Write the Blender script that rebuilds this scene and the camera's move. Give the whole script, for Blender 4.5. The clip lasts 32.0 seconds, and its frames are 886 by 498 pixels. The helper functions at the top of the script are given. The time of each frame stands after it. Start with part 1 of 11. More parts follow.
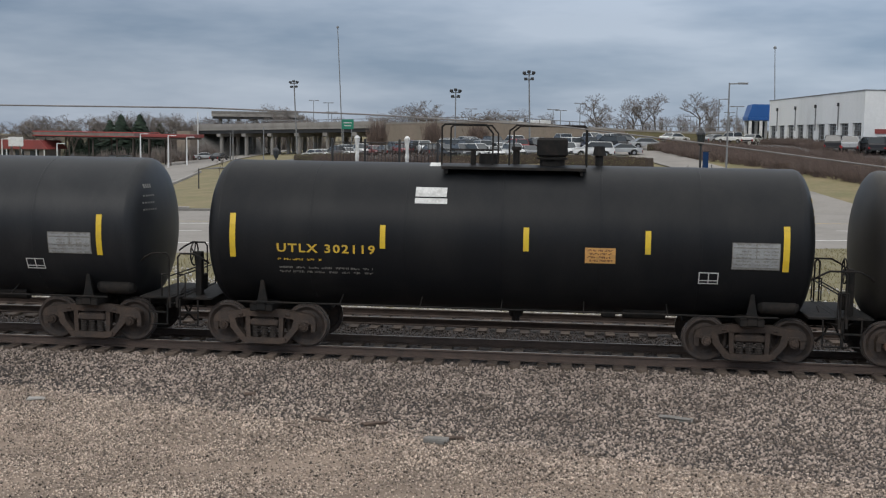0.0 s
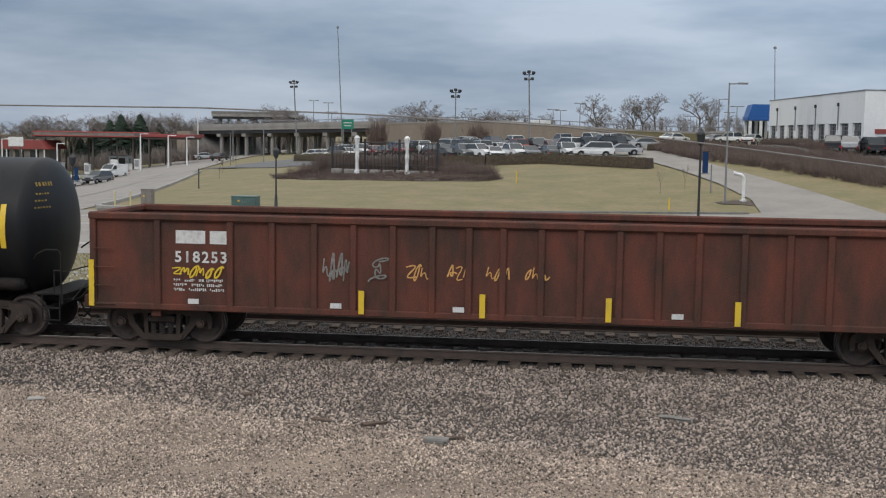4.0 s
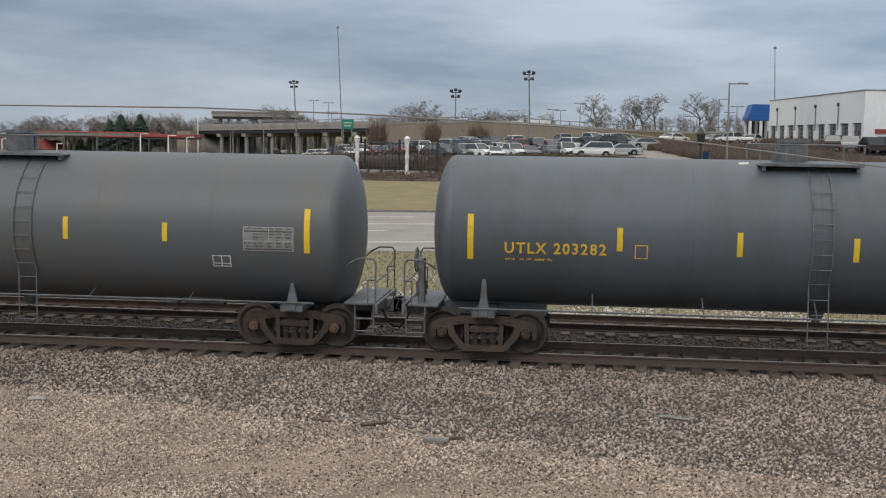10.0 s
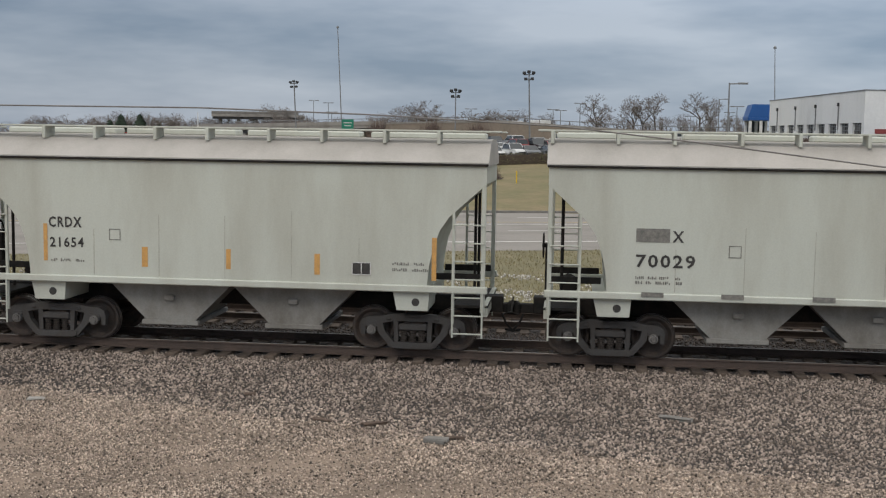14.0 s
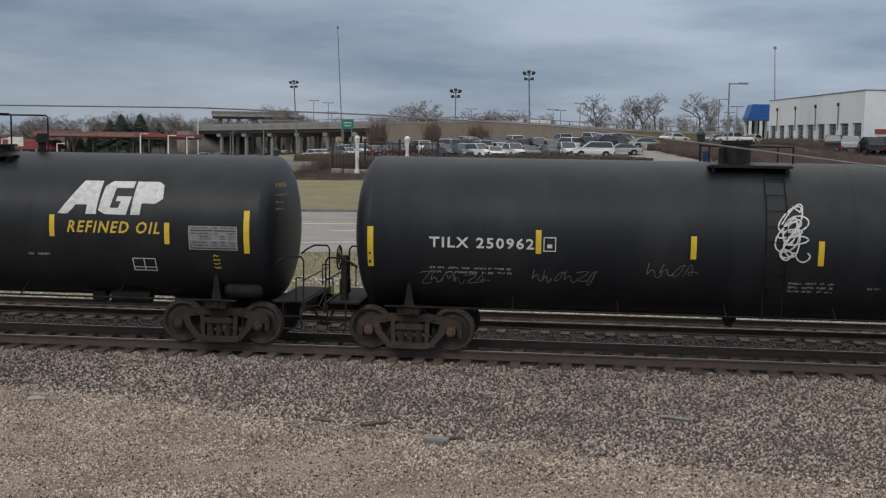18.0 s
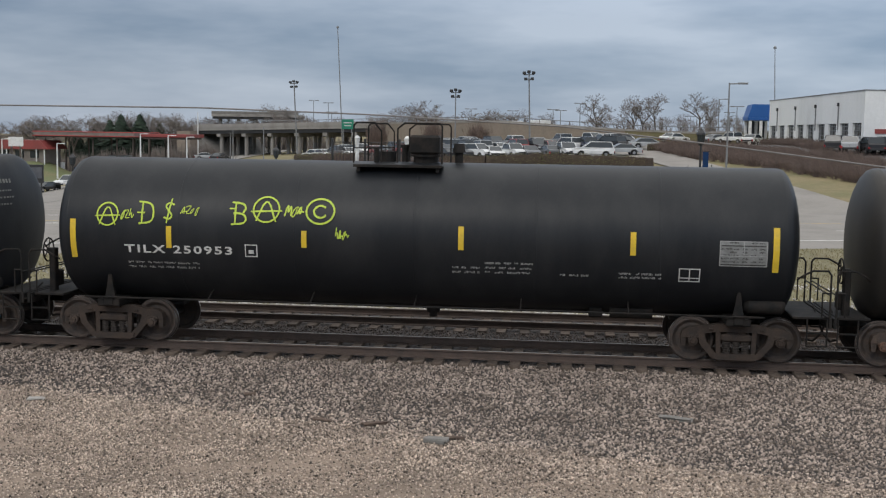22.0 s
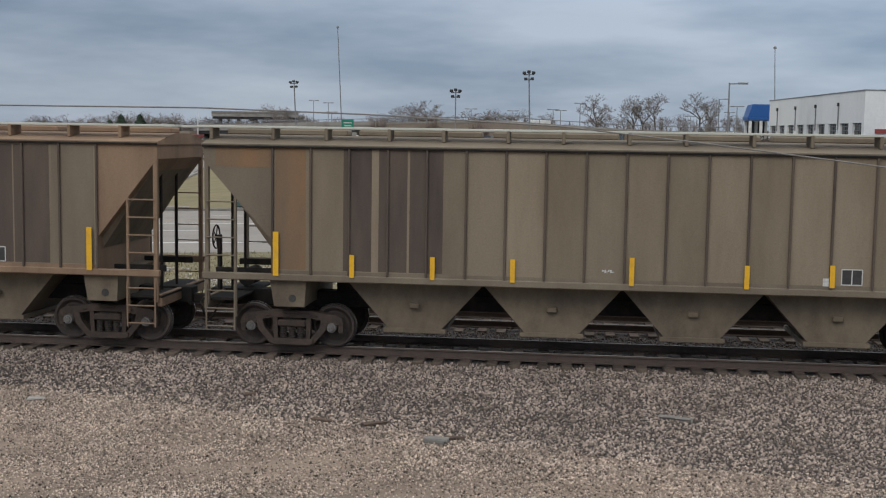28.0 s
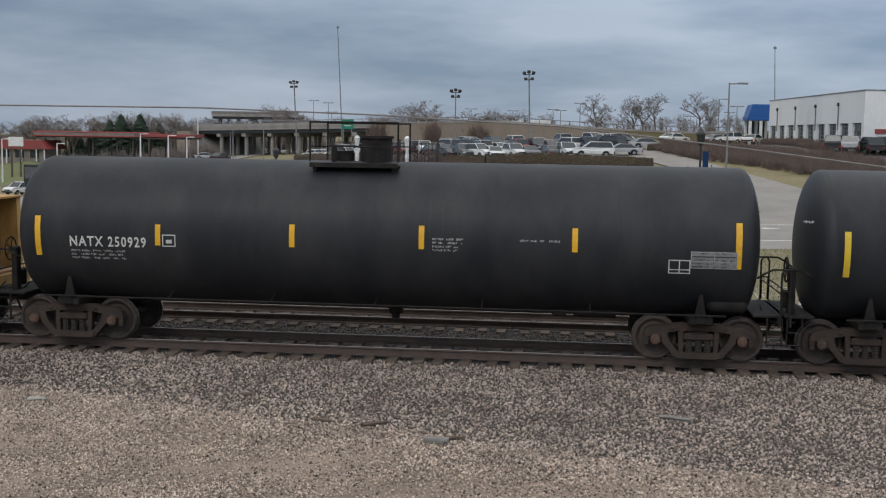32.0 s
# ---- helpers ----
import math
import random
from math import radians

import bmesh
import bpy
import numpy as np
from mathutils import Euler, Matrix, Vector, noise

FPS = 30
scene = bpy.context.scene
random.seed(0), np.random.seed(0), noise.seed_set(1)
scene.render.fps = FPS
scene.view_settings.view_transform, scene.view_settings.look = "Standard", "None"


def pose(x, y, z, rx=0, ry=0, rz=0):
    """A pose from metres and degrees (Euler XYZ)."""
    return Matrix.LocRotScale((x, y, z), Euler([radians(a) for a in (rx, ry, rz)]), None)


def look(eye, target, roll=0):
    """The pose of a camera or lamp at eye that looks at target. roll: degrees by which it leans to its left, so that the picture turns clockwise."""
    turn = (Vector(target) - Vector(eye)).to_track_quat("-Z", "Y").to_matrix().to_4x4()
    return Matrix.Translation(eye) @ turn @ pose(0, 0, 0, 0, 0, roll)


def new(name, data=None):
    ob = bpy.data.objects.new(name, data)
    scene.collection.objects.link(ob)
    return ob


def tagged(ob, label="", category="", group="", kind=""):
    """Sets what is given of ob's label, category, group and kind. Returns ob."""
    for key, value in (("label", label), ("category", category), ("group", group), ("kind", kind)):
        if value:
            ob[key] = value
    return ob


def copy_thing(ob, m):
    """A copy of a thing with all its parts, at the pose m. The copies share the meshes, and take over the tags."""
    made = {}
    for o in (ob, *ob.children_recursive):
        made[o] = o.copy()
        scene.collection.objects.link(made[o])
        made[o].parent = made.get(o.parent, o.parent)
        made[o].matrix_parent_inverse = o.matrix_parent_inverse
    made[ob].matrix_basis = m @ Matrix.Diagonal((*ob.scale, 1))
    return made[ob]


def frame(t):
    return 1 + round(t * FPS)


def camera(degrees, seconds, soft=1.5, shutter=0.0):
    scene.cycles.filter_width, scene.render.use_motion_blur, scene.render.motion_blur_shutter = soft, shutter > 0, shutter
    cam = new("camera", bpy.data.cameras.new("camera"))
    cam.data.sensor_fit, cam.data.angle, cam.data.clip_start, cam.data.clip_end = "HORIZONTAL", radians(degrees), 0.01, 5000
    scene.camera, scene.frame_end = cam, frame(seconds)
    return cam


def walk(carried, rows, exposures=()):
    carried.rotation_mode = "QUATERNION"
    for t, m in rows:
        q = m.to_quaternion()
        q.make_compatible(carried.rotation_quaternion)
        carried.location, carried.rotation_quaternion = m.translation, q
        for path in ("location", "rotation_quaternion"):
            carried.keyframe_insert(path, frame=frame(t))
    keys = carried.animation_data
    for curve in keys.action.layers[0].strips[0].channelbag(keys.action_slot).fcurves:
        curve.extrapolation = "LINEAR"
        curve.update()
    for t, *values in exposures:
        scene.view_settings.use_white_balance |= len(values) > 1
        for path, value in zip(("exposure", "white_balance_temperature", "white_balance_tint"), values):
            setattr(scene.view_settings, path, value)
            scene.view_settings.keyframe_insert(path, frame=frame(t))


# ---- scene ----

# ---------------------------------------------------------------- camera
cam = camera(42.0, 32.0, soft=1.2)
EYE = Vector((0.0, 0.0, 4.60))
YAW, PITCH = radians(6.35), radians(5.57)
AIM = EYE + 30 * Vector((-math.sin(YAW) * math.cos(PITCH), math.cos(YAW) * math.cos(PITCH), -math.sin(PITCH)))
walk(cam, [(0, look(EYE, AIM, 0.89)), (32, look(EYE, AIM, 0.89))], exposures=[
    (0, -0.1, 6080, 10), (2, -0.06, 6080, 10), (3, 0.02, 6080, 10), (6, 0.02, 6080, 10), (7, 0.02, 6020, 10), (12, 0.06, 6400, 10), (13, -0.02, 6350, 10), (14, -0.11, 6300, 10), (17, -0.33, 6100, 10), (18, -0.26, 6100, 10), (19, -0.24, 6100, 10), (20, -0.18, 6100, 10), (21, -0.08, 6100, 10), (22, -0.04, 6100, 10), (24, -0.02, 6100, 10), (25, 0.0, 6150, 10), (28, -0.12, 6100, 10), (29, -0.12, 5970, 10), (30, -0.22, 6020, 10), (32, -0.16, 6000, 10)])

# ---------------------------------------------------------------- sky and sun (overcast noon)
world = bpy.data.worlds.new("overcast_sky")
scene.world = world
world.use_nodes = True
wn, wl = world.node_tree.nodes, world.node_tree.links
wn.clear()
w_out = wn.new("ShaderNodeOutputWorld")
w_bg = wn.new("ShaderNodeBackground")
w_sky = wn.new("ShaderNodeTexSky")
w_sky.sky_type, w_sky.sun_disc = "NISHITA", False
w_sky.sun_elevation, w_sky.sun_rotation = radians(38), radians(205)
w_gain = wn.new("ShaderNodeMix")
w_gain.data_type, w_gain.blend_type = "RGBA", "MULTIPLY"
w_gain.inputs[0].default_value = 1.0
w_gain.inputs[7].default_value = (0.1, 0.1, 0.1, 1)
w_co = wn.new("ShaderNodeTexCoord")
w_map = wn.new("ShaderNodeMapping")
w_map.inputs["Scale"].default_value = (3.2, 3.2, 15.0)
w_noise = wn.new("ShaderNodeTexNoise")
w_noise.inputs["Scale"].default_value, w_noise.inputs["Detail"].default_value, w_noise.inputs["Roughness"].default_value = 1.0, 5.0, 0.55
w_ramp = wn.new("ShaderNodeValToRGB")
w_ramp.color_ramp.elements[0].position, w_ramp.color_ramp.elements[0].color = 0.36, (0.225, 0.285, 0.37, 1)
w_ramp.color_ramp.elements[1].position, w_ramp.color_ramp.elements[1].color = 0.66, (0.475, 0.52, 0.585, 1)
w_mix = wn.new("ShaderNodeMix")
w_mix.data_type = "RGBA"
w_mix.inputs[0].default_value = 0.9
w_sep = wn.new("ShaderNodeSeparateXYZ")
w_up = wn.new("ShaderNodeMapRange")
w_up.inputs["From Min"].default_value, w_up.inputs["From Max"].default_value = 0.1, 0.9
w_up.inputs["To Min"].default_value, w_up.inputs["To Max"].default_value = 1.0, 3.2
wl.new(w_sky.outputs[0], w_gain.inputs[6])
wl.new(w_co.outputs["Generated"], w_map.inputs[0])
wl.new(w_co.outputs["Generated"], w_sep.inputs[0])
wl.new(w_sep.outputs[2], w_up.inputs[0])
wl.new(w_map.outputs[0], w_noise.inputs[0])
wl.new(w_noise.outputs[0], w_ramp.inputs[0])
wl.new(w_gain.outputs[2], w_mix.inputs[6])
wl.new(w_ramp.outputs[0], w_mix.inputs[7])
w_high = wn.new("ShaderNodeMix")
w_high.data_type = "RGBA"
w_high.inputs[7].default_value = (0.43, 0.415, 0.39, 1)
w_rise = wn.new("ShaderNodeMapRange")
w_rise.inputs["From Min"].default_value, w_rise.inputs["From Max"].default_value = 0.22, 0.6
wl.new(w_sep.outputs[2], w_rise.inputs[0])
wl.new(w_rise.outputs[0], w_high.inputs[0])
wl.new(w_mix.outputs[2], w_high.inputs[6])
wl.new(w_high.outputs[2], w_bg.inputs[0])
w_east = wn.new("ShaderNodeMapRange")      # the cloud thins a little towards the east
w_east.inputs["From Min"].default_value, w_east.inputs["From Max"].default_value = -0.4, 0.35
w_east.inputs["To Min"].default_value, w_east.inputs["To Max"].default_value = 0.96, 1.18
w_mul = wn.new("ShaderNodeMath")
w_mul.operation = "MULTIPLY"
wl.new(w_sep.outputs[0], w_east.inputs[0])
wl.new(w_east.outputs[0], w_mul.inputs[0])
wl.new(w_up.outputs[0], w_mul.inputs[1])
wl.new(w_mul.outputs[0], w_bg.inputs[1])
wl.new(w_bg.outputs[0], w_out.inputs[0])

sun = new("sun", bpy.data.lights.new("sun", "SUN"))
sun.data.energy, sun.data.angle, sun.data.color = 0.9, radians(25), (1.0, 0.93, 0.83)
sun.matrix_world = look((-30, -60, 70), (0, 20, 0))


# ---------------------------------------------------------------- materials
def surface(name, base, dirt=None, rough=0.6, metal=0.0, scale=1.0, streak=0.0, amount=0.5, fine=0.15, bump=0.15, bump_scale=30.0, islands=0.0, objects=0.0, spec=0.5):
    """A worn surface: base and dirt colours mixed by broad patches and runs, with fine grain and relief."""
    m = bpy.data.materials.new(name)
    m.use_nodes = True
    n, l = m.node_tree.nodes, m.node_tree.links
    p = n["Principled BSDF"]
    p.inputs["Roughness"].default_value, p.inputs["Metallic"].default_value = rough, metal
    p.inputs["Specular IOR Level"].default_value = spec
    dirt = dirt or tuple(c * 0.6 for c in base)
    co = n.new("ShaderNodeTexCoord")
    mp = n.new("ShaderNodeMapping")
    mp.inputs["Scale"].default_value = (scale, scale, scale * (1 - 0.88 * streak))
    big = n.new("ShaderNodeTexNoise")
    big.inputs["Scale"].default_value, big.inputs["Detail"].default_value, big.inputs["Roughness"].default_value = 1.3, 7, 0.62
    ramp = n.new("ShaderNodeValToRGB")
    ramp.color_ramp.elements[0].position, ramp.color_ramp.elements[1].position = 0.62 - 0.35 * amount, 0.82 - 0.2 * amount
    mix = n.new("ShaderNodeMix")
    mix.data_type = "RGBA"
    mix.inputs[6].default_value, mix.inputs[7].default_value = (*base, 1), (*dirt, 1)
    small = n.new("ShaderNodeTexNoise")
    small.inputs["Scale"].default_value, small.inputs["Detail"].default_value = bump_scale, 4
    val = n.new("ShaderNodeMapRange")
    val.inputs["To Min"].default_value, val.inputs["To Max"].default_value = 1 - fine * 2, 1 + fine * 2
    hsv = n.new("ShaderNodeHueSaturation")
    l.new(co.outputs["Object"], mp.inputs[0])
    l.new(mp.outputs[0], big.inputs[0])
    l.new(co.outputs["Object"], small.inputs[0])
    l.new(big.outputs[0], ramp.inputs[0])
    l.new(ramp.outputs[0], mix.inputs[0])
    l.new(small.outputs[0], val.inputs[0])
    l.new(mix.outputs[2], hsv.inputs["Color"])
    last = val.outputs[0]
    if islands or objects:
        rnd = n.new("ShaderNodeNewGeometry") if islands else n.new("ShaderNodeObjectInfo")
        amt = islands or objects
        var = n.new("ShaderNodeMapRange")
        var.inputs["To Min"].default_value, var.inputs["To Max"].default_value = 1 - amt, 1 + amt
        mul = n.new("ShaderNodeMath")
        mul.operation = "MULTIPLY"
        l.new(rnd.outputs["Random Per Island" if islands else "Random"], var.inputs[0])
        l.new(var.outputs[0], mul.inputs[0])
        l.new(last, mul.inputs[1])
        last = mul.outputs[0]
    l.new(last, hsv.inputs["Value"])
    l.new(hsv.outputs[0], p.inputs["Base Color"])
    if bump:
        b = n.new("ShaderNodeBump")
        b.inputs["Strength"].default_value, b.inputs["Distance"].default_value = bump, 0.02
        l.new(small.outputs[0], b.inputs["Height"])
        l.new(b.outputs[0], p.inputs["Normal"])
    return m


TANK_BLACK = surface("black_tank_paint", (0.0128, 0.0144, 0.0172), (0.026, 0.0272, 0.0292), rough=0.44, spec=0.27, scale=0.8, streak=0.8, amount=0.5, fine=0.1, bump=0.03)
TANK_DEEP = surface("deep_black_tank_paint", (0.0086, 0.0096, 0.0116), (0.0172, 0.0176, 0.0182), rough=0.46, spec=0.2, scale=0.8, streak=0.85, amount=0.55, fine=0.12, bump=0.03)
TANK_OLIVE = surface("greenish_black_tank_paint", (0.0088, 0.0104, 0.0092), (0.017, 0.0183, 0.0158), rough=0.48, spec=0.2, scale=0.8, streak=0.85, amount=0.55, fine=0.12, bump=0.03)
TANK_DUSTY = surface("dusty_black_tank_paint", (0.0185, 0.0203, 0.0238), (0.038, 0.039, 0.0408), spec=0.25, rough=0.52, scale=0.7, streak=0.7, amount=0.6, fine=0.1, bump=0.03)
TANK_BROWNISH = surface("brown_black_tank_paint", (0.022, 0.0205, 0.019), (0.04, 0.036, 0.031), spec=0.3, rough=0.48, scale=0.7, streak=0.7, amount=0.6, fine=0.1, bump=0.03)
TANK_GREY = surface("blue_grey_tank_paint", (0.084, 0.097, 0.112), (0.066, 0.072, 0.078), rough=0.5, scale=0.6, streak=0.8, amount=0.5, fine=0.06, bump=0.03)
TANK_GREY_DUSTY = surface("dusty_grey_tank_paint", (0.082, 0.093, 0.105), (0.098, 0.096, 0.088), rough=0.5, scale=0.5, streak=0.3, amount=0.6, fine=0.06, bump=0.03)
BLACK_STEEL = surface("black_steel", (0.013, 0.0128, 0.0125), (0.032, 0.026, 0.022), rough=0.75, spec=0.2, scale=3, amount=0.6, bump=0.1)
LADDER_BLACK = surface("matt_black_ladder", (0.011, 0.0112, 0.012), (0.019, 0.0175, 0.016), rough=0.8, spec=0.15, scale=3, amount=0.5, bump=0.05)
HOPPER_ROOF = surface("weathered_hopper_roof", (0.44, 0.415, 0.385), (0.35, 0.33, 0.30), rough=0.65, scale=0.8, streak=0.3, amount=0.6, fine=0.06, bump=0.04)
GREY_STEEL = surface("grey_painted_steel", (0.13, 0.14, 0.15), (0.07, 0.065, 0.06), rough=0.55, scale=3, amount=0.6, bump=0.1)
TRUCK_STEEL = surface("cast_truck_steel", (0.044, 0.037, 0.033), (0.075, 0.054, 0.042), rough=0.8, spec=0.2, scale=3.5, amount=0.7, fine=0.25, bump=0.3, objects=0.3)
TRUCK_GREY = surface("grey_truck_steel", (0.054, 0.052, 0.051), (0.046, 0.039, 0.034), rough=0.7, scale=3.5, amount=0.6, fine=0.2, bump=0.3, objects=0.2)
WHEEL_STEEL = surface("wheel_steel", (0.045, 0.037, 0.033), (0.078, 0.055, 0.042), rough=0.7, metal=0.1, scale=5, amount=0.6, fine=0.2, bump=0.2, objects=0.25)
TREAD_STEEL = surface("polished_tread", (0.35, 0.34, 0.33), (0.2, 0.18, 0.17), rough=0.35, metal=0.9, scale=6, amount=0.4, bump=0.05)
CAP_BLUE = surface("blue_bearing_cap", (0.04, 0.075, 0.10), (0.03, 0.035, 0.04), rough=0.6, scale=8, amount=0.6)
CAP_PALE = surface("dusty_bearing_cap", (0.15, 0.143, 0.135), (0.08, 0.072, 0.065), rough=0.8, scale=8, amount=0.5)
CAP_RUST = surface("rusty_bearing_cap", (0.13, 0.07, 0.045), (0.06, 0.05, 0.045), rough=0.8, scale=8, amount=0.6)
HOPPER_PALE = surface("pale_grey_hopper_paint", (0.53, 0.55, 0.49), (0.43, 0.43, 0.37), rough=0.55, scale=0.7, streak=0.9, amount=0.55, fine=0.05, bump=0.04)
HOPPER_WHITE = surface("off_white_hopper_paint", (0.525, 0.535, 0.48), (0.42, 0.42, 0.365), rough=0.55, scale=0.7, streak=0.9, amount=0.55, fine=0.05, bump=0.04)
HOPPER_BEIGE = surface("beige_hopper_paint", (0.505, 0.505, 0.415), (0.39, 0.365, 0.275), rough=0.6, scale=0.7, streak=0.9, amount=0.5, fine=0.06, bump=0.04)
HOPPER_TAUPE = surface("weathered_taupe_hopper_paint", (0.20, 0.165, 0.118), (0.135, 0.107, 0.076), rough=0.75, scale=0.5, streak=0.85, amount=0.7, fine=0.1, bump=0.08)
HOPPER_RUSTY = surface("rust_stained_hopper_paint", (0.26, 0.175, 0.11), (0.15, 0.095, 0.062), rough=0.75, scale=0.5, streak=0.85, amount=0.7, fine=0.1, bump=0.08)
# stained sheets, and ribs whose shadow lines are put into the colour
HOPPER_DARK = surface("stained_sheet_and_rib_shade", (0.115, 0.086, 0.066), (0.062, 0.047, 0.04), rough=0.8, scale=0.9, streak=0.9, amount=0.7, fine=0.1, bump=0.08)
SHEET_TAUPE = surface("faded_taupe_sheet", (0.245, 0.2, 0.142), (0.175, 0.137, 0.092), rough=0.78, scale=0.8, streak=0.9, amount=0.7, fine=0.1, bump=0.08, objects=0.17)
SHEET_RUSTY = surface("faded_rusty_sheet", (0.285, 0.175, 0.10), (0.19, 0.118, 0.07), rough=0.78, scale=0.8, streak=0.9, amount=0.7, fine=0.1, bump=0.08, objects=0.17)
HOPPER_PATCH = surface("orange_rust_sheet", (0.23, 0.135, 0.07), (0.16, 0.115, 0.075), rough=0.8, scale=0.9, streak=0.8, amount=0.6, fine=0.1, bump=0.08)
BAY_GREY = surface("dusty_bay_paint", (0.30, 0.295, 0.275), (0.17, 0.155, 0.135), rough=0.75, scale=0.9, streak=0.5, amount=0.7, fine=0.1, bump=0.08)
BAY_TAUPE = surface("dirty_taupe_bay", (0.20, 0.16, 0.108), (0.105, 0.082, 0.058), rough=0.8, scale=0.9, streak=0.5, amount=0.7, fine=0.1, bump=0.08)
GON_DARK = surface("dark_brown_gondola_paint", (0.022, 0.02, 0.0175), (0.058, 0.048, 0.038), rough=0.75, scale=1.1, streak=0.75, amount=0.75, fine=0.15, bump=0.1)
GON_RED = surface("oxide_red_gondola_paint", (0.15, 0.05, 0.034), (0.062, 0.036, 0.028), rough=0.8, spec=0.2, scale=1.1, streak=0.7, amount=0.95, fine=0.2, bump=0.1)
RUST = surface("rust", (0.12, 0.07, 0.045), (0.07, 0.048, 0.037), rough=0.85, scale=2.5, amount=0.6, fine=0.2, bump=0.2)
BOX_YELLOW = surface("weathered_yellow_boxcar_paint", (0.63, 0.355, 0.092), (0.49, 0.285, 0.085), rough=0.55, scale=0.8, streak=0.85, amount=0.6, fine=0.05, bump=0.04)
BOX_DOOR = surface("black_door_paint", (0.012, 0.0135, 0.0135), (0.026, 0.026, 0.0245), rough=0.65, spec=0.2, scale=1, streak=0.8, amount=0.5, fine=0.08, bump=0.04)
FLAT_YELLOW = surface("worn_yellow_flatcar_paint", (0.47, 0.285, 0.08), (0.19, 0.095, 0.042), rough=0.65, scale=1.4, streak=0.5, amount=0.55, fine=0.1, bump=0.06)
DECK_WOOD = surface("weathered_deck_planks", (0.34, 0.21, 0.12), (0.22, 0.14, 0.09), rough=0.85, scale=2, amount=0.6, fine=0.2, bump=0.3, objects=0.25)
DUNNAGE = surface("dark_timber", (0.105, 0.074, 0.055), (0.05, 0.036, 0.029), rough=0.9, scale=3, amount=0.6, fine=0.2, bump=0.3, objects=0.3)
STRIPE_YELLOW = surface("yellow_reflective_stripe", (0.68, 0.47, 0.025), (0.55, 0.38, 0.05), rough=0.45, scale=4, amount=0.4, fine=0.06, bump=0.0)
STRIPE_ORANGE = surface("amber_reflective_stripe", (0.75, 0.42, 0.012), (0.6, 0.33, 0.03), rough=0.45, scale=4, amount=0.4, fine=0.06, bump=0.0)
MARK_YELLOW = surface("yellow_lettering", (0.64, 0.42, 0.035), (0.45, 0.33, 0.06), rough=0.6, scale=5, amount=0.5, bump=0.0)
MARK_WHITE = surface("white_lettering", (0.62, 0.62, 0.60), (0.42, 0.42, 0.40), rough=0.6, scale=5, amount=0.5, bump=0.0)
MARK_OCHRE = surface("worn_ochre_lettering", (0.30, 0.20, 0.035), (0.12, 0.09, 0.03), rough=0.7, scale=8, amount=0.6, bump=0.0)
MARK_DIM = surface("faded_lettering", (0.22, 0.21, 0.19), (0.12, 0.12, 0.11), rough=0.7, scale=8, amount=0.6, bump=0.0)
MARK_BLACK = surface("black_lettering", (0.035, 0.033, 0.032), (0.06, 0.055, 0.05), rough=0.6, scale=5, amount=0.5, bump=0.0)
MARK_BROWN = surface("dark_brown_lettering", (0.09, 0.03, 0.018), (0.12, 0.05, 0.03), rough=0.6, scale=5, amount=0.5, bump=0.0)
MARK_RED = surface("brick_red_marking", (0.32, 0.07, 0.035), (0.25, 0.07, 0.04), rough=0.6, scale=5, amount=0.5, bump=0.0)
MARK_BLUE = surface("blue_marking", (0.01, 0.06, 0.36), (0.02, 0.06, 0.25), rough=0.55, scale=5, amount=0.4, bump=0.0)
MARK_CORAL = surface("coral_red_marking", (0.62, 0.11, 0.07), (0.5, 0.12, 0.08), rough=0.55, scale=5, amount=0.4, bump=0.0)
MARK_ORANGE = surface("orange_placard", (0.60, 0.33, 0.10), (0.45, 0.26, 0.10), rough=0.55, scale=6, amount=0.4, bump=0.0)
MARK_GREEN = surface("green_spray_paint", (0.014, 0.075, 0.038), (0.015, 0.04, 0.027), rough=0.6, scale=4, amount=0.6, bump=0.0)
MARK_LIME = surface("lime_spray_paint", (0.50, 0.62, 0.06), (0.35, 0.45, 0.06), rough=0.6, scale=6, amount=0.4, bump=0.0)
MARK_MAUVE = surface("mauve_spray_paint", (0.16, 0.07, 0.125), (0.09, 0.045, 0.075), rough=0.6, scale=6, amount=0.5, bump=0.0)
COPPER_STAIN = surface("copper_spill_stain", (0.42, 0.20, 0.12), (0.16, 0.08, 0.05), rough=0.65, scale=1.4, streak=0.95, amount=0.6, fine=0.2, bump=0.06)
MARK_PALE = surface("pale_grey_print", (0.36, 0.36, 0.35), (0.25, 0.25, 0.24), rough=0.65, scale=6, amount=0.5, bump=0.0)
WASH_STREAK = surface("bluish_wash_streak", (0.0145, 0.0165, 0.0185), (0.011, 0.012, 0.0125), rough=0.55, scale=1.6, streak=0.95, amount=0.7, fine=0.2, bump=0.0)
MARK_SOFT = surface("soft_white_print", (0.48, 0.48, 0.47), (0.33, 0.33, 0.32), rough=0.65, scale=6, amount=0.5, bump=0.0)
SEAM_DARK = surface("grimy_seam", (0.36, 0.355, 0.305), (0.47, 0.47, 0.41), rough=0.8, scale=2.5, amount=0.6, bump=0.0)
SEAM_GRIME = surface("dark_grimy_seam", (0.23, 0.225, 0.19), (0.38, 0.375, 0.32), rough=0.8, scale=2.5, amount=0.55, bump=0.0)
# bay colour darkened to carry the shade under the car body
BAY_DARK = surface("shade_darkened_bay", (0.125, 0.105, 0.08), (0.062, 0.05, 0.04), rough=0.85, spec=0.2, scale=0.9, streak=0.5, amount=0.7, fine=0.1, bump=0.08)
SILL_OCHRE = surface("dirty_ochre_stripe", (0.36, 0.25, 0.065), (0.24, 0.18, 0.08), rough=0.6, scale=5, amount=0.6, fine=0.1, bump=0.0)
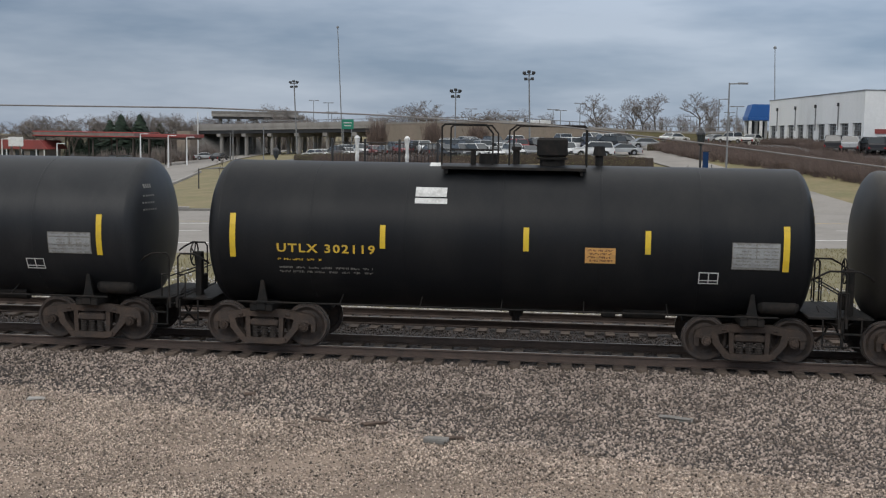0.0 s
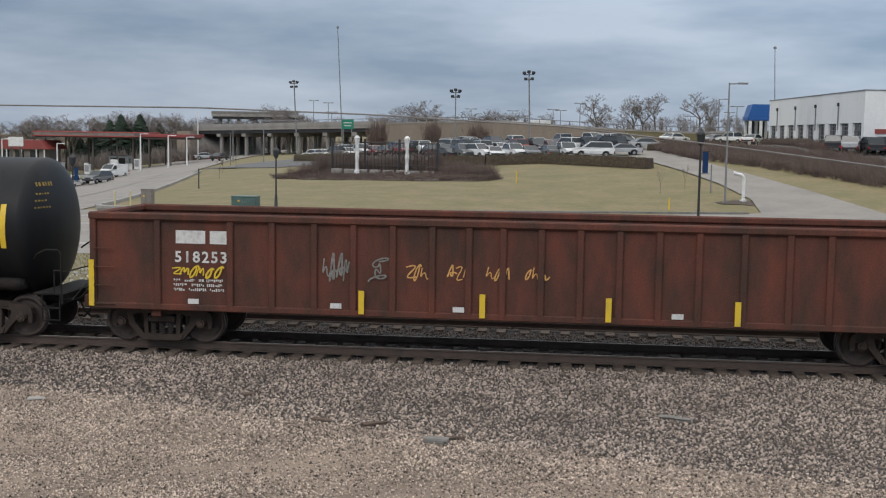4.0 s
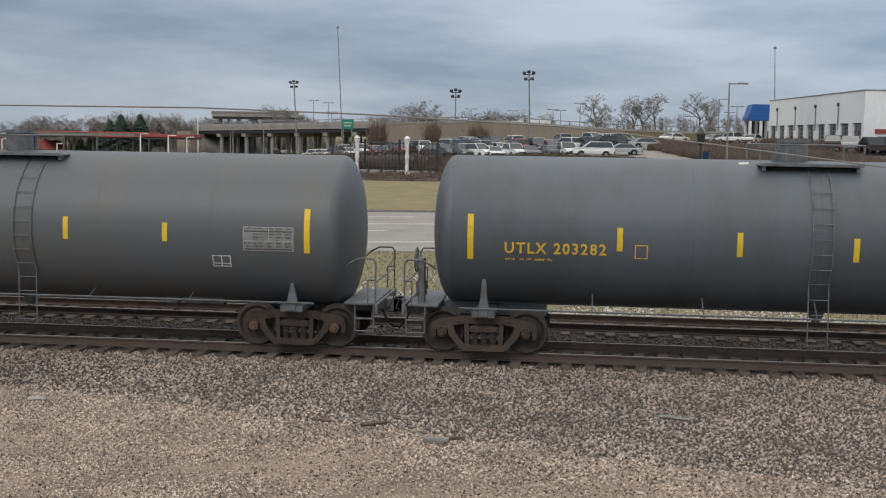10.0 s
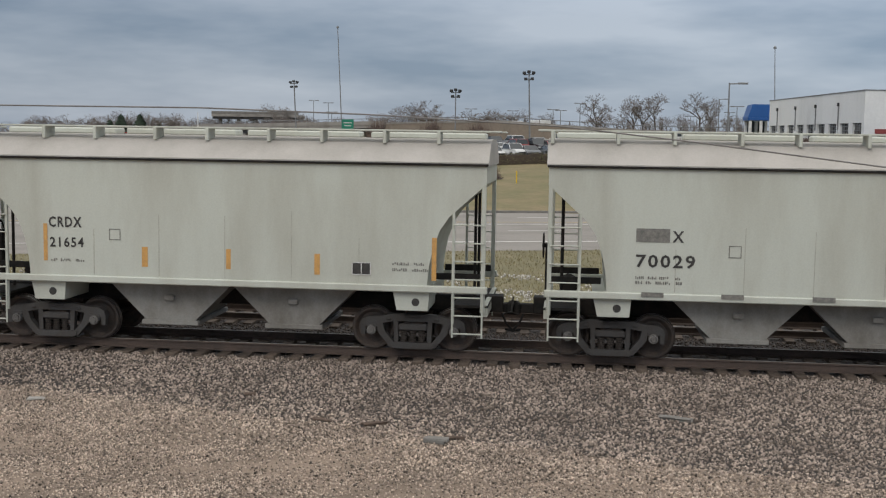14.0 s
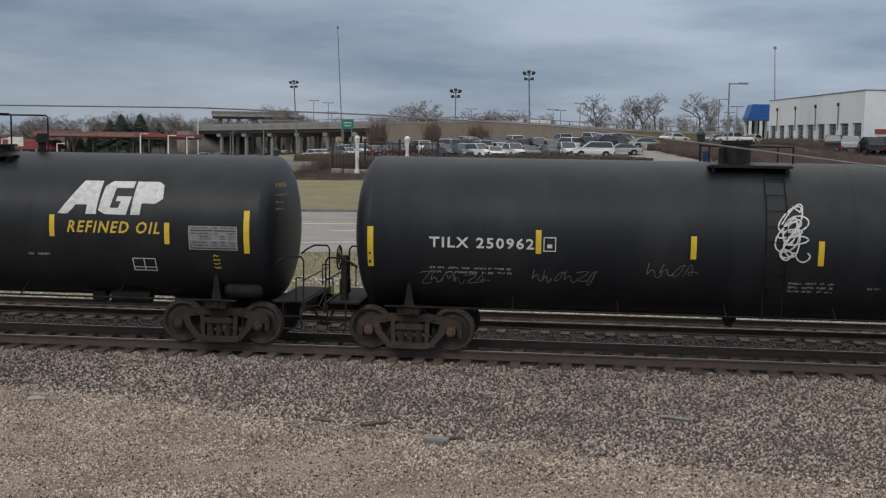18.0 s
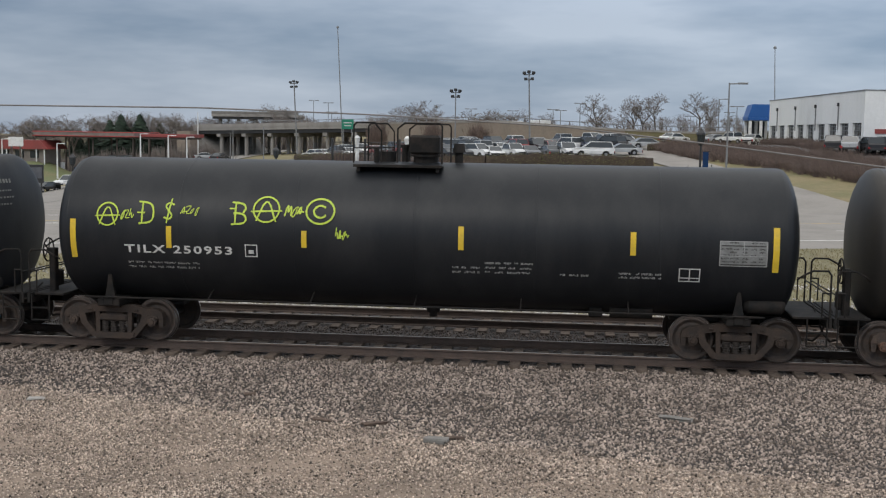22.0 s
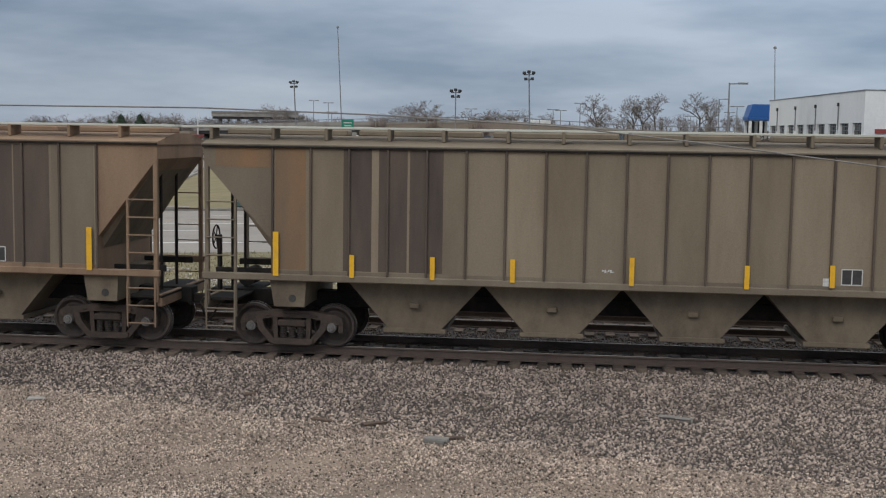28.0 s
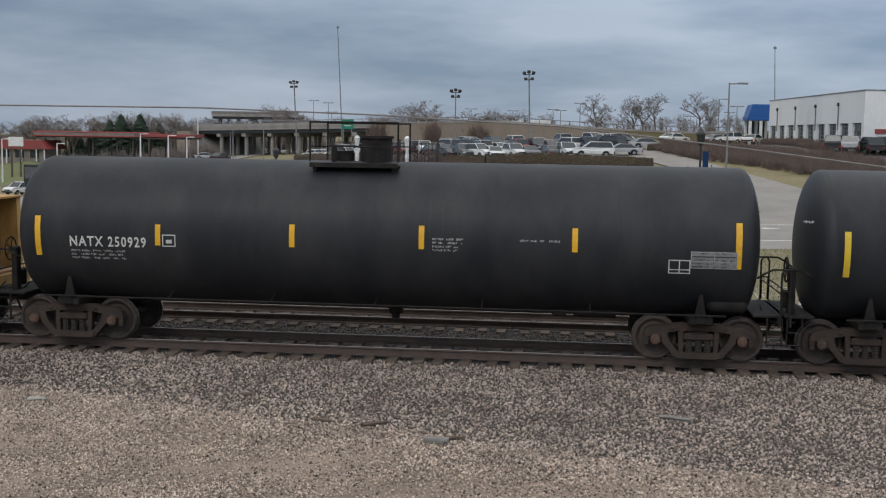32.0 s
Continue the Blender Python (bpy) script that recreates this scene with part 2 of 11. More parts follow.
PLATE_PALE = surface("pale_data_plate", (0.235, 0.24, 0.235), (0.16, 0.165, 0.16), rough=0.6, scale=5, amount=0.5, bump=0.0)
PLATE_GREY = surface("grey_data_plate", (0.30, 0.31, 0.31), (0.22, 0.225, 0.225), rough=0.55, scale=5, amount=0.5, bump=0.0)

RAIL_STEEL = surface("rusty_rail", (0.085, 0.06, 0.048), (0.055, 0.042, 0.036), rough=0.8, scale=2, amount=0.6, fine=0.15, bump=0.15)
RAIL_HEAD = surface("worn_rail_head", (0.26, 0.235, 0.21), (0.17, 0.15, 0.13), rough=0.5, metal=0.5, scale=2, amount=0.4, bump=0.03)
TIE_WOOD = surface("weathered_tie_wood", (0.105, 0.079, 0.06), (0.058, 0.043, 0.034), rough=0.9, scale=4, amount=0.6, fine=0.25, bump=0.4, objects=0.3)
STONE = surface("ballast_stone", (0.307, 0.252, 0.214), (0.183, 0.149, 0.126), rough=0.95, spec=0.2, scale=0.7, amount=0.5, fine=0.2, bump=0.2, islands=0.65)
STONE_DARK = surface("oily_ballast_stone", (0.115, 0.092, 0.08), (0.06, 0.049, 0.043), rough=0.9, scale=0.7, amount=0.5, fine=0.2, bump=0.2, islands=0.5)
STONE_PALE = surface("pale_rock", (0.44, 0.42, 0.39), (0.27, 0.255, 0.235), rough=0.9, scale=0.7, amount=0.5, fine=0.2, bump=0.2, islands=0.4)
PEBBLE = surface("tan_pebble", (0.39, 0.317, 0.26), (0.23, 0.185, 0.152), rough=0.9, scale=0.7, amount=0.5, fine=0.2, bump=0.2, islands=0.9)
# near-black: the shade in the gaps between the stones is in this colour
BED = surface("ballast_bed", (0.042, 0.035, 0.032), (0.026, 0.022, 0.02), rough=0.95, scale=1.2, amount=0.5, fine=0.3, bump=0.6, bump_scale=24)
DIRT = surface("tan_gravel_dirt", (0.255, 0.197, 0.152), (0.12, 0.092, 0.071), rough=0.95, scale=0.55, amount=0.55, fine=0.25, bump=0.6, bump_scale=38)
GRASS = surface("winter_lawn", (0.205, 0.163, 0.085), (0.14, 0.13, 0.056), rough=0.95, scale=0.22, amount=0.75, fine=0.14, bump=0.5, bump_scale=2.2)
LAWN_GREEN = surface("green_winter_lawn", (0.125, 0.145, 0.062), (0.16, 0.145, 0.075), rough=0.95, scale=0.3, amount=0.55, fine=0.15, bump=0.4, bump_scale=3)
VERGE = surface("rough_verge_grass", (0.15, 0.135, 0.07), (0.20, 0.172, 0.10), rough=0.95, scale=0.5, amount=0.55, fine=0.35, bump=0.7, bump_scale=9)
BLADE = surface("dry_grass_blade", (0.235, 0.195, 0.105), (0.17, 0.155, 0.075), rough=0.9, scale=0.35, amount=0.55, fine=0.15, bump=0.0, islands=0.25)
ASPHALT = surface("grey_road_concrete", (0.245, 0.226, 0.203), (0.182, 0.168, 0.151), rough=0.9, scale=0.25, amount=0.5, fine=0.12, bump=0.2, bump_scale=8)
LOT_ASPHALT = surface("parking_asphalt", (0.10, 0.10, 0.10), (0.14, 0.138, 0.135), rough=0.9, scale=0.2, amount=0.5, fine=0.12, bump=0.2, bump_scale=8)
KERB = surface("kerb_concrete", (0.20, 0.19, 0.175), (0.12, 0.115, 0.105), rough=0.9, scale=1.2, amount=0.5, fine=0.15, bump=0.2)
CONCRETE = surface("bridge_concrete", (0.29, 0.275, 0.255), (0.19, 0.175, 0.16), rough=0.9, scale=0.25, streak=0.6, amount=0.5, fine=0.1, bump=0.2, bump_scale=4)
WALL_TAN = surface("tan_retaining_wall", (0.245, 0.203, 0.165), (0.19, 0.165, 0.128), rough=0.95, scale=0.12, streak=0.3, amount=0.5, fine=0.1, bump=0.2, bump_scale=3)
ROAD_PAINT = surface("road_paint", (0.62, 0.61, 0.58), (0.42, 0.41, 0.39), rough=0.8, scale=0.8, amount=0.5, bump=0.0)
ROAD_YELLOW = surface("yellow_road_paint", (0.45, 0.32, 0.10), (0.3, 0.24, 0.13), rough=0.8, scale=0.8, amount=0.5, bump=0.0)
MULCH = surface("dark_mulch", (0.075, 0.055, 0.042), (0.05, 0.038, 0.03), rough=0.95, scale=0.6, amount=0.5, fine=0.3, bump=0.6, bump_scale=10)
HEDGE_LEAF = surface("winter_hedge_leaf", (0.145, 0.14, 0.06), (0.12, 0.095, 0.05), rough=0.9, scale=0.5, amount=0.5, fine=0.2, bump=0.0, islands=0.5)
BRUSH = surface("bare_brush_twig", (0.14, 0.102, 0.086), (0.10, 0.078, 0.067), rough=0.9, scale=0.4, amount=0.5, fine=0.2, bump=0.0, islands=0.4)
BARK = surface("grey_bark", (0.105, 0.088, 0.075), (0.065, 0.055, 0.048), rough=0.9, scale=1.5, amount=0.5, fine=0.2, bump=0.4, bump_scale=12)
# twig colour lightened to stand in for haze over the far trees
TWIG = surface("bare_twig", (0.19, 0.165, 0.15), (0.13, 0.112, 0.10), rough=0.9, scale=1, amount=0.5, fine=0.1, bump=0.0, islands=0.3)
CONIFER = surface("conifer_needle", (0.022, 0.04, 0.024), (0.035, 0.05, 0.03), rough=0.9, scale=1, amount=0.5, fine=0.2, bump=0.0, islands=0.4)
WHITE_WALL = surface("white_panel_wall", (0.74, 0.75, 0.75), (0.62, 0.63, 0.63), rough=0.6, scale=0.15, streak=0.6, amount=0.4, fine=0.04, bump=0.05, bump_scale=4)
GREY_WALL = surface("grey_precast_wall", (0.27, 0.275, 0.28), (0.2, 0.2, 0.2), rough=0.8, scale=0.15, streak=0.6, amount=0.5, fine=0.08, bump=0.1, bump_scale=4)
BLUE_PANEL = surface("blue_metal_panel", (0.012, 0.085, 0.30), (0.012, 0.065, 0.22), rough=0.45, scale=0.5, amount=0.4, fine=0.06, bump=0.03)
RED_ROOF = surface("red_canopy_fascia", (0.25, 0.05, 0.045), (0.16, 0.045, 0.04), rough=0.6, scale=0.3, amount=0.5, fine=0.1, bump=0.05)
BROWN_BRICK = surface("brown_brick_wall", (0.105, 0.085, 0.074), (0.07, 0.06, 0.054), rough=0.9, scale=0.5, amount=0.5, fine=0.2, bump=0.2)
POLE_GREY = surface("galvanised_pole", (0.20, 0.205, 0.21), (0.13, 0.13, 0.13), rough=0.6, scale=1.5, amount=0.5, bump=0.05)
POLE_WHITE = surface("white_pole_paint", (0.70, 0.70, 0.69), (0.52, 0.52, 0.5), rough=0.55, scale=1.5, amount=0.5, bump=0.05)
POLE_BLACK = surface("black_pole_paint", (0.02, 0.02, 0.022), (0.035, 0.034, 0.033), rough=0.5, scale=1.5, amount=0.5, bump=0.05)
SIGN_GREEN = surface("green_sign_sheet", (0.012, 0.19, 0.12), (0.012, 0.14, 0.09), rough=0.5, scale=1, amount=0.4, bump=0.0)
GREEN_BOX = surface("green_cabinet_paint", (0.07, 0.125, 0.115), (0.05, 0.085, 0.08), rough=0.55, scale=1, amount=0.5, bump=0.05)
TAN_BOX = surface("grey_brown_cabinet_paint", (0.20, 0.175, 0.155), (0.14, 0.12, 0.105), rough=0.6, scale=1, amount=0.5, bump=0.05)
TYRE = surface("tyre_rubber", (0.02, 0.02, 0.02), (0.03, 0.03, 0.028), rough=0.85, scale=5, amount=0.5, bump=0.1)
CHROME = surface("wheel_rim_alloy", (0.4, 0.4, 0.41), (0.25, 0.25, 0.25), rough=0.35, metal=0.8, scale=5, amount=0.4, bump=0.0)
LENS = surface("lamp_lens", (0.55, 0.56, 0.56), (0.45, 0.45, 0.45), rough=0.2, scale=5, amount=0.4, bump=0.0)
TAIL = surface("tail_lamp_lens", (0.30, 0.02, 0.02), (0.2, 0.02, 0.02), rough=0.25, scale=5, amount=0.4, bump=0.0)
SPRING_STEEL = surface("dusty_coil_springs", (0.05, 0.043, 0.038), (0.028, 0.023, 0.02), rough=0.8, spec=0.2, scale=6, amount=0.5, bump=0.1)
TAG_BLACK = surface("brushed_black_spray", (0.05, 0.04, 0.024), (0.13, 0.085, 0.035), rough=0.7, scale=9, amount=0.55, bump=0.0)
TAG_YELLOW = surface("yellow_spray_paint", (0.46, 0.40, 0.05), (0.28, 0.25, 0.05), rough=0.65, scale=7, amount=0.5, bump=0.0)
WIRE = surface("cable_sheath", (0.20, 0.19, 0.18), (0.12, 0.115, 0.11), rough=0.7, scale=3, amount=0.5, bump=0.0)
CAR_PAINT = {k: surface("car_paint_" + k, c, tuple(v * 0.85 for v in c), rough=0.3, scale=1, amount=0.4, fine=0.03, bump=0.0) for k, c in dict(
    white=(0.68, 0.68, 0.67), black=(0.018, 0.018, 0.02), silver=(0.36, 0.37, 0.38), grey=(0.12, 0.125, 0.13), blue=(0.03, 0.06, 0.13), red=(0.22, 0.03, 0.03), navy=(0.025, 0.032, 0.06), tan=(0.3, 0.26, 0.2)).items()}


def glass(name, tint):
    m = bpy.data.materials.new(name)
    m.use_nodes = True
    p = m.node_tree.nodes["Principled BSDF"]
    p.inputs["Base Color"].default_value, p.inputs["Roughness"].default_value, p.inputs["IOR"].default_value = (*tint, 1), 0.06, 1.5
    return m


GLASS = glass("dark_window_glass", (0.03, 0.037, 0.042))


# ---------------------------------------------------------------- mesh building
class Geo:
    """Collects vertices and faces of one part."""

    def __init__(self):
        self.v, self.f = [], []

    def add(self, verts, faces):
        o = len(self.v)
        self.v += [tuple(p) for p in verts]
        self.f += [tuple(i + o for i in q) for q in faces]
        return self

    def box(self, cx, cy, cz, sx, sy, sz, ch=0.0):
        x, y, z = sx / 2, sy / 2, sz / 2
        if not ch:
            vs = [(cx + a * x, cy + b * y, cz + c * z) for a in (-1, 1) for b in (-1, 1) for c in (-1, 1)]
            return self.add(vs, [(0, 1, 3, 2), (4, 6, 7, 5), (0, 4, 5, 1), (2, 3, 7, 6), (0, 2, 6, 4), (1, 5, 7, 3)])
        ch = min(ch, x * 0.9, y * 0.9, z * 0.9)
        vs, ix = [], {}
        for a in (-1, 1):
            for b in (-1, 1):
                for c in (-1, 1):
                    for k in range(3):
                        d = [ch, ch, ch]
                        d[k] = 0
                        ix[a, b, c, k] = len(vs)
                        vs.append((cx + a * (x - d[0]), cy + b * (y - d[1]), cz + c * (z - d[2])))
        fs = []
        for k in range(3):
            for sgn in (-1, 1):
                q = []
                for u, w in ((-1, -1), (1, -1), (1, 1), (-1, 1)):
                    s = [0, 0, 0]
                    s[k], s[(k + 1) % 3], s[(k + 2) % 3] = sgn, u, w
                    q.append(ix[s[0], s[1], s[2], k])
                fs.append(q if sgn > 0 else q[::-1])
            for u in (-1, 1):
                for w in (-1, 1):
                    q = []
                    for sgn, kk in ((-1, 1), (-1, 2), (1, 2), (1, 1)):
                        s = [0, 0, 0]
                        s[k], s[(k + 1) % 3], s[(k + 2) % 3] = sgn, u, w
                        q.append(ix[s[0], s[1], s[2], (k + kk) % 3])
                    fs.append(q if u * w < 0 else q[::-1])
        for a in (-1, 1):
            for b in (-1, 1):
                for c in (-1, 1):
                    q = [ix[a, b, c, k] for k in range(3)]
                    fs.append(q if a * b * c > 0 else q[::-1])
        return self.add(vs, fs)

    def cyl(self, p0, p1, r0, r1=None, n=10, cap=True):
        p0, p1 = Vector(p0), Vector(p1)
        r1 = r0 if r1 is None else r1
        w = (p1 - p0).normalized()
        u = w.orthogonal().normalized()
        t = w.cross(u)
        vs = []
        for p, r in ((p0, r0), (p1, r1)):
            for i in range(n):
                a = 2 * math.pi * i / n
                vs.append(p + u * (r * math.cos(a)) + t * (r * math.sin(a)))
        fs = [(i, (i + 1) % n, n + (i + 1) % n, n + i) for i in range(n)]
        if cap:
            fs += [tuple(range(n - 1, -1, -1)), tuple(range(n, 2 * n))]
        return self.add(vs, fs)

    def tube(self, pts, r, n=6):
        """One bent bar: rings mitred at the bends, closed at both ends."""
        pts = [Vector(p) for p in pts]
        dirs = [(q - p).normalized() for p, q in zip(pts, pts[1:])]
        u = dirs[0].orthogonal().normalized()
        vs, fs = [], []
        for i, p in enumerate(pts):
            d0, d1 = dirs[max(0, i - 1)], dirs[min(len(dirs) - 1, i)]
            d = (d0 + d1).normalized()
            grow = min(1.6, 1 / max(0.3, d.dot(d1)))
            u = u - d * u.dot(d)
            u = u.normalized() if u.length > 1e-4 else d.orthogonal().normalized()
            t = d.cross(u)
            for k in range(n):
                a = 2 * math.pi * k / n
                vs.append(p + (u * math.cos(a) + t * math.sin(a)) * (r * grow))
        for i in range(len(pts) - 1):
            fs += [(i * n + k, i * n + (k + 1) % n, (i + 1) * n + (k + 1) % n, (i + 1) * n + k) for k in range(n)]
        fs += [tuple(range(n - 1, -1, -1)), tuple(range((len(pts) - 1) * n, len(pts) * n))]
        return self.add(vs, fs)

    def prism(self, poly, a, b, axis="y"):
        """poly in the plane across the axis ((x, z) for y, (y, z) for x, (x, y) for z), from a to b."""
        n = len(poly)
        place = {"y": lambda p, q: (p[0], q, p[1]), "x": lambda p, q: (q, p[0], p[1]), "z": lambda p, q: (p[0], p[1], q)}[axis]
        area = sum(poly[i][0] * poly[(i + 1) % n][1] - poly[(i + 1) % n][0] * poly[i][1] for i in range(n))
        if (area > 0) == (axis == "y"):
            poly = poly[::-1]
        vs = [place(p, a) for p in poly] + [place(p, b) for p in poly]
        fs = [tuple(range(n - 1, -1, -1)), tuple(range(n, 2 * n))] + [(i, (i + 1) % n, n + (i + 1) % n, n + i) for i in range(n)]
        return self.add(vs, fs)

    def lathe(self, prof, n=32, axis="x", c=(0, 0, 0)):
        """prof: (along, radius) pairs."""
        vs, fs, rings = [], [], []
        for s, r in prof:
            ring = []
            for i in range(n if r > 1e-6 else 1):
                a = 2 * math.pi * i / n
                p = (r * math.cos(a), r * math.sin(a))
                ring.append(len(vs))
                q = (s, p[0], p[1]) if axis == "x" else (p[0], s, p[1]) if axis == "y" else (p[0], p[1], s)
                vs.append((q[0] + c[0], q[1] + c[1], q[2] + c[2]))
            rings.append(ring)
        flip = axis == "y"
        for r0, r1 in zip(rings, rings[1:]):
            for i in range(n):
                j = (i + 1) % n
                q = [r0[i % len(r0)], r1[i % len(r1)], r1[j % len(r1)], r0[j % len(r0)]]
                q = list(dict.fromkeys(q))
                if len(q) > 2:
                    fs.append(tuple(q if flip else q[::-1]))
        return self.add(vs, fs)

    def mesh(self, name, smooth=False):
        me = bpy.data.meshes.new(name)
        me.from_pydata(self.v, [], self.f)
        if smooth:
            me.polygons.foreach_set("use_smooth", [True] * len(me.polygons))
            me.set_sharp_from_angle(angle=radians(32))
        return me


def part(name, geo, material, parent=None, label="", smooth=False):
    """One mesh object under a thing or a part."""
    me = geo.mesh(name, smooth) if isinstance(geo, Geo) else geo
    if not me.materials:
        me.materials.append(material)
    ob = new(name, me)
    ob.parent = parent
    return tagged(ob, label, "", "", "stuff" if name in ("print_block", "small_print", "door_stencil") else "")


def thing(name, label, category, x=0, y=0, z=0, rz=0, group="", kind=""):
    ob = new(name)
    ob.empty_display_size = 0.3
    ob.matrix_basis = pose(x, y, z, 0, 0, rz)
    return tagged(ob, label, category, group, kind)


letters = {}


def lettering(text):
    """The flat outline mesh of a text, one unit high capitals, as vertices and faces, with its width."""
    if text not in letters:
        cu = bpy.data.curves.new("lettering", "FONT")
        cu.body, cu.size, cu.resolution_u, cu.offset = text, 1.0, 2, 0.022
        cu.space_character = 1.2 if text.upper() == text else 1.0
        ob = new("lettering", cu)
        me = bpy.data.meshes.new_from_object(ob)
        vs = [tuple(v.co) for v in me.vertices]
        fs = [tuple(p.vertices) for p in me.polygons]
        bpy.data.objects.remove(ob)
        bpy.data.curves.remove(cu)
        bpy.data.meshes.remove(me)
        x0, x1 = min(v[0] for v in vs), max(v[0] for v in vs)
        y0, y1 = min(v[1] for v in vs), max(v[1] for v in vs)
        letters[text] = ([((v[0] - x0) / (x1 - x0), (v[1] - y0) / (y1 - y0)) for v in vs], fs)
    return letters[text]


def write(text, material, parent, x0, x1, z0, z1, skin, name="lettering", slant=0.0):
    """Text from x0 to x1 and z0 to z1 on the near side; skin(z) is the y of that side."""
    vs, fs = lettering(text)
    g = Geo().add([(x0 + (x1 - x0) * u + slant * (z1 - z0) * w, skin(z0 + (z1 - z0) * w) - 0.012, z0 + (z1 - z0) * w) for u, w in vs], fs)
    return part(name, g, material, parent)


def decal(geo, x0, x1, z0, z1, skin, lift=0.008, rows=4):
    """A thin sheet laid on the near side."""
    n = max(1, min(rows, int((z1 - z0) / 0.15) + 1))
    vs = [(x, skin(z0 + (z1 - z0) * i / n) - lift, z0 + (z1 - z0) * i / n) for i in range(n + 1) for x in (x0, x1)]
    return geo.add(vs, [(2 * i, 2 * i + 1, 2 * i + 3, 2 * i + 2) for i in range(n)])


def scrawl(rng, x0, x1, z0, z1, skin, strokes, width, loops=2.0):
    """Quick handwriting in spray paint: leaning strokes, hooks and loops over a patch of the near side."""
    g = Geo()
    tall = (z1 - z0) > 1.2 * (x1 - x0)
    w, h = x1 - x0, z1 - z0
    if tall:
        n = 22 * strokes
        pts = []
        for i in range(n):
            u = i / (n - 1)
            r = 0.25 + 0.22 * math.sin(5.1 * u + strokes)
            pts.append((x0 + w * (0.5 + r * math.sin(6.28 * loops * 1.9 * u) + 0.16 * math.sin(17 * u)), z1 - h * (0.12 + 0.76 * u + 0.11 * math.cos(6.28 * loops * 1.9 * u + 0.4))))
        stroke(g, pts, width * 0.8, skin)
        return g
    m = max(2, round(strokes * 1.3))
    for k in range(m):
        a = x0 + w * k / m
        b = a + w / m * rng.uniform(0.8, 1.35)
        lean = rng.uniform(0.05, 0.3) * (b - a)
        lo, hi = z0 + h * rng.uniform(0, 0.25), z1 - h * rng.uniform(0, 0.3)
        kind = rng.choice("nlahz")
        q = lambda u, v: (a + (b - a) * u + lean * v, lo + (hi - lo) * v)
        if kind == "n":
            pts = [q(0, 0), q(0.1, 0.9), q(0.3, 1.0), q(0.45, 0.2), q(0.6, 0.85), q(0.8, 0.9), q(0.95, 0.05)]
        elif kind == "l":
            pts = [q(0.5 + 0.42 * math.cos(t * 0.42) * (1 - 0.03 * t), 0.45 + 0.5 * math.sin(t * 0.42 + 0.8)) for t in range(17)]
        elif kind == "a":
            pts = [q(0.0, 0.05), q(0.4, 1.0), q(0.55, 0.95), q(0.7, 0.0), q(0.2, 0.38), q(0.9, 0.45), q(1.15, 0.3)]
        elif kind == "h":
            pts = [q(0.1, 1.0), q(0.0, 0.1), q(0.15, 0.45), q(0.45, 0.6), q(0.55, 0.1), q(0.8, 0.0), q(1.0, 0.4)]
        else:
            pts = [q(-0.1, 0.85), q(0.5, 1.0), q(0.9, 0.92), q(0.15, 0.15), q(0.4, 0.02), q(1.1, 0.12)]
        stroke(g, pts, width * rng.uniform(0.55, 0.95), skin, 0.012 + 0.004 * k)
    return g


def print_row(g, x0, x1, z, size, skin, lift, rng, loose=1.0):
    """A row of small print too fine to read: words of little upright bars."""
    x = x0
    while x < x1 - size:
        for _ in range(rng.randint(3, 9)):
            if x > x1 - size * 0.6:
                break
            k = rng.random()
            a, b = (0.0, 1.0) if k < 0.5 else (0.0, 0.62) if k < 0.75 else (0.38, 1.0)
            u = size * rng.choice((0.28, 0.42, 0.55))
            decal(g, x, x + u, z + size * (a - 0.5), z + size * (b - 0.5), skin, lift)
            x += u + size * 0.24
        x += size * rng.uniform(0.5, 2.2) * loose
    return g


def stroke(g, pts, width, skin, lift=0.012, swing=2):
    """One brushed line through pts on the near side, its corners rounded by the swing of the arm."""
    pts = list(pts)
    for _ in range(swing if len(pts) > 2 else 0):
        cut = [pts[0]]
        for (ax, az), (bx, bz) in zip(pts, pts[1:]):
            cut += [(ax * 0.75 + bx * 0.25, az * 0.75 + bz * 0.25), (ax * 0.25 + bx * 0.75, az * 0.25 + bz * 0.75)]
        pts = cut + [pts[-1]]
    fine = [pts[0]]
    for (ax, az), (bx, bz) in zip(pts, pts[1:]):
        n = max(1, int(math.hypot(bx - ax, bz - az) / 0.2))
        fine += [(ax + (bx - ax) * k / n, az + (bz - az) * k / n) for k in range(1, n + 1)]
    vs = []
    for i, (x, z) in enumerate(fine):
        (ax, az), (bx, bz) = fine[max(0, i - 1)], fine[min(len(fine) - 1, i + 1)]
        d = math.hypot(bx - ax, bz - az) or 1
        w = width / 2 * (0.75 if i in (0, len(fine) - 1) else 1.0 + 0.12 * math.sin(i * 1.7))
        ox, oz = -(bz - az) / d * w, (bx - ax) / d * w
        for e in (1, -1):
            vs.append((x + e * ox, skin(z + e * oz) - lift - 0.0002 * i, z + e * oz))
    return g.add(vs, [(2 * i + 1, 2 * i + 3, 2 * i + 2, 2 * i) for i in range(len(fine) - 1)])


def strokes(x0, x1, z0, z1, lines, width, skin, swing=2):
    """Brushed lines given in the unit square, laid over a patch of the near side."""
    g = Geo()
    for k, line in enumerate(lines):
        stroke(g, [(x0 + (x1 - x0) * u, z0 + (z1 - z0) * v) for u, v in line], width, skin, 0.012 + 0.003 * k, swing)
    return g


def ring(cx, cz, rx, rz, n=20):
    return [(cx + rx * math.cos(6.2832 * k / n), cz + rz * math.sin(6.2832 * k / n)) for k in range(n + 1)]


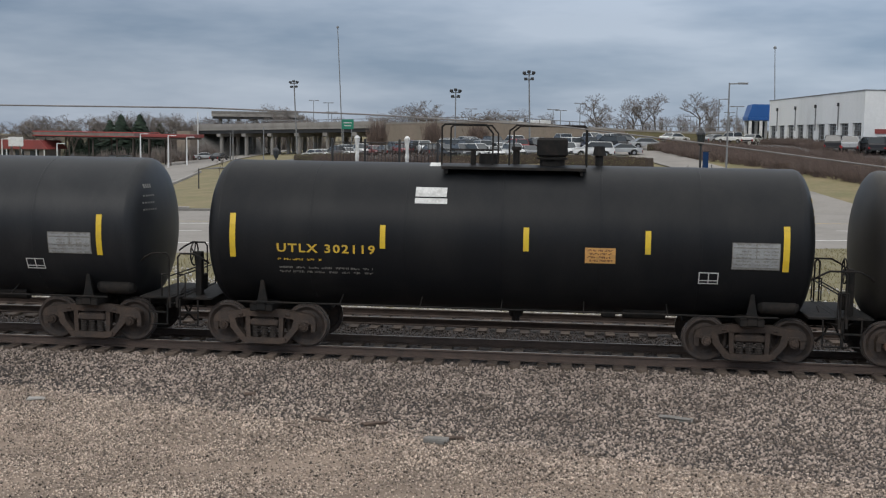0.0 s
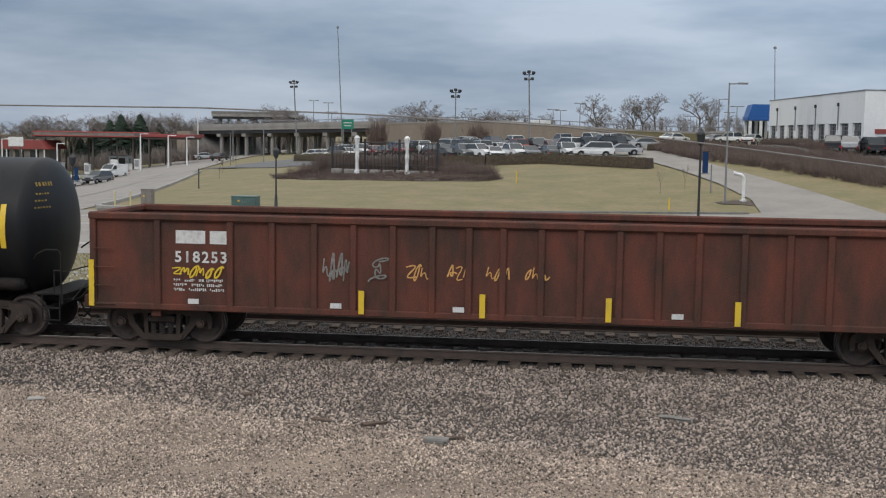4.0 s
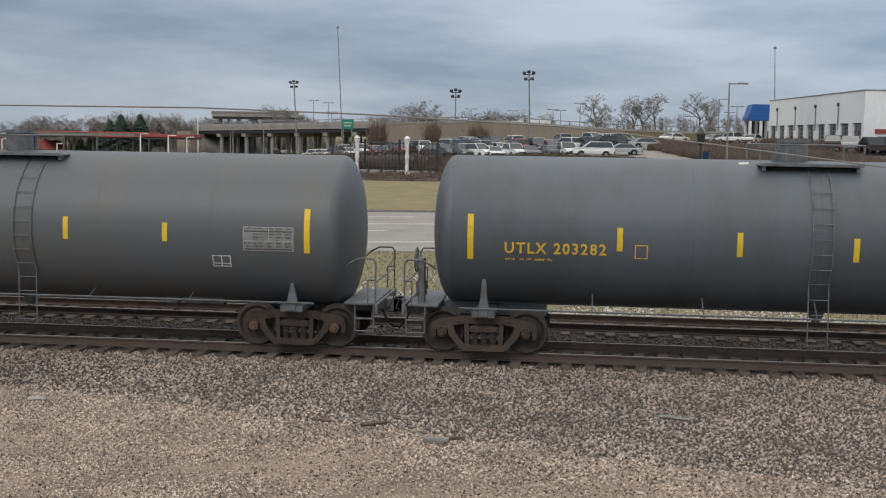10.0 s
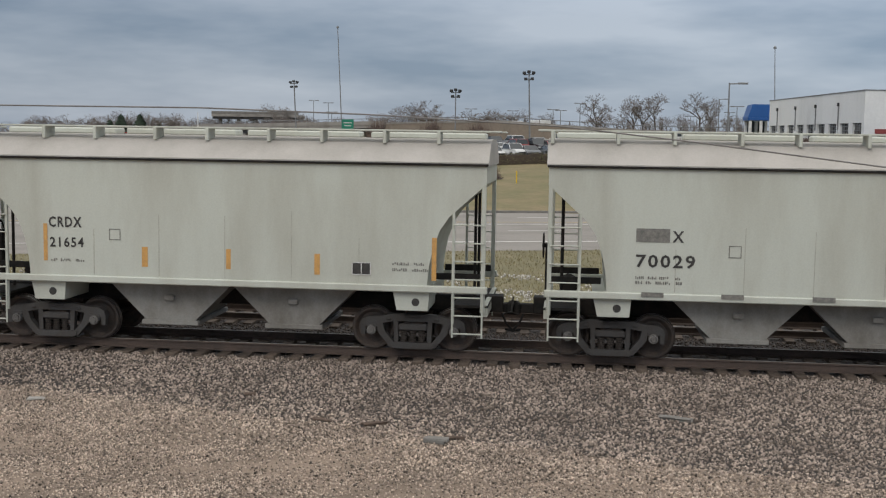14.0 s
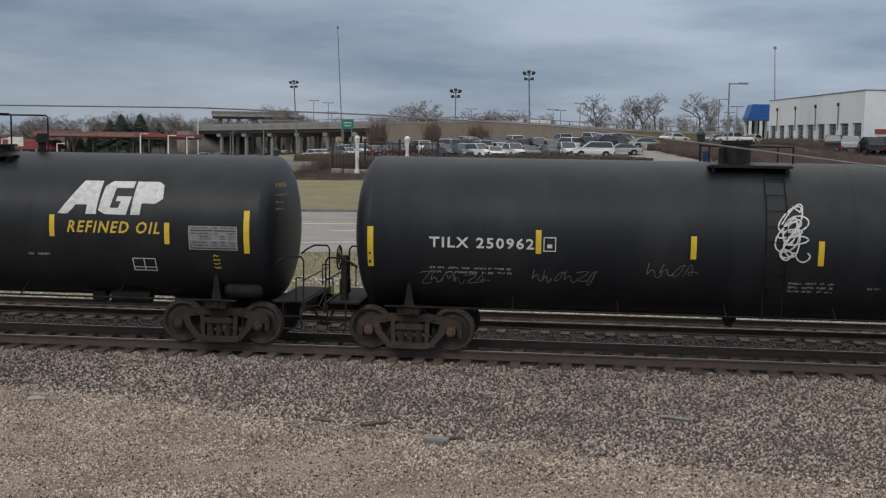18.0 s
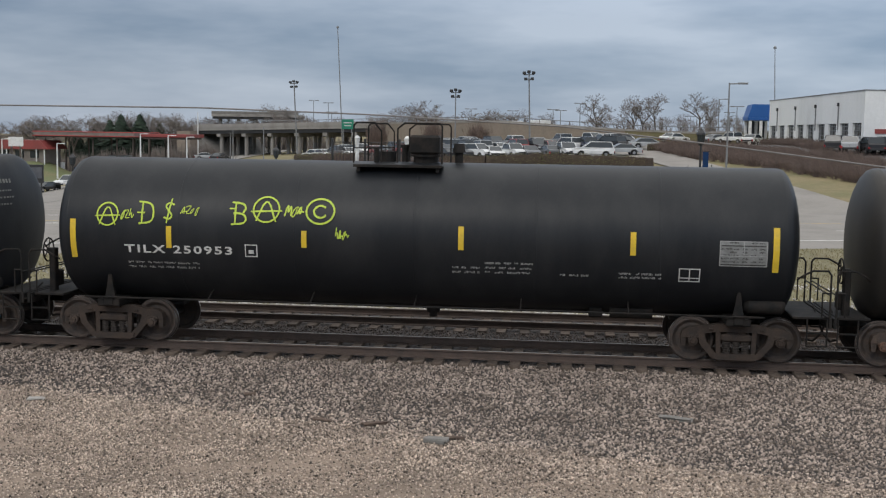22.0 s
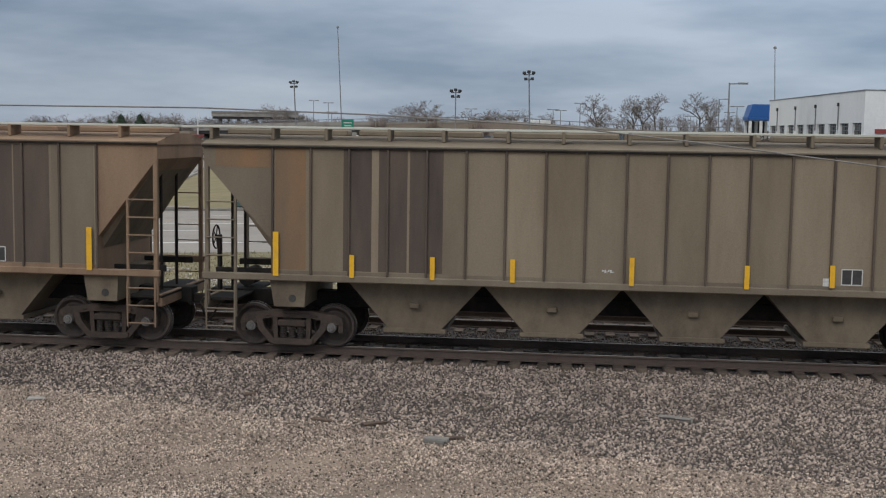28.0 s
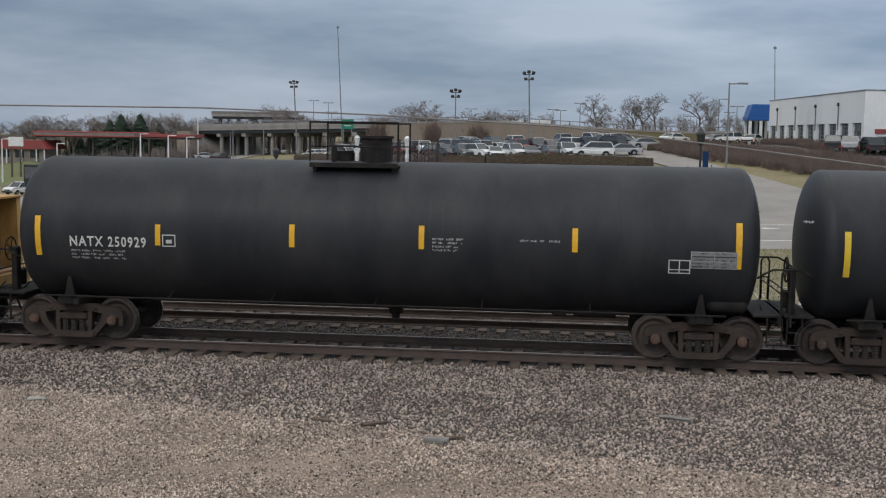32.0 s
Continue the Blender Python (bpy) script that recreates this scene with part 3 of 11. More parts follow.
def fill(poly, skin, lift=0.012, rows=14):
    """A filled outline laid on the near side, cut into level strips so that it follows the curve."""
    g = Geo()
    z0, z1 = min(p[1] for p in poly), max(p[1] for p in poly)
    n = len(poly)
    levels = sorted(set([z0 + (z1 - z0) * k / rows for k in range(rows + 1)] + [p[1] for p in poly]))
    def cuts(z):
        xs = []
        for i in range(n):
            (ax, az), (bx, bz) = poly[i], poly[(i + 1) % n]
            if (az <= z) != (bz <= z):
                xs.append(ax + (bx - ax) * (z - az) / (bz - az))
        return sorted(xs)
    for a, b in zip(levels, levels[1:]):
        if b - a < 1e-5:
            continue
        lo, hi = cuts(a + 1e-5), cuts(b - 1e-5)
        for i in range(0, min(len(lo), len(hi)) - 1, 2):
            g.add([(lo[i], skin(a) - lift, a), (lo[i + 1], skin(a) - lift, a), (hi[i + 1], skin(b) - lift, b), (hi[i], skin(b) - lift, b)], [(0, 1, 2, 3)])
    seen, vs, to = {}, [], []
    for p in g.v:           # weld the strips along their shared edges
        key = (round(p[0], 2), round(p[2], 2))
        if key not in seen:
            seen[key] = len(vs)
            vs.append(p)
        to.append(seen[key])
    rings = [list(dict.fromkeys(to[k] for k in f)) for f in g.f]
    g.v, g.f = vs, [tuple(r) for r in rings if len(r) > 2]
    return g


# ---------------------------------------------------------------- the lie of the land
TRACK_Y = 25.29   # centre of the near track
GAUGE = 1.505     # rail head to rail head
TRACK2_Y = TRACK_Y + 4.19
LOW = -0.60       # level of the yard and the road, below the rail tops


def clamp(a, b, v):
    return max(a, min(b, v))


def road_far(x):
    return 81 + 0.25 * clamp(-60, 16, x)


def road_near(x):
    return 53.8 + 0.34 * clamp(-42, 16, x)


def gz(x, y):
    """Height of the land: flat to the far kerb, then rising away from it, more so to the east."""
    r = clamp(-0.55, 0.3, x / max(y, 1))
    slope = 0.0555 + 0.1707 * r - 0.085 * max(0, -0.3 - r)
    terrace = 4.1 + 0.12 * max(0, y - 186)      # level lot below the highway bank
    return min(terrace, LOW + clamp(0, 85, y - road_far(x)) * slope)


def sheet(name, material, label, xs, ys, height, kind="structure", category="ground"):
    g = Geo()
    g.v = [(x, y, height(x, y)) for y in ys for x in xs]
    w = len(xs)
    g.f = [(j * w + i, j * w + i + 1, (j + 1) * w + i + 1, (j + 1) * w + i) for j in range(len(ys) - 1) for i in range(w - 1)]
    ob = part(name, g, material, None, label, smooth=True)
    return tagged(ob, label, category, "", kind)


def strip(name, material, label, near, far, xs, lift, category="road", rows=6):
    """A sheet between two edge lines, that follows the land."""
    g = Geo()
    for j in range(rows + 1):
        for x in xs:
            y = near(x) + (far(x) - near(x)) * j / rows
            g.v.append((x, y, gz(x, y) + lift))
    w = len(xs)
    g.f = [(j * w + i, j * w + i + 1, (j + 1) * w + i + 1, (j + 1) * w + i) for j in range(rows) for i in range(w - 1)]
    ob = part(name, g, material, None, label, smooth=True)
    return tagged(ob, label, category, "", "structure")


ground_xs = [-1500, -900, -500, -350] + [-260 + 8 * i for i in range(48)] + [128, 160, 220, 350, 600, 1500]
ground_ys = [-400, -100, -20, 0, 10] + [15 + 4 * i for i in range(62)] + [270, 300, 340, 420, 600, 1000, 2500]
sheet("ground", GRASS, "dry winter lawn rising gently away from the road", ground_xs, ground_ys, gz)
toe = lambda x: 18.9 - 0.33 * (clamp(-14, 6, x) + 2.1)
yard_xs = [-60 + 2 * i for i in range(61)]
strip("yard", DIRT, "tan gravel yard beside the railway", lambda x: -6.0, lambda x: 23.0, yard_xs, 0.012, "gravel", 20)


def road_xs():
    return [-300, -200, -120, -80] + [-60 + 4 * i for i in range(25)] + [44, 60, 90, 140, 220, 300]


strip("road", ASPHALT, "wide pale grey road with lane lines", road_near, road_far, road_xs(), 0.02)


# ---------------------------------------------------------------- railway
def rail_profile(half):
    return [(-0.075, -0.18), (0.075, -0.18), (0.075, -0.165), (0.012, -0.14), (0.012, -0.045), (half, -0.035), (half, -0.006), (half - 0.01, 0.0), (-half + 0.01, 0.0), (-half, -0.006), (-half, -0.035), (-0.012, -0.045), (-0.012, -0.14), (-0.075, -0.165)]


tie_mesh = Geo().box(0, 0, -0.27, 0.23, 2.6, 0.18, 0.012).mesh("tie")
tie_mesh.materials.append(TIE_WOOD)
plate_mesh = Geo().box(0, 0, -0.172, 0.2, 0.34, 0.018, 0.004).box(0.08, 0.1, -0.155, 0.03, 0.03, 0.03).box(-0.08, -0.1, -0.155, 0.03, 0.03, 0.03).mesh("tie_plate")
plate_mesh.materials.append(RAIL_STEEL)


def track(y, label):
    t = thing("railway_track", label, "track", 0, y, 0, kind="structure")
    for side in (-1, 1):
        g = Geo()
        prof = [(p + side * GAUGE / 2, q) for p, q in rail_profile(0.036)]
        g.prism(prof, -300, 300, "x")
        rail = part("rail", g, RAIL_STEEL, t)
        part("rail_head", Geo().prism([(side * GAUGE / 2 - 0.026, -0.004), (side * GAUGE / 2 + 0.026, -0.004), (side * GAUGE / 2 + 0.022, 0.004), (side * GAUGE / 2 - 0.022, 0.004)], -300, 300, "x"), RAIL_HEAD, rail, "bright worn running surface")
    rng = random.Random(int(y * 10))
    for i in range(104):
        tie = part("tie", tie_mesh, TIE_WOOD, t)
        tie.matrix_basis = pose(-30 + 0.535 * i + rng.uniform(-0.05, 0.05), rng.uniform(-0.05, 0.05), rng.uniform(-0.015, 0.01), 0, 0, rng.uniform(-1.5, 1.5))
        for side in (-1, 1) if y < TRACK_Y + 1 and 20 < i < 90 else ():
            p = part("tie_plate", plate_mesh, RAIL_STEEL, tie)
            p.matrix_basis = pose(0, side * GAUGE / 2, 0)
    return t


track(TRACK_Y, "near railway track on weathered wooden ties")
track(TRACK2_Y, "second railway track parallel to the first")


def bed_height(x, y):
    """The ballast: level under the tracks, with a long low shoulder towards the yard."""
    if y < TRACK_Y - 1.35:
        u = clamp(0, 1, (y - toe(x)) / (TRACK_Y - 1.35 - toe(x)))
        return LOW + 0.025 + (0.325 * u * u * (3 - 2 * u)) - 0.03 * (1 - u)
    if y > TRACK2_Y + 1.7:
        u = clamp(0, 1, (y - TRACK2_Y - 1.7) / 2.2)
        return -0.25 + (LOW - 0.02 + 0.25) * u
    return -0.25


# the bed sheet, coloured as the dark of the gaps between stones
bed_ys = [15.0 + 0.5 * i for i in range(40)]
sheet("ballast_bed", BED, "ballast bed under both tracks, near-black for the shade between stones", [-300, -150, -80] + [-50 + 1.0 * i for i in range(101)] + [80, 150, 300], bed_ys, bed_height, category="ballast")


def stones(name, material, label, count, place, lo, hi, seed, height):
    """Many angular stones in one mesh, each an eight-sided lump of its own shape."""
    rs = np.random.RandomState(seed)
    pts = place(rs, count)
    n = len(pts)
    base = np.array([(1, 0, 0), (-1, 0, 0), (0, 1, 0), (0, -1, 0), (0, 0, 1), (0, 0, -1)], float)
    tri = np.array([(0, 2, 4), (2, 1, 4), (1, 3, 4), (3, 0, 4), (2, 0, 5), (1, 2, 5), (3, 1, 5), (0, 3, 5)])
    size = rs.uniform(lo, hi, (n, 1, 1)) * rs.uniform(0.6, 1.15, (n, 1, 3))
    v = base[None] * size + rs.uniform(-0.35, 0.35, (n, 6, 3)) * size
    a, b = rs.uniform(0, 6.28, n), rs.uniform(-0.7, 0.7, n)
    ca, sa, cb, sb = np.cos(a), np.sin(a), np.cos(b), np.sin(b)
    x, y, z = v[..., 0], v[..., 1], v[..., 2]
    x, z = x * cb[:, None] + z * sb[:, None], z * cb[:, None] - x * sb[:, None]
    x, y = x * ca[:, None] - y * sa[:, None], x * sa[:, None] + y * ca[:, None]
    zs = np.array([height(p, q) for p, q in pts])
    zs = zs + rs.uniform(-0.45, 0.35, n) * hi
    v = np.stack([x + pts[:, :1], y + pts[:, 1:], z + zs[:, None]], -1).reshape(-1, 3)
    f = (tri[None] + 6 * np.arange(n)[:, None, None]).reshape(-1, 3)
    me = bpy.data.meshes.new(name)
    me.vertices.add(len(v))
    me.vertices.foreach_set("co", v.ravel())
    me.loops.add(f.size)
    me.loops.foreach_set("vertex_index", f.ravel())
    me.polygons.add(len(f))
    me.polygons.foreach_set("loop_start", np.arange(0, f.size, 3))
    me.polygons.foreach_set("loop_total", np.full(len(f), 3))
    me.update()
    me.materials.append(material)
    return tagged(new(name, me), label, "gravel", "", "stuff")


def fan(y0, y1, left=0.63, right=0.33):
    """Even scatter over the part of the ground in front of the camera between two distances."""
    def place(rs, n):
        y = np.sqrt(rs.uniform(y0 * y0, y1 * y1, n))
        x = rs.uniform(-left, right, n) * y
        return np.stack([x, y], 1)
    return place


def shoulder(rs, n):
    """Closely packed stones: an even grid, shaken."""
    step = math.sqrt(178.0 / n)
    xs, ys = np.meshgrid(np.arange(-15.4, 8.2, step), np.arange(16.0, TRACK_Y - 1.0, step))
    p = np.stack([xs.ravel(), ys.ravel()], 1) + rs.uniform(-0.5, 0.5, (xs.size, 2)) * step
    p = p[(p[:, 0] > -0.63 * p[:, 1]) & (p[:, 0] < 0.33 * p[:, 1])]
    edge = np.array([toe(x) for x in p[:, 0]])
    return p[p[:, 1] > edge + rs.normal(0, 0.75, len(p))]


def yard_patch(rs, n):
    p = fan(14.6, 23.2)(rs, int(n * 2.0))
    edge = np.array([toe(x) for x in p[:, 0]])
    patch = np.sin(p[:, 0] * 1.1 + 1.3 * np.sin(p[:, 1] * 0.9)) * np.sin(p[:, 1] * 1.7 + 0.8 * np.sin(p[:, 0] * 0.7))
    keep = (p[:, 1] < edge + rs.normal(0, 0.8, len(p))) & (rs.uniform(-0.9, 1.1, len(p)) > -patch * 0.9 - 0.25)
    return p[keep][:n]


stones("ballast_stones", STONE, "pinkish grey crushed ballast stones beside the track", 66000, shoulder, 0.019, 0.046, 3, bed_height)
stones("track_ballast", STONE_DARK, "dark oily ballast between the rails", 30000, fan(TRACK_Y - 1.2, TRACK2_Y + 1.5), 0.02, 0.04, 4, lambda x, y: bed_height(x, y) + (0.02 if abs(y - TRACK_Y) > 1.25 and abs(y - TRACK2_Y) > 1.25 else -0.01))
stones("verge_rocks", STONE_PALE, "pale broken rock along the far edge of the ballast", 14000, fan(TRACK2_Y + 1.5, TRACK2_Y + 5.2), 0.022, 0.065, 5, lambda x, y: max(bed_height(x, y), LOW) + 0.01)
def rocky_patch(rs, n):
    p = fan(TRACK2_Y + 4.4, TRACK2_Y + 14.0)(rs, n * 3)
    keep = np.sin(p[:, 0] * 0.9) * np.sin(p[:, 1] * 1.3 + p[:, 0] * 0.4) + rs.uniform(-0.8, 0.8, len(p)) > 0.1 + 0.09 * (p[:, 1] - TRACK2_Y - 4.4)
    return p[keep][:n]


def toe_band(rs, n):
    p = fan(15.0, 24.0)(rs, n)
    edge = np.array([toe(x) for x in p[:, 0]])
    p[:, 1] = edge + rs.normal(0, 0.7, len(p))
    return p[(p[:, 1] < TRACK_Y - 1.7) & (p[:, 1] > 14.8)]


stones("verge_rocks", STONE_PALE, "scattered pale stones in the verge grass", 6500, rocky_patch, 0.02, 0.075, 15, lambda x, y: LOW + 0.03)
stones("mixed_gravel", PEBBLE, "mixed tan gravel where yard and ballast meet", 12000, toe_band, 0.012, 0.036, 16, lambda x, y: max(bed_height(x, y), LOW + 0.012) + 0.008)
stones("yard_pebbles", PEBBLE, "small tan pebbles on the gravel yard", 78000, yard_patch, 0.008, 0.026, 6, lambda x, y: LOW + 0.02)


# ---------------------------------------------------------------- running gear
R_WHEEL = 0.457


def side_frame_mesh():
    """A cast frame: bowed top member, deep spring pocket, open windows and pedestal jaws round the bearings."""
    g = Geo()
    top = [(-1.14, 0.52), (-1.10, 0.66), (-0.98, 0.73), (-0.70, 0.75), (-0.44, 0.80), (0.44, 0.80), (0.70, 0.75), (0.98, 0.73), (1.10, 0.66), (1.14, 0.52), (1.02, 0.52), (0.98, 0.58), (0.66, 0.60), (0.40, 0.65), (-0.40, 0.65), (-0.66, 0.60), (-0.98, 0.58), (-1.02, 0.52)]
    g.prism(top, -0.10, 0.10)
    for s in (-1, 1):
        g.prism([(s * 1.13, 0.54), (s * 1.12, 0.34), (s * 1.03, 0.34), (s * 1.02, 0.54)], -0.08, 0.08)
        g.prism([(s * 0.78, 0.60), (s * 0.755, 0.40), (s * 0.48, 0.08), (s * 0.33, 0.10), (s * 0.60, 0.42), (s * 0.655, 0.61)], -0.10, 0.09)
        g.prism([(s * 0.42, 0.66), (s * 0.32, 0.66), (s * 0.31, 0.18), (s * 0.40, 0.18)], -0.085, 0.07)
        g.box(s * 0.89, 0, 0.545, 0.30, 0.22, 0.14, 0.04)
        g.box(s * 0.52, -0.10, 0.70, 0.10, 0.06, 0.05, 0.015)
    g.prism([(-0.48, 0.20), (0.48, 0.20), (0.46, 0.10), (0.38, 0.065), (-0.38, 0.065), (-0.46, 0.10)], -0.13, 0.12)
    g.box(0, -0.115, 0.765, 0.34, 0.04, 0.05, 0.012)
    g.box(0, -0.04, 0.525, 0.62, 0.18, 0.15, 0.03)
    return g.mesh("side_frame")


def spring_mesh():
    prof = [(0.19, 0.05)]
    for k in range(5):
        prof += [(0.205 + k * 0.05, 0.055), (0.213 + k * 0.05, 0.078), (0.236 + k * 0.05, 0.078), (0.244 + k * 0.05, 0.055)]
    return Geo().lathe(prof, 10, "z", (0, -0.06, 0)).mesh("spring")


def wheel_mesh(side):
    """side -1: outer face towards -y."""
    prof = [(0.0, 0.0), (0.0, 0.10), (0.02, 0.11), (0.03, 0.14), (0.065, 0.22), (0.06, 0.33), (0.02, 0.38), (0.0, 0.40), (0.0, 0.445), (0.01, 0.455), (0.10, R_WHEEL), (0.105, 0.485), (0.135, 0.485), (0.14, 0.40), (0.11, 0.37), (0.10, 0.14), (0.14, 0.11), (0.14, 0.0)]
    g = Geo()
    if side < 0:
        g.lathe([(s - 0.10, r) for s, r in prof], 28, "y")
    else:
        g.lathe([(0.10 - s, r) for s, r in prof], 28, "y")
        g.f = [f[::-1] for f in g.f]
    return g.mesh("wheel", True)


SIDE_FRAME, SPRINGS = side_frame_mesh(), spring_mesh()
SIDE_FRAME_GREY = SIDE_FRAME.copy()
SIDE_FRAME.materials.append(TRUCK_STEEL)
SIDE_FRAME_GREY.materials.append(TRUCK_GREY)
SPRINGS.materials.append(SPRING_STEEL)
WHEELS = {s: wheel_mesh(s) for s in (-1, 1)}
for s in (-1, 1):
    WHEELS[s].materials.append(WHEEL_STEEL)
    WHEELS[s].materials.append(TREAD_STEEL)
    for face in WHEELS[s].polygons:
        if sum(math.hypot(WHEELS[s].vertices[v].co.x, WHEELS[s].vertices[v].co.z) > 0.452 for v in face.vertices) == 4 and abs(face.normal.y) < 0.3:
            face.material_index = 1
AXLE = Geo().cyl((0, -1.0, 0), (0, 1.0, 0), 0.08, n=12).mesh("axle", True)
AXLE.materials.append(WHEEL_STEEL)
CAPS = {}
for key, m in (("steel", TRUCK_STEEL), ("blue", CAP_BLUE), ("rust", CAP_RUST), ("pale", CAP_PALE)):
    g = Geo().cyl((0, 0.05, 0), (0, -0.06, 0), 0.105, 0.10, 12).cyl((0, -0.06, 0), (0, -0.085, 0), 0.07, 0.06, 10)
    for k in range(3):
        g.cyl((0.045 * math.cos(2.1 * k), -0.08, 0.045 * math.sin(2.1 * k)), (0.045 * math.cos(2.1 * k), -0.1, 0.045 * math.sin(2.1 * k)), 0.016, n=6)
    CAPS[key] = g.mesh("bearing_cap", True)
    CAPS[key].materials.append(m)
BOLSTER = Geo().box(0, 0, 0.60, 0.44, 2.1, 0.10, 0.03).box(0, 0, 0.74, 0.5, 0.5, 0.1, 0.02).mesh("bolster")
BOLSTER.materials.append(TRUCK_STEEL)
BRAKE = Geo().box(0, 0, 0.36, 0.07, 1.5, 0.1, 0.02).mesh("brake_beam")
BRAKE.materials.append(TRUCK_STEEL)
keyed_wheels = []


def truck(car, x, frame_mesh, cap, base):
    """A two-axle truck under a car at x; base: the wheels' place in the train."""
    for s in (-1, 1):
        sf = part("side_frame", frame_mesh, TRUCK_STEEL, car)
        sf.matrix_basis = pose(x, s * 1.0, 0, 0, 0, 0 if s < 0 else 180)
        for u in (-0.19, 0.0, 0.19):
            part("spring", SPRINGS, TRUCK_STEEL, sf).matrix_basis = pose(u, 0, 0)
        for u in (-1, 1):
            c = part("bearing_cap", CAPS[cap], TRUCK_STEEL, sf)
            c.matrix_basis = pose(u * 0.889, -0.12, R_WHEEL, 0, 37 * u + 20, 0)
    b = part("bolster", BOLSTER, TRUCK_STEEL, car)
    b.matrix_basis = pose(x, 0, 0)
    for u in (-0.42, 0.42):
        part("brake_beam", BRAKE, TRUCK_STEEL, car).matrix_basis = pose(x + u, 0, 0)
    for u in (-1, 1):
        ax = part("wheelset", AXLE, WHEEL_STEEL, car)
        ax.matrix_basis = pose(x + u * 0.889, 0, R_WHEEL)
        for s in (-1, 1):
            w = part("wheel", WHEELS[s], WHEEL_STEEL, ax)
            w.matrix_basis = pose(0, s * 0.77, 0)
        keyed_wheels.append((ax, x + u * 0.889, base))


def coupler(car, x, s, material=None):
    """Draft gear, knuckle and air hose at the end x; s: -1 or 1, outwards."""
    g = Geo().box(x - s * 0.30, 0, 0.86, 0.6, 0.2, 0.2, 0.02).box(x + s * 0.1, 0, 0.86, 0.26, 0.3, 0.28, 0.05)
    g.box(x + s * 0.2, -0.12, 0.86, 0.16, 0.12, 0.26, 0.04)
    part("coupler", g, BLACK_STEEL if material is None else material, car)
    pts = [(x - s * 0.12, -0.35, 0.78), (x - s * 0.02, -0.36, 0.55), (x + s * 0.12, -0.33, 0.40), (x + s * 0.28, -0.28, 0.42)]
    part("air_hose", Geo().tube(pts, 0.025, 6), BLACK_STEEL, car)
    g = Geo().tube([(x - s * 0.05, -1.35, 0.92), (x + s * 0.12, -0.9, 0.90), (x + s * 0.12, -0.2, 1.12)], 0.016, 5)
    part("uncoupling_lever", g, BLACK_STEEL, car)


def brake_wheel(car, x, y, z, s, material):
    g = Geo()
    n = 16
    ring = [(x, y + 0.26 * math.cos(2 * math.pi * k / n), z + 0.26 * math.sin(2 * math.pi * k / n)) for k in range(n + 1)]
    g.tube(ring, 0.018, 5)
    for k in range(5):
        a = 2 * math.pi * k / 5
        g.tube([(x, y, z), (x, y + 0.25 * math.cos(a), z + 0.25 * math.sin(a))], 0.014, 5)
    g.cyl((x - s * 0.12, y, z), (x + s * 0.03, y, z), 0.05, n=8)
    part("brake_wheel", g, material, car)


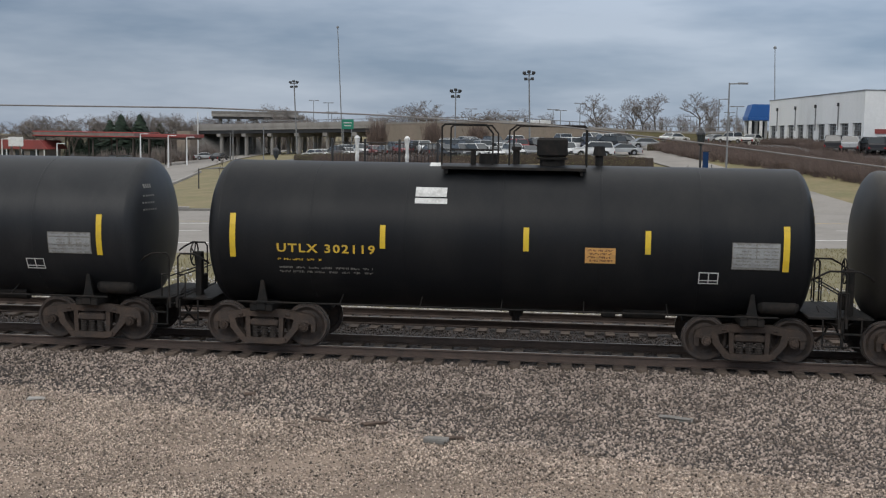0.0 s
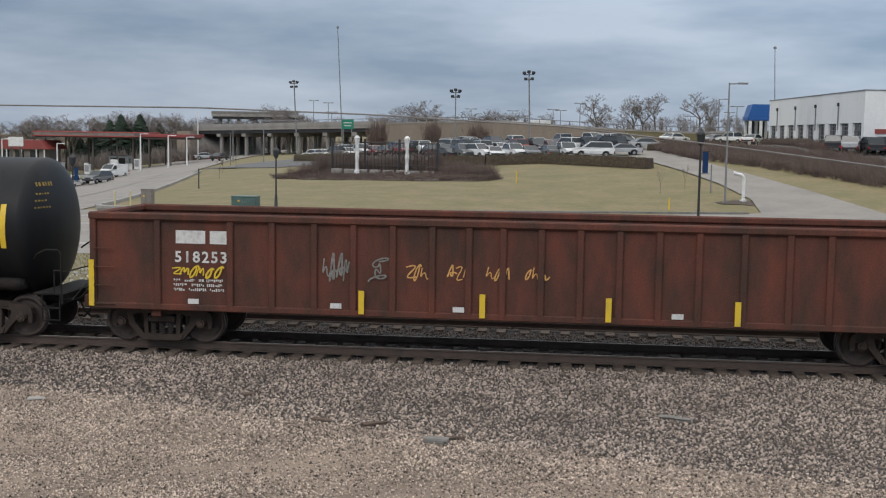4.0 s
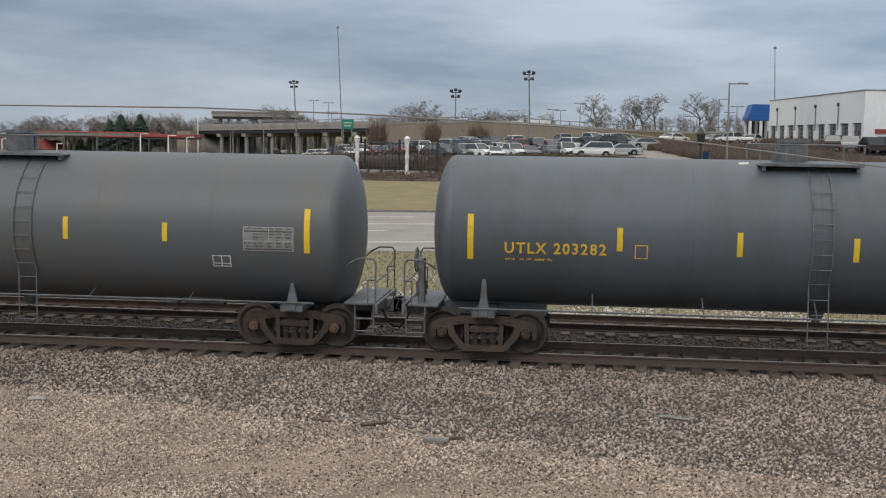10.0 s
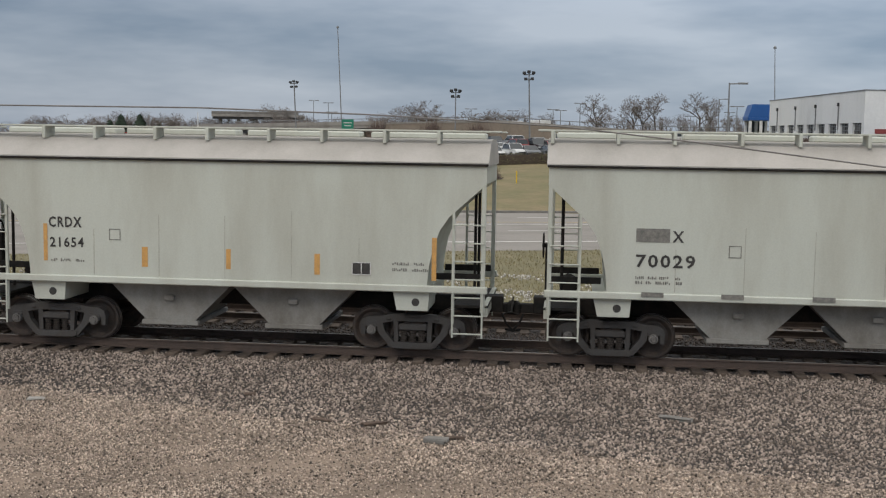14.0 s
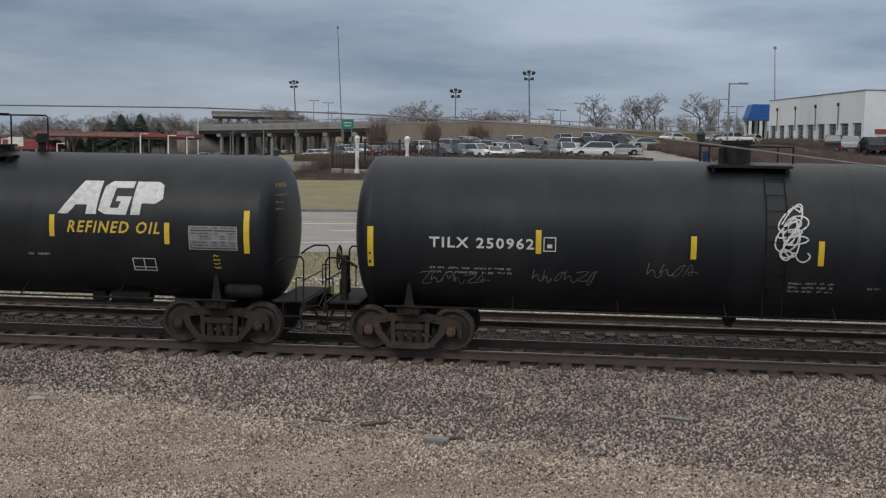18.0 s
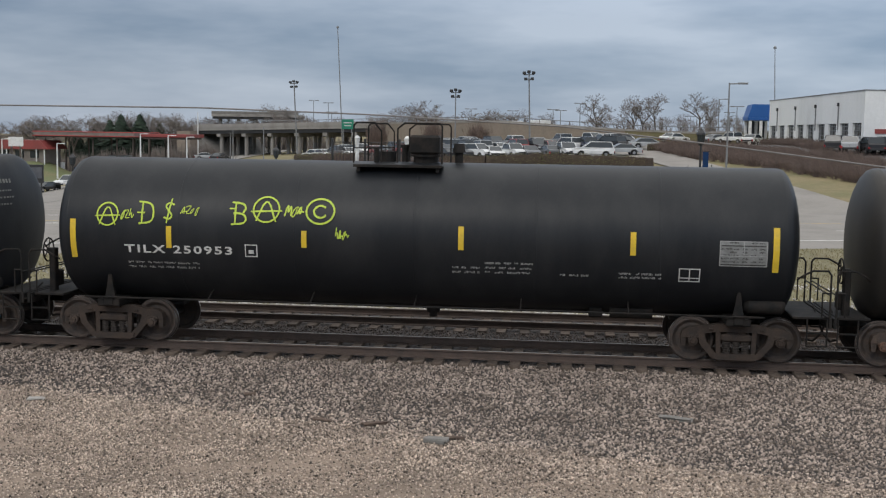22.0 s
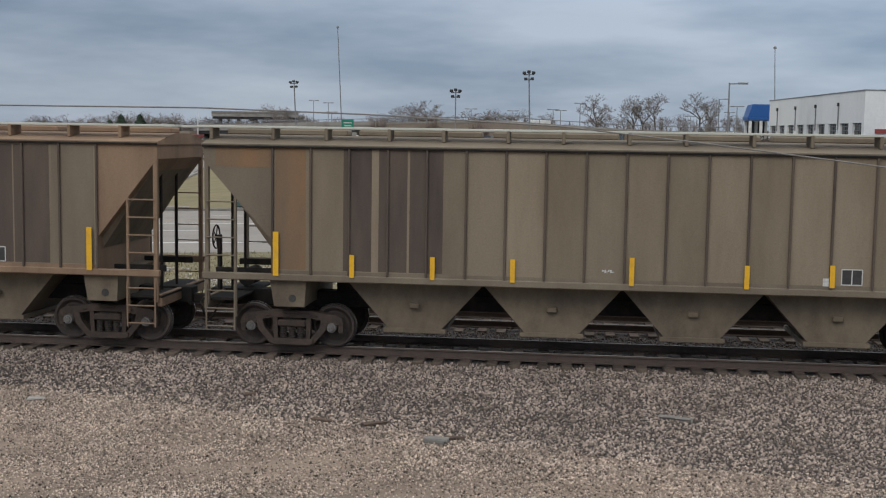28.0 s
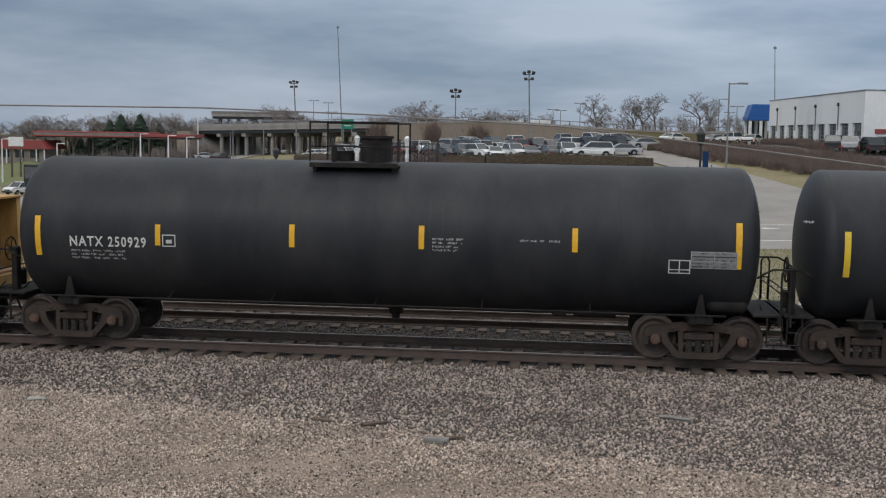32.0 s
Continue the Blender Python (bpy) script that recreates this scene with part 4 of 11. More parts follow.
# ---------------------------------------------------------------- tank cars
def tank_car(place, lead, trail, radius, zc, over, shell, steel, cap, label, marks, grey=False, dome="box", ladder=None, stripe=None, seed=0):
    base = (lead + trail) / 2
    half = (trail - lead) / 2
    car = thing("tank_car", label, "tank car", base, TRACK_Y, 0, group="freight train")
    rng = random.Random(seed)
    ends = half + over
    skin = lambda z: -math.sqrt(max(0.02, radius * radius - (z - zc) ** 2))
    # shell with dished heads
    prof = []
    depth = 0.42 * radius / 1.55
    for k in range(9):
        a = math.pi / 2 * k / 8
        prof.append((-ends + depth * (1 - math.cos(a)), radius * math.sin(a)))
    prof += [(-ends + depth + 0.02, radius), (-ends + depth + 0.03, radius + 0.006), (-ends + depth + 0.07, radius + 0.006), (-ends + depth + 0.08, radius)]
    rings = 6
    for k in range(1, rings):
        x = -ends + depth + (2 * ends - 2 * depth) * k / rings
        prof += [(x - 0.025, radius), (x - 0.02, radius + 0.004), (x + 0.02, radius + 0.004), (x + 0.025, radius)]
    prof += [(ends - depth - 0.02, radius)]
    for k in range(8, -1, -1):
        a = math.pi / 2 * k / 8
        prof.append((ends - depth * (1 - math.cos(a)), radius * math.sin(a)))
    prof[0], prof[-1] = (-ends, 0.0), (ends, 0.0)
    part("shell", Geo().lathe(prof, 56, "x", (0, 0, zc)), shell, car, smooth=True)
    head = Geo()
    hr = random.Random(900 + seed)
    for r in range(0 if grey else 4):
        z = zc + 0.98 - 0.15 * r - (0.06 if r else 0)
        y = -0.98 - 0.05 * r + hr.uniform(-0.03, 0.03)
        for _ in range(hr.randint(4, 6)):
            u = hr.uniform(0.04, 0.08)
            hgt = 0.045 if r == 0 else 0.018
            vs = []
            for yy, zz in ((y, z - hgt), (y + u, z - hgt), (y + u, z + hgt), (y, z + hgt)):
                q = min(0.98, math.hypot(yy, zz - zc) / radius)
                vs.append((ends - depth * (1 - math.sqrt(1 - q * q)) + 0.008, yy, zz))
            head.add(vs, [(0, 1, 2, 3)])
            y += u + hr.uniform(0.02, 0.05)
    part("small_print", head, MARK_OCHRE if any(m[1] == "y" for m in marks["text"]) else MARK_DIM, car)
    low = zc - radius
    bolster_z = 0.98
    for s in (-1, 1):
        xt = s * half
        out = ends + 0.62
        # stub sill and end platform
        sill = Geo().box(s * (half + (out - half) / 2 - 0.5), 0, 0.86, out - half + 1.6, 0.42, 0.3, 0.02)
        part("stub_sill", sill, steel, car)
        deck = Geo().box(s * (ends + 0.12), 0, 1.01, 0.66, 2.4, 0.05, 0.01).box(s * (ends + 0.52), 0, 0.93, 0.06, 2.7, 0.22, 0.01)
        part("end_platform", deck, steel, car)
        # saddle with a narrow web up the side
        g = Geo()
        web = [(-0.12, bolster_z), (0.12, bolster_z), (0.07, bolster_z + 0.25), (0.05, low + 0.52), (0.03, low + 0.66), (-0.03, low + 0.66), (-0.05, low + 0.52), (-0.07, bolster_z + 0.25)]
        for t in (-1, 1):
            y = t * min(1.28, math.sqrt(max(0.1, radius ** 2 - (zc - low - 0.45) ** 2)) + 0.12)
            g.prism([(xt + p, q) for p, q in web], y - 0.04, y + 0.04)
        g.box(xt, 0, bolster_z - 0.09, 0.5, 2.75, 0.16, 0.02)
        part("saddle", g, steel, car)
        part("jacking_pad", Geo().box(xt, -1.34, bolster_z - 0.05, 0.22, 0.12, 0.2, 0.02), steel, car)
        coupler(car, s * out, s)
        # hooped end rail
        for t in (-1, 1):
            y = t * 1.32
            hoop = Geo().tube([(s * (ends + 0.5), y, 0.96), (s * (ends + 0.5), y, 1.92), (s * (ends + 0.44), y, 2.0), (s * (ends + 0.14), y, 2.0), (s * (ends - 0.05), y, 1.9), (s * (ends - 0.16), y * 0.93, 1.8)], 0.02, 6)
            part("end_rail", hoop, steel, car)
            part("grab_iron", Geo().tube([(s * (ends + 0.34), y, 1.05), (s * (ends + 0.34), y, 1.55), (s * (ends + 0.5), y, 1.55)], 0.016, 5), steel, car)
            steps = Geo().tube([(s * (ends + 0.46), y, 1.0), (s * (ends + 0.46), y, 0.45), (s * (ends + 0.06), y, 0.45), (s * (ends + 0.06), y, 1.0)], 0.018, 5).box(s * (ends + 0.26), y, 0.72, 0.4, 0.05, 0.03)
            part("sill_step", steps, steel, car)
        part("cross_rail", Geo().tube([(s * (ends + 0.5), -1.32, 1.5), (s * (ends + 0.5), 1.32, 1.5)], 0.016, 5), steel, car)
    brake_wheel(car, -ends - 0.32, -0.75, 1.95, -1, steel)
    if not grey:
        part("air_reservoir", Geo().lathe([(half + 0.12, 0.0), (half + 0.14, 0.11), (half + 0.22, 0.165), (half + 0.88, 0.165), (half + 0.96, 0.11), (half + 0.98, 0.0)], 14, "x", (0, -1.0, 1.2)), steel, car, smooth=True)
    part("control_valve", Geo().box(half + 0.45, -0.35, 1.12, 0.3, 0.34, 0.28, 0.04).tube([(half + 0.1, -0.35, 1.15), (half + 0.9, -0.5, 1.05)], 0.025, 6), steel, car)
    part("brake_stand", Geo().box(-ends - 0.2, -0.75, 1.5, 0.14, 0.2, 1.0, 0.02).box(-ends - 0.24, -0.5, 1.3, 0.2, 0.3, 0.36, 0.03), steel, car)
    # running rail along the foot of the tank
    for t in (-1, 1):
        g = Geo().tube([(-half - 0.5, t * 1.42, 1.02), (half + 0.5, t * 1.42, 1.02)], 0.022, 6)
        part("side_handrail", g, steel, car)
        n = 6
        for k in range(1, n):
            x = -half + 2 * half * k / n
            z1 = zc - radius * 0.80
            part("rail_bracket", Geo().tube([(x, t * 1.42, 1.0), (x, t * (radius * 0.6 + 0.01), z1 + 0.02)], 0.016, 5), steel, car)
    part("brake_pipe", Geo().tube([(-half, -0.3, low + 0.02), (half, -0.3, low + 0.02)], 0.03, 6), steel, car)
    part("outlet_valve", Geo().cyl((0.25, 0, low + 0.06), (0.25, 0, low - 0.16), 0.2, 0.14, 12).cyl((0.25, 0, low - 0.16), (0.25, 0, low - 0.26), 0.09, n=10), steel, car)
    part("brake_cylinder", Geo().cyl((half - 2.6, -0.55, 0.95), (half - 1.7, -0.55, 0.95), 0.16, n=14).box(half - 2.9, -0.5, 0.93, 0.3, 0.3, 0.26, 0.03), steel, car)
    # top works
    px0, px1 = marks.get("platform") or (-0.9, 0.9)
    top = zc + radius
    pm, pw = (px0 + px1) / 2, px1 - px0
    wy = 0.72
    for y in (-wy, wy):
        part("walkway", Geo().box(pm, y * 1.03, top - 0.085, pw, 0.42, 0.035, 0.006), steel, car)
        part("toe_board", Geo().box(pm, y * 1.32, top - 0.075, pw, 0.02, 0.10 if dome == "box" else 0.06, 0.004), steel, car)
    for x in (px0 + 0.1, px1 - 0.1):
        part("walkway_bracket", Geo().box(x, 0, top - 0.15, 0.06, 1.8, 0.10), steel, car)
    rail_h = top + 0.84
    if dome == "hoop":
        split = pm - pw * 0.08
        for y in (-0.9, 0.9):
            g = Geo().tube([(px0, y, top - 0.02), (px0, y, rail_h - 0.06), (px0 + 0.06, y, rail_h), (split - 0.35, y, rail_h), (split - 0.2, y, rail_h - 0.18), (split - 0.2, y, top)], 0.019, 6)
            part("guard_rail", g, steel, car)
            g = Geo().tube([(split + 0.15, y, top), (split + 0.15, y, rail_h - 0.12), (split + 0.3, y, rail_h), (px1 - 0.05, y, rail_h), (px1, y, rail_h - 0.06), (px1, y, top - 0.02)], 0.019, 6)
            part("guard_rail", g, steel, car)
            part("mid_rail", Geo().tube([(px0, y, top + 0.3), (split - 0.2, y, top + 0.3)], 0.014, 5), steel, car)
        part("manway", Geo().cyl((px1 - pw * 0.24, 0, top - 0.05), (px1 - pw * 0.24, 0, top + 0.12), 0.27, n=18).cyl((px1 - pw * 0.24, 0, top + 0.12), (px1 - pw * 0.24, 0, top + 0.16), 0.34, n=18), steel, car)
        if place not in (17, 22):
            part("valve_bonnet", Geo().box(px1 - pw * 0.24, 0, top + 0.38, 0.66, 0.6, 0.42, 0.05), steel, car)
        part("vent_cap", Geo().cyl((px1 + 0.28, 0, top - 0.05), (px1 + 0.28, 0, top + 0.26), 0.09, n=10).cyl((px1 + 0.28, 0, top + 0.22), (px1 + 0.28, 0, top + 0.42), 0.15, 0.11, n=12), steel, car)
    elif dome == "low":
        part("manway", Geo().cyl((pm - pw * 0.1, 0, top - 0.05), (pm - pw * 0.1, 0, top + 0.38), 0.30, n=18).cyl((pm - pw * 0.1, 0, top + 0.38), (pm - pw * 0.1, 0, top + 0.45), 0.34, n=18), steel, car)
        for y in (-0.9, 0.9):
            part("guard_rail", Geo().tube([(px0, y, top), (px0, y, top + 0.34), (px1, y, top + 0.34), (px1, y, top)], 0.02, 6), steel, car)
    else:
        for y in (-0.9, 0.9):
            g = Geo().tube([(px0, y, top), (px0, y, rail_h), (px1, y, rail_h), (px1, y, top)], 0.022, 6)
            part("guard_rail", g, steel, car)
            part("mid_rail", Geo().tube([(px0, y, top + 0.32), (px1, y, top + 0.32)], 0.014, 5), steel, car)
        part("manway", Geo().cyl((pm + pw * 0.18, 0, top - 0.05), (pm + pw * 0.18, 0, top + 0.5), 0.34, n=18).cyl((pm + pw * 0.18, 0, top + 0.5), (pm + pw * 0.18, 0, top + 0.56), 0.38, n=18), steel, car)
    part("valve_housing", Geo().cyl((pm - pw * 0.2, 0.1, top - 0.05), (pm - pw * 0.2, 0.1, top + 0.22), 0.2, n=14).cyl((pm - pw * 0.3, -0.2, top - 0.05), (pm - pw * 0.3, -0.2, top + 0.3), 0.06, n=8), steel, car)
    part("relief_valve", Geo().cyl((pm, 0.25, top - 0.05), (pm, 0.25, top + 0.33), 0.075, n=10).cyl((pm, 0.25, top + 0.3), (pm, 0.25, top + 0.38), 0.11, n=10), steel, car)
    if ladder is not None:
        foot = 0.45 if grey else 1.0
        for dx in (-0.2, 0.2):
            pts = [(ladder + dx, -abs(skin(z)) - 0.06, z) for z in (top - 0.1, top - 0.35, top - 0.8, zc + 0.2, zc - 0.4, zc - 0.9)] + [(ladder + dx, -1.46, 1.0)] + ([(ladder + dx, -1.46, foot)] if grey else [])
            part("ladder_stile", Geo().tube(pts, 0.014 if grey else 0.013, 5), steel if grey else LADDER_BLACK, car)
        for k in range(11):
            z = foot + 0.04 + k * 0.31
            if z < top - 0.15:
                y = -(abs(skin(z)) + 0.06 if z > zc - 0.9 else 1.46)
                part("ladder_rung", Geo().tube([(ladder - 0.2, y, z), (ladder + 0.2, y, z)], 0.009 if grey else 0.008, 5), steel if grey else LADDER_BLACK, car)
    # stripes, lettering and plates
    stripe = stripe or STRIPE_YELLOW
    for x, z0, z1 in marks["bars"]:
        w = 0.125 if z1 - z0 > 0.7 else 0.115
        if stripe is STRIPE_ORANGE and seed == 2:
            w = 0.125 if -4.2 < x < -3 else 0.20
        part("reflective_stripe", decal(Geo(), x - w / 2, x + w / 2, z0, z1, skin), stripe, car)
    for text, col, x0, x1, z0, z1 in marks["text"]:
        write(text, MARK_YELLOW if col == "y" else MARK_WHITE, car, x0, x1, z0, z1, skin, slant=0.22 if text == "REFINED OIL" else 0.0)
    for k, x0, x1, z0, z1 in marks["plates"]:
        if k == "w":
            part("white_panel", decal(Geo(), x0, x1, z0, z1, skin), MARK_WHITE, car, "plain white painted panel")
        elif k == "o":
            pl = part("placard", decal(Geo(), x0, x1, z0, z1, skin), MARK_ORANGE if radius < 1.6 else STRIPE_YELLOW, car, "orange placard with faded lines")
            g = Geo()
            for r in range(4):
                z = z1 - (r + 0.75) * (z1 - z0) / 4.5
                print_row(g, x0 + 0.05 + 0.04 * (r % 2), x1 - 0.05, z, 0.042, skin, 0.012, rng, 0.4)
            part("print_block", g, MARK_BROWN, pl)
        elif k in "gt":
            pl = part("data_panel", decal(Geo(), x0, x1, z0, z1, skin), PLATE_GREY if k == "g" else PLATE_PALE if z1 - z0 > 0.25 else shell, car, "data panel with rows of small print")
            g = Geo()
            rows = max(2, int((z1 - z0) / 0.062))
            for r in range(rows):
                z = z1 - (r + 0.5) * (z1 - z0) / rows
                w = x1 - x0
                if r % 6 == 1:
                    decal(g, x0 + 0.03, x1 - 0.03, z - 0.012, z + 0.012, skin, 0.013)
                    continue
                print_row(g, x0 + 0.03 + w * rng.choice((0.0, 0.05, 0.18)), x0 + w * 0.42, z, 0.036, skin, 0.013, rng, 0.3)
                for c in (0.48, 0.66, 0.83):
                    if rng.random() < 0.8:
                        print_row(g, x0 + w * c, x0 + w * (c + 0.13), z, 0.036, skin, 0.013, rng, 0.3)
            part("print_block", g, MARK_DIM if k == "g" else MARK_BLACK if z1 - z0 > 0.25 else MARK_SOFT, pl)
            g, e = Geo(), 0.016
            for a, b, c, d in ((x0, x1, z0, z0 + e), (x0, x1, z1 - e, z1), (x0, x0 + e, z0, z1), (x1 - e, x1, z0, z1), (x0, x1, z0 + (z1 - z0) * 0.4, z0 + (z1 - z0) * 0.4 + e), (x0 + (x1 - x0) * 0.5, x0 + (x1 - x0) * 0.5 + e, z0 + (z1 - z0) * 0.4, z1)):
                decal(g, a, b, c, d, skin, 0.016)
            part("panel_frame", g, MARK_PALE if k == "t" else MARK_DIM, pl)
        elif k in "bce":
            g = Geo()
            e = 0.022
            for a, b, c, d in ((x0, x1, z0, z0 + e), (x0, x1, z1 - e, z1), (x0, x0 + e, z0, z1), (x1 - e, x1, z0, z1)):
                decal(g, a, b, c, d, skin)
            if k == "b":
                decal(g, (x0 + x1) / 2 - e / 2, (x0 + x1) / 2 + e / 2, z0, z1, skin)
                decal(g, x0, x1, z0 + (z1 - z0) * 0.25, z0 + (z1 - z0) * 0.25 + e, skin)
            if k == "c":
                decal(g, x0 + 0.08, x1 - 0.08, z0 + 0.07, z0 + 0.15, skin)
            part("stencil_box", g, MARK_YELLOW if k == "e" else MARK_WHITE, car, "outlined stencil box")
        elif k in "lLd":
            g = Geo()
            rows = max(1, int((z1 - z0) / 0.075))
            for r in range(rows):
                z = z1 - (r + 0.5) * (z1 - z0) / rows
                print_row(g, x0, x1, z, 0.045, skin, 0.009, rng)
            part("small_print", g, MARK_DIM if k == "d" else MARK_YELLOW if k == "l" else MARK_PALE if shell is TANK_BLACK or shell is TANK_DUSTY else MARK_DIM, car)
        elif k == "A":
            logo(car, x0, x1, z0, z1, skin, seed == 17)
    truck(car, -half, SIDE_FRAME, cap, base)
    truck(car, half, SIDE_FRAME, cap, base)
    moving.append((car, base))
    return car, skin


def logo(car, x0, x1, z0, z1, skin, pale):
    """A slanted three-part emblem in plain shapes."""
    w, h = x1 - x0, z1 - z0
    shapes = [[(0, 0), (0.1, 0), (0.17, 0.28), (0.28, 0.28), (0.27, 0), (0.37, 0), (0.40, 1), (0.22, 1)], [(0.39, 0.12), (0.46, 0), (0.66, 0), (0.70, 0.55), (0.56, 0.55), (0.55, 0.4), (0.6, 0.4), (0.58, 0.2), (0.5, 0.2), (0.54, 0.8), (0.70, 0.8), (0.71, 1), (0.5, 1), (0.43, 0.85)], [(0.70, 0), (0.79, 0), (0.80, 0.35), (0.93, 0.35), (1.0, 0.5), (0.99, 0.9), (0.94, 1), (0.73, 1)]]
    for i, s in enumerate(shapes):
        pts = [(x0 + w * u, z0 + h * v) for u, v in s]
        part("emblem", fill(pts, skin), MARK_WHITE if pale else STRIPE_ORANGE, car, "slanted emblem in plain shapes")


moving = []
tank_marks = {}
tank_marks[0] = dict(bars=[(5.55, 1.94, 2.82)],
    text=[],
    plates=[('g', 4.4, 5.37, 1.96, 2.43), ('b', 3.84, 4.25, 1.59, 1.83)], platform=None)
tank_marks[1] = dict(bars=[(-5.71, 1.99, 2.92), (-2.49, 2.25, 2.74), (0.5, 2.27, 2.76), (2.98, 2.27, 2.75), (5.73, 1.98, 2.9)],
    text=[('UTLX 302119', 'y', -4.75, -2.65, 2.12, 2.31)],
    plates=[('w', -1.85, -1.19, 3.34, 3.53), ('w', -1.85, -1.17, 3.2, 3.31), ('w', -1.67, -1.43, 3.96, 4.03), ('o', 1.71, 2.33, 2.06, 2.38), ('g', 4.66, 5.61, 2.01, 2.56), ('b', 4.02, 4.42, 1.68, 1.93), ('l', -4.74, -3.77, 1.93, 2.01), ('d', -4.72, -2.68, 1.65, 1.84)], platform=(-1.35, 1.7))
tank_marks[2] = dict(bars=[(-5.79, 1.76, 2.65), (-4.15, 1.95, 2.41), (-3.05, 1.98, 2.43), (-1.25, 1.99, 2.48), (1.16, 2.02, 2.5), (3.1, 2.03, 2.52), (5.89, 1.82, 2.75)],
    text=[('GATX 62970', 'w', -5.02, -3.14, 2.09, 2.31)],
    plates=[('o', 3.28, 3.85, 2.11, 2.44), ('t', 4.89, 5.84, 2.08, 2.68), ('b', 4.54, 4.96, 1.6, 1.87), ('L', -4.88, -2.63, 1.75, 1.93), ('L', -2.08, -1.19, 1.72, 1.81), ('L', -0.0, 0.82, 1.68, 1.82), ('L', 1.4, 2.19, 1.84, 1.89), ('L', 2.79, 3.48, 1.83, 1.9), ('L', 3.65, 4.28, 1.66, 1.87)], platform=(-1.19, 1.23))
tank_marks[3] = dict(bars=[(-5.76, 1.98, 2.88), (-2.67, 2.25, 2.74), (-1.12, 2.27, 2.76), (1.52, 2.29, 2.78), (3.04, 2.3, 2.79), (5.91, 2.04, 2.98)],
    text=[('UTLX 302769', 'y', -4.93, -2.87, 2.08, 2.3)],
    plates=[('w', -0.71, -0.05, 3.28, 3.4), ('t', -0.71, -0.04, 3.06, 3.24), ('o', 1.62, 2.24, 3.16, 3.44), ('t', 4.73, 5.73, 2.06, 2.67), ('b', 4.01, 4.42, 1.7, 1.96), ('l', -4.93, -3.94, 1.93, 1.99), ('d', -4.88, -3.28, 1.64, 1.81), ('l', 4.75, 5.36, 1.93, 2.0)], platform=(-1.4, 1.69))
tank_marks[4] = dict(bars=[(-5.77, 1.96, 2.85), (-2.7, 2.22, 2.71), (-1.14, 2.25, 2.74), (1.46, 2.26, 2.75), (3.0, 2.28, 2.78), (5.94, 2.03, 2.99)],
    text=[('UTLX 302914', 'y', -4.96, -2.9, 2.08, 2.28)],
    plates=[('t', -0.77, -0.13, 3.2, 3.39), ('w', -0.77, -0.08, 3.04, 3.15), ('o', 1.64, 2.28, 3.16, 3.45), ('t', 4.76, 5.78, 2.04, 2.69), ('b', 3.96, 4.38, 1.7, 1.96), ('l', -4.94, -3.95, 1.91, 1.97), ('d', -4.89, -3.35, 1.61, 1.79), ('l', 4.78, 5.65, 1.92, 1.98)], platform=(-1.56, 1.63))
tank_marks[7] = dict(bars=[(-7.95, 2.08, 3.02), (-4.98, 2.21, 2.68), (-1.79, 2.23, 2.71), (1.68, 2.3, 2.78), (5.15, 2.29, 2.78), (8.32, 2.03, 2.99)],
    text=[('UTLX 201285', 'y', -7.37, -5.5, 2.13, 2.42)],
    plates=[('l', -7.35, -6.5, 2.05, 2.13), ('d', -7.4, -6.07, 1.73, 1.92), ('t', 7.14, 8.11, 2.18, 2.73), ('o', 4.47, 5.23, 1.76, 2.01), ('L', 3.5, 3.97, 1.67, 1.81), ('b', 6.29, 6.71, 1.8, 2.07), ('L', -0.99, 0.04, 1.76, 1.81)], platform=(-1.54, 1.14))
tank_marks[8] = dict(bars=[(-7.1, 1.96, 2.84), (-4.12, 2.07, 2.52), (-1.17, 2.09, 2.56), (2.05, 2.12, 2.59), (4.85, 2.06, 2.49), (7.0, 2.01, 2.88)],
    text=[('UTLX 203808', 'y', -6.48, -4.44, 2.0, 2.19)],
    plates=[('o', 3.28, 3.99, 1.94, 2.23), ('b', 5.06, 5.42, 1.81, 2.08), ('t', 6.07, 6.95, 2.11, 2.64), ('e', 5.5, 5.83, 1.8, 2.04), ('e', -3.24, -2.95, 1.98, 2.24)], platform=(-0.89, 1.66))
tank_marks[9] = dict(bars=[(-7.07, 2.1, 3.05), (-3.91, 2.36, 2.85), (-1.35, 2.34, 2.82), (1.87, 2.29, 2.77), (4.07, 2.29, 2.69), (7.15, 2.11, 3.04)],
    text=[('UTLX 200272', 'y', -6.29, -4.2, 2.23, 2.44)],
    plates=[('e', -3.63, -3.36, 2.19, 2.48), ('l', -6.28, -4.86, 2.08, 2.13), ('d', -5.81, -4.38, 1.88, 1.97), ('t', 5.78, 6.87, 2.14, 2.65), ('b', 5.09, 5.49, 1.77, 2.02)], platform=(-0.91, 1.51))
tank_marks[10] = dict(bars=[(-7.08, 2.08, 3.02), (-4.02, 2.32, 2.8), (-1.62, 2.27, 2.76), (0.66, 2.22, 2.7), (3.68, 2.28, 2.76), (7.13, 2.09, 3.02)],
    text=[('UTLX 203282', 'y', -6.37, -4.29, 2.22, 2.46)],
    plates=[('e', -3.71, -3.45, 2.17, 2.46), ('l', -6.36, -5.3, 2.07, 2.13), ('t', 5.78, 6.92, 2.17, 2.73), ('b', 5.08, 5.5, 1.79, 2.06)], platform=(-1.2, 0.88))
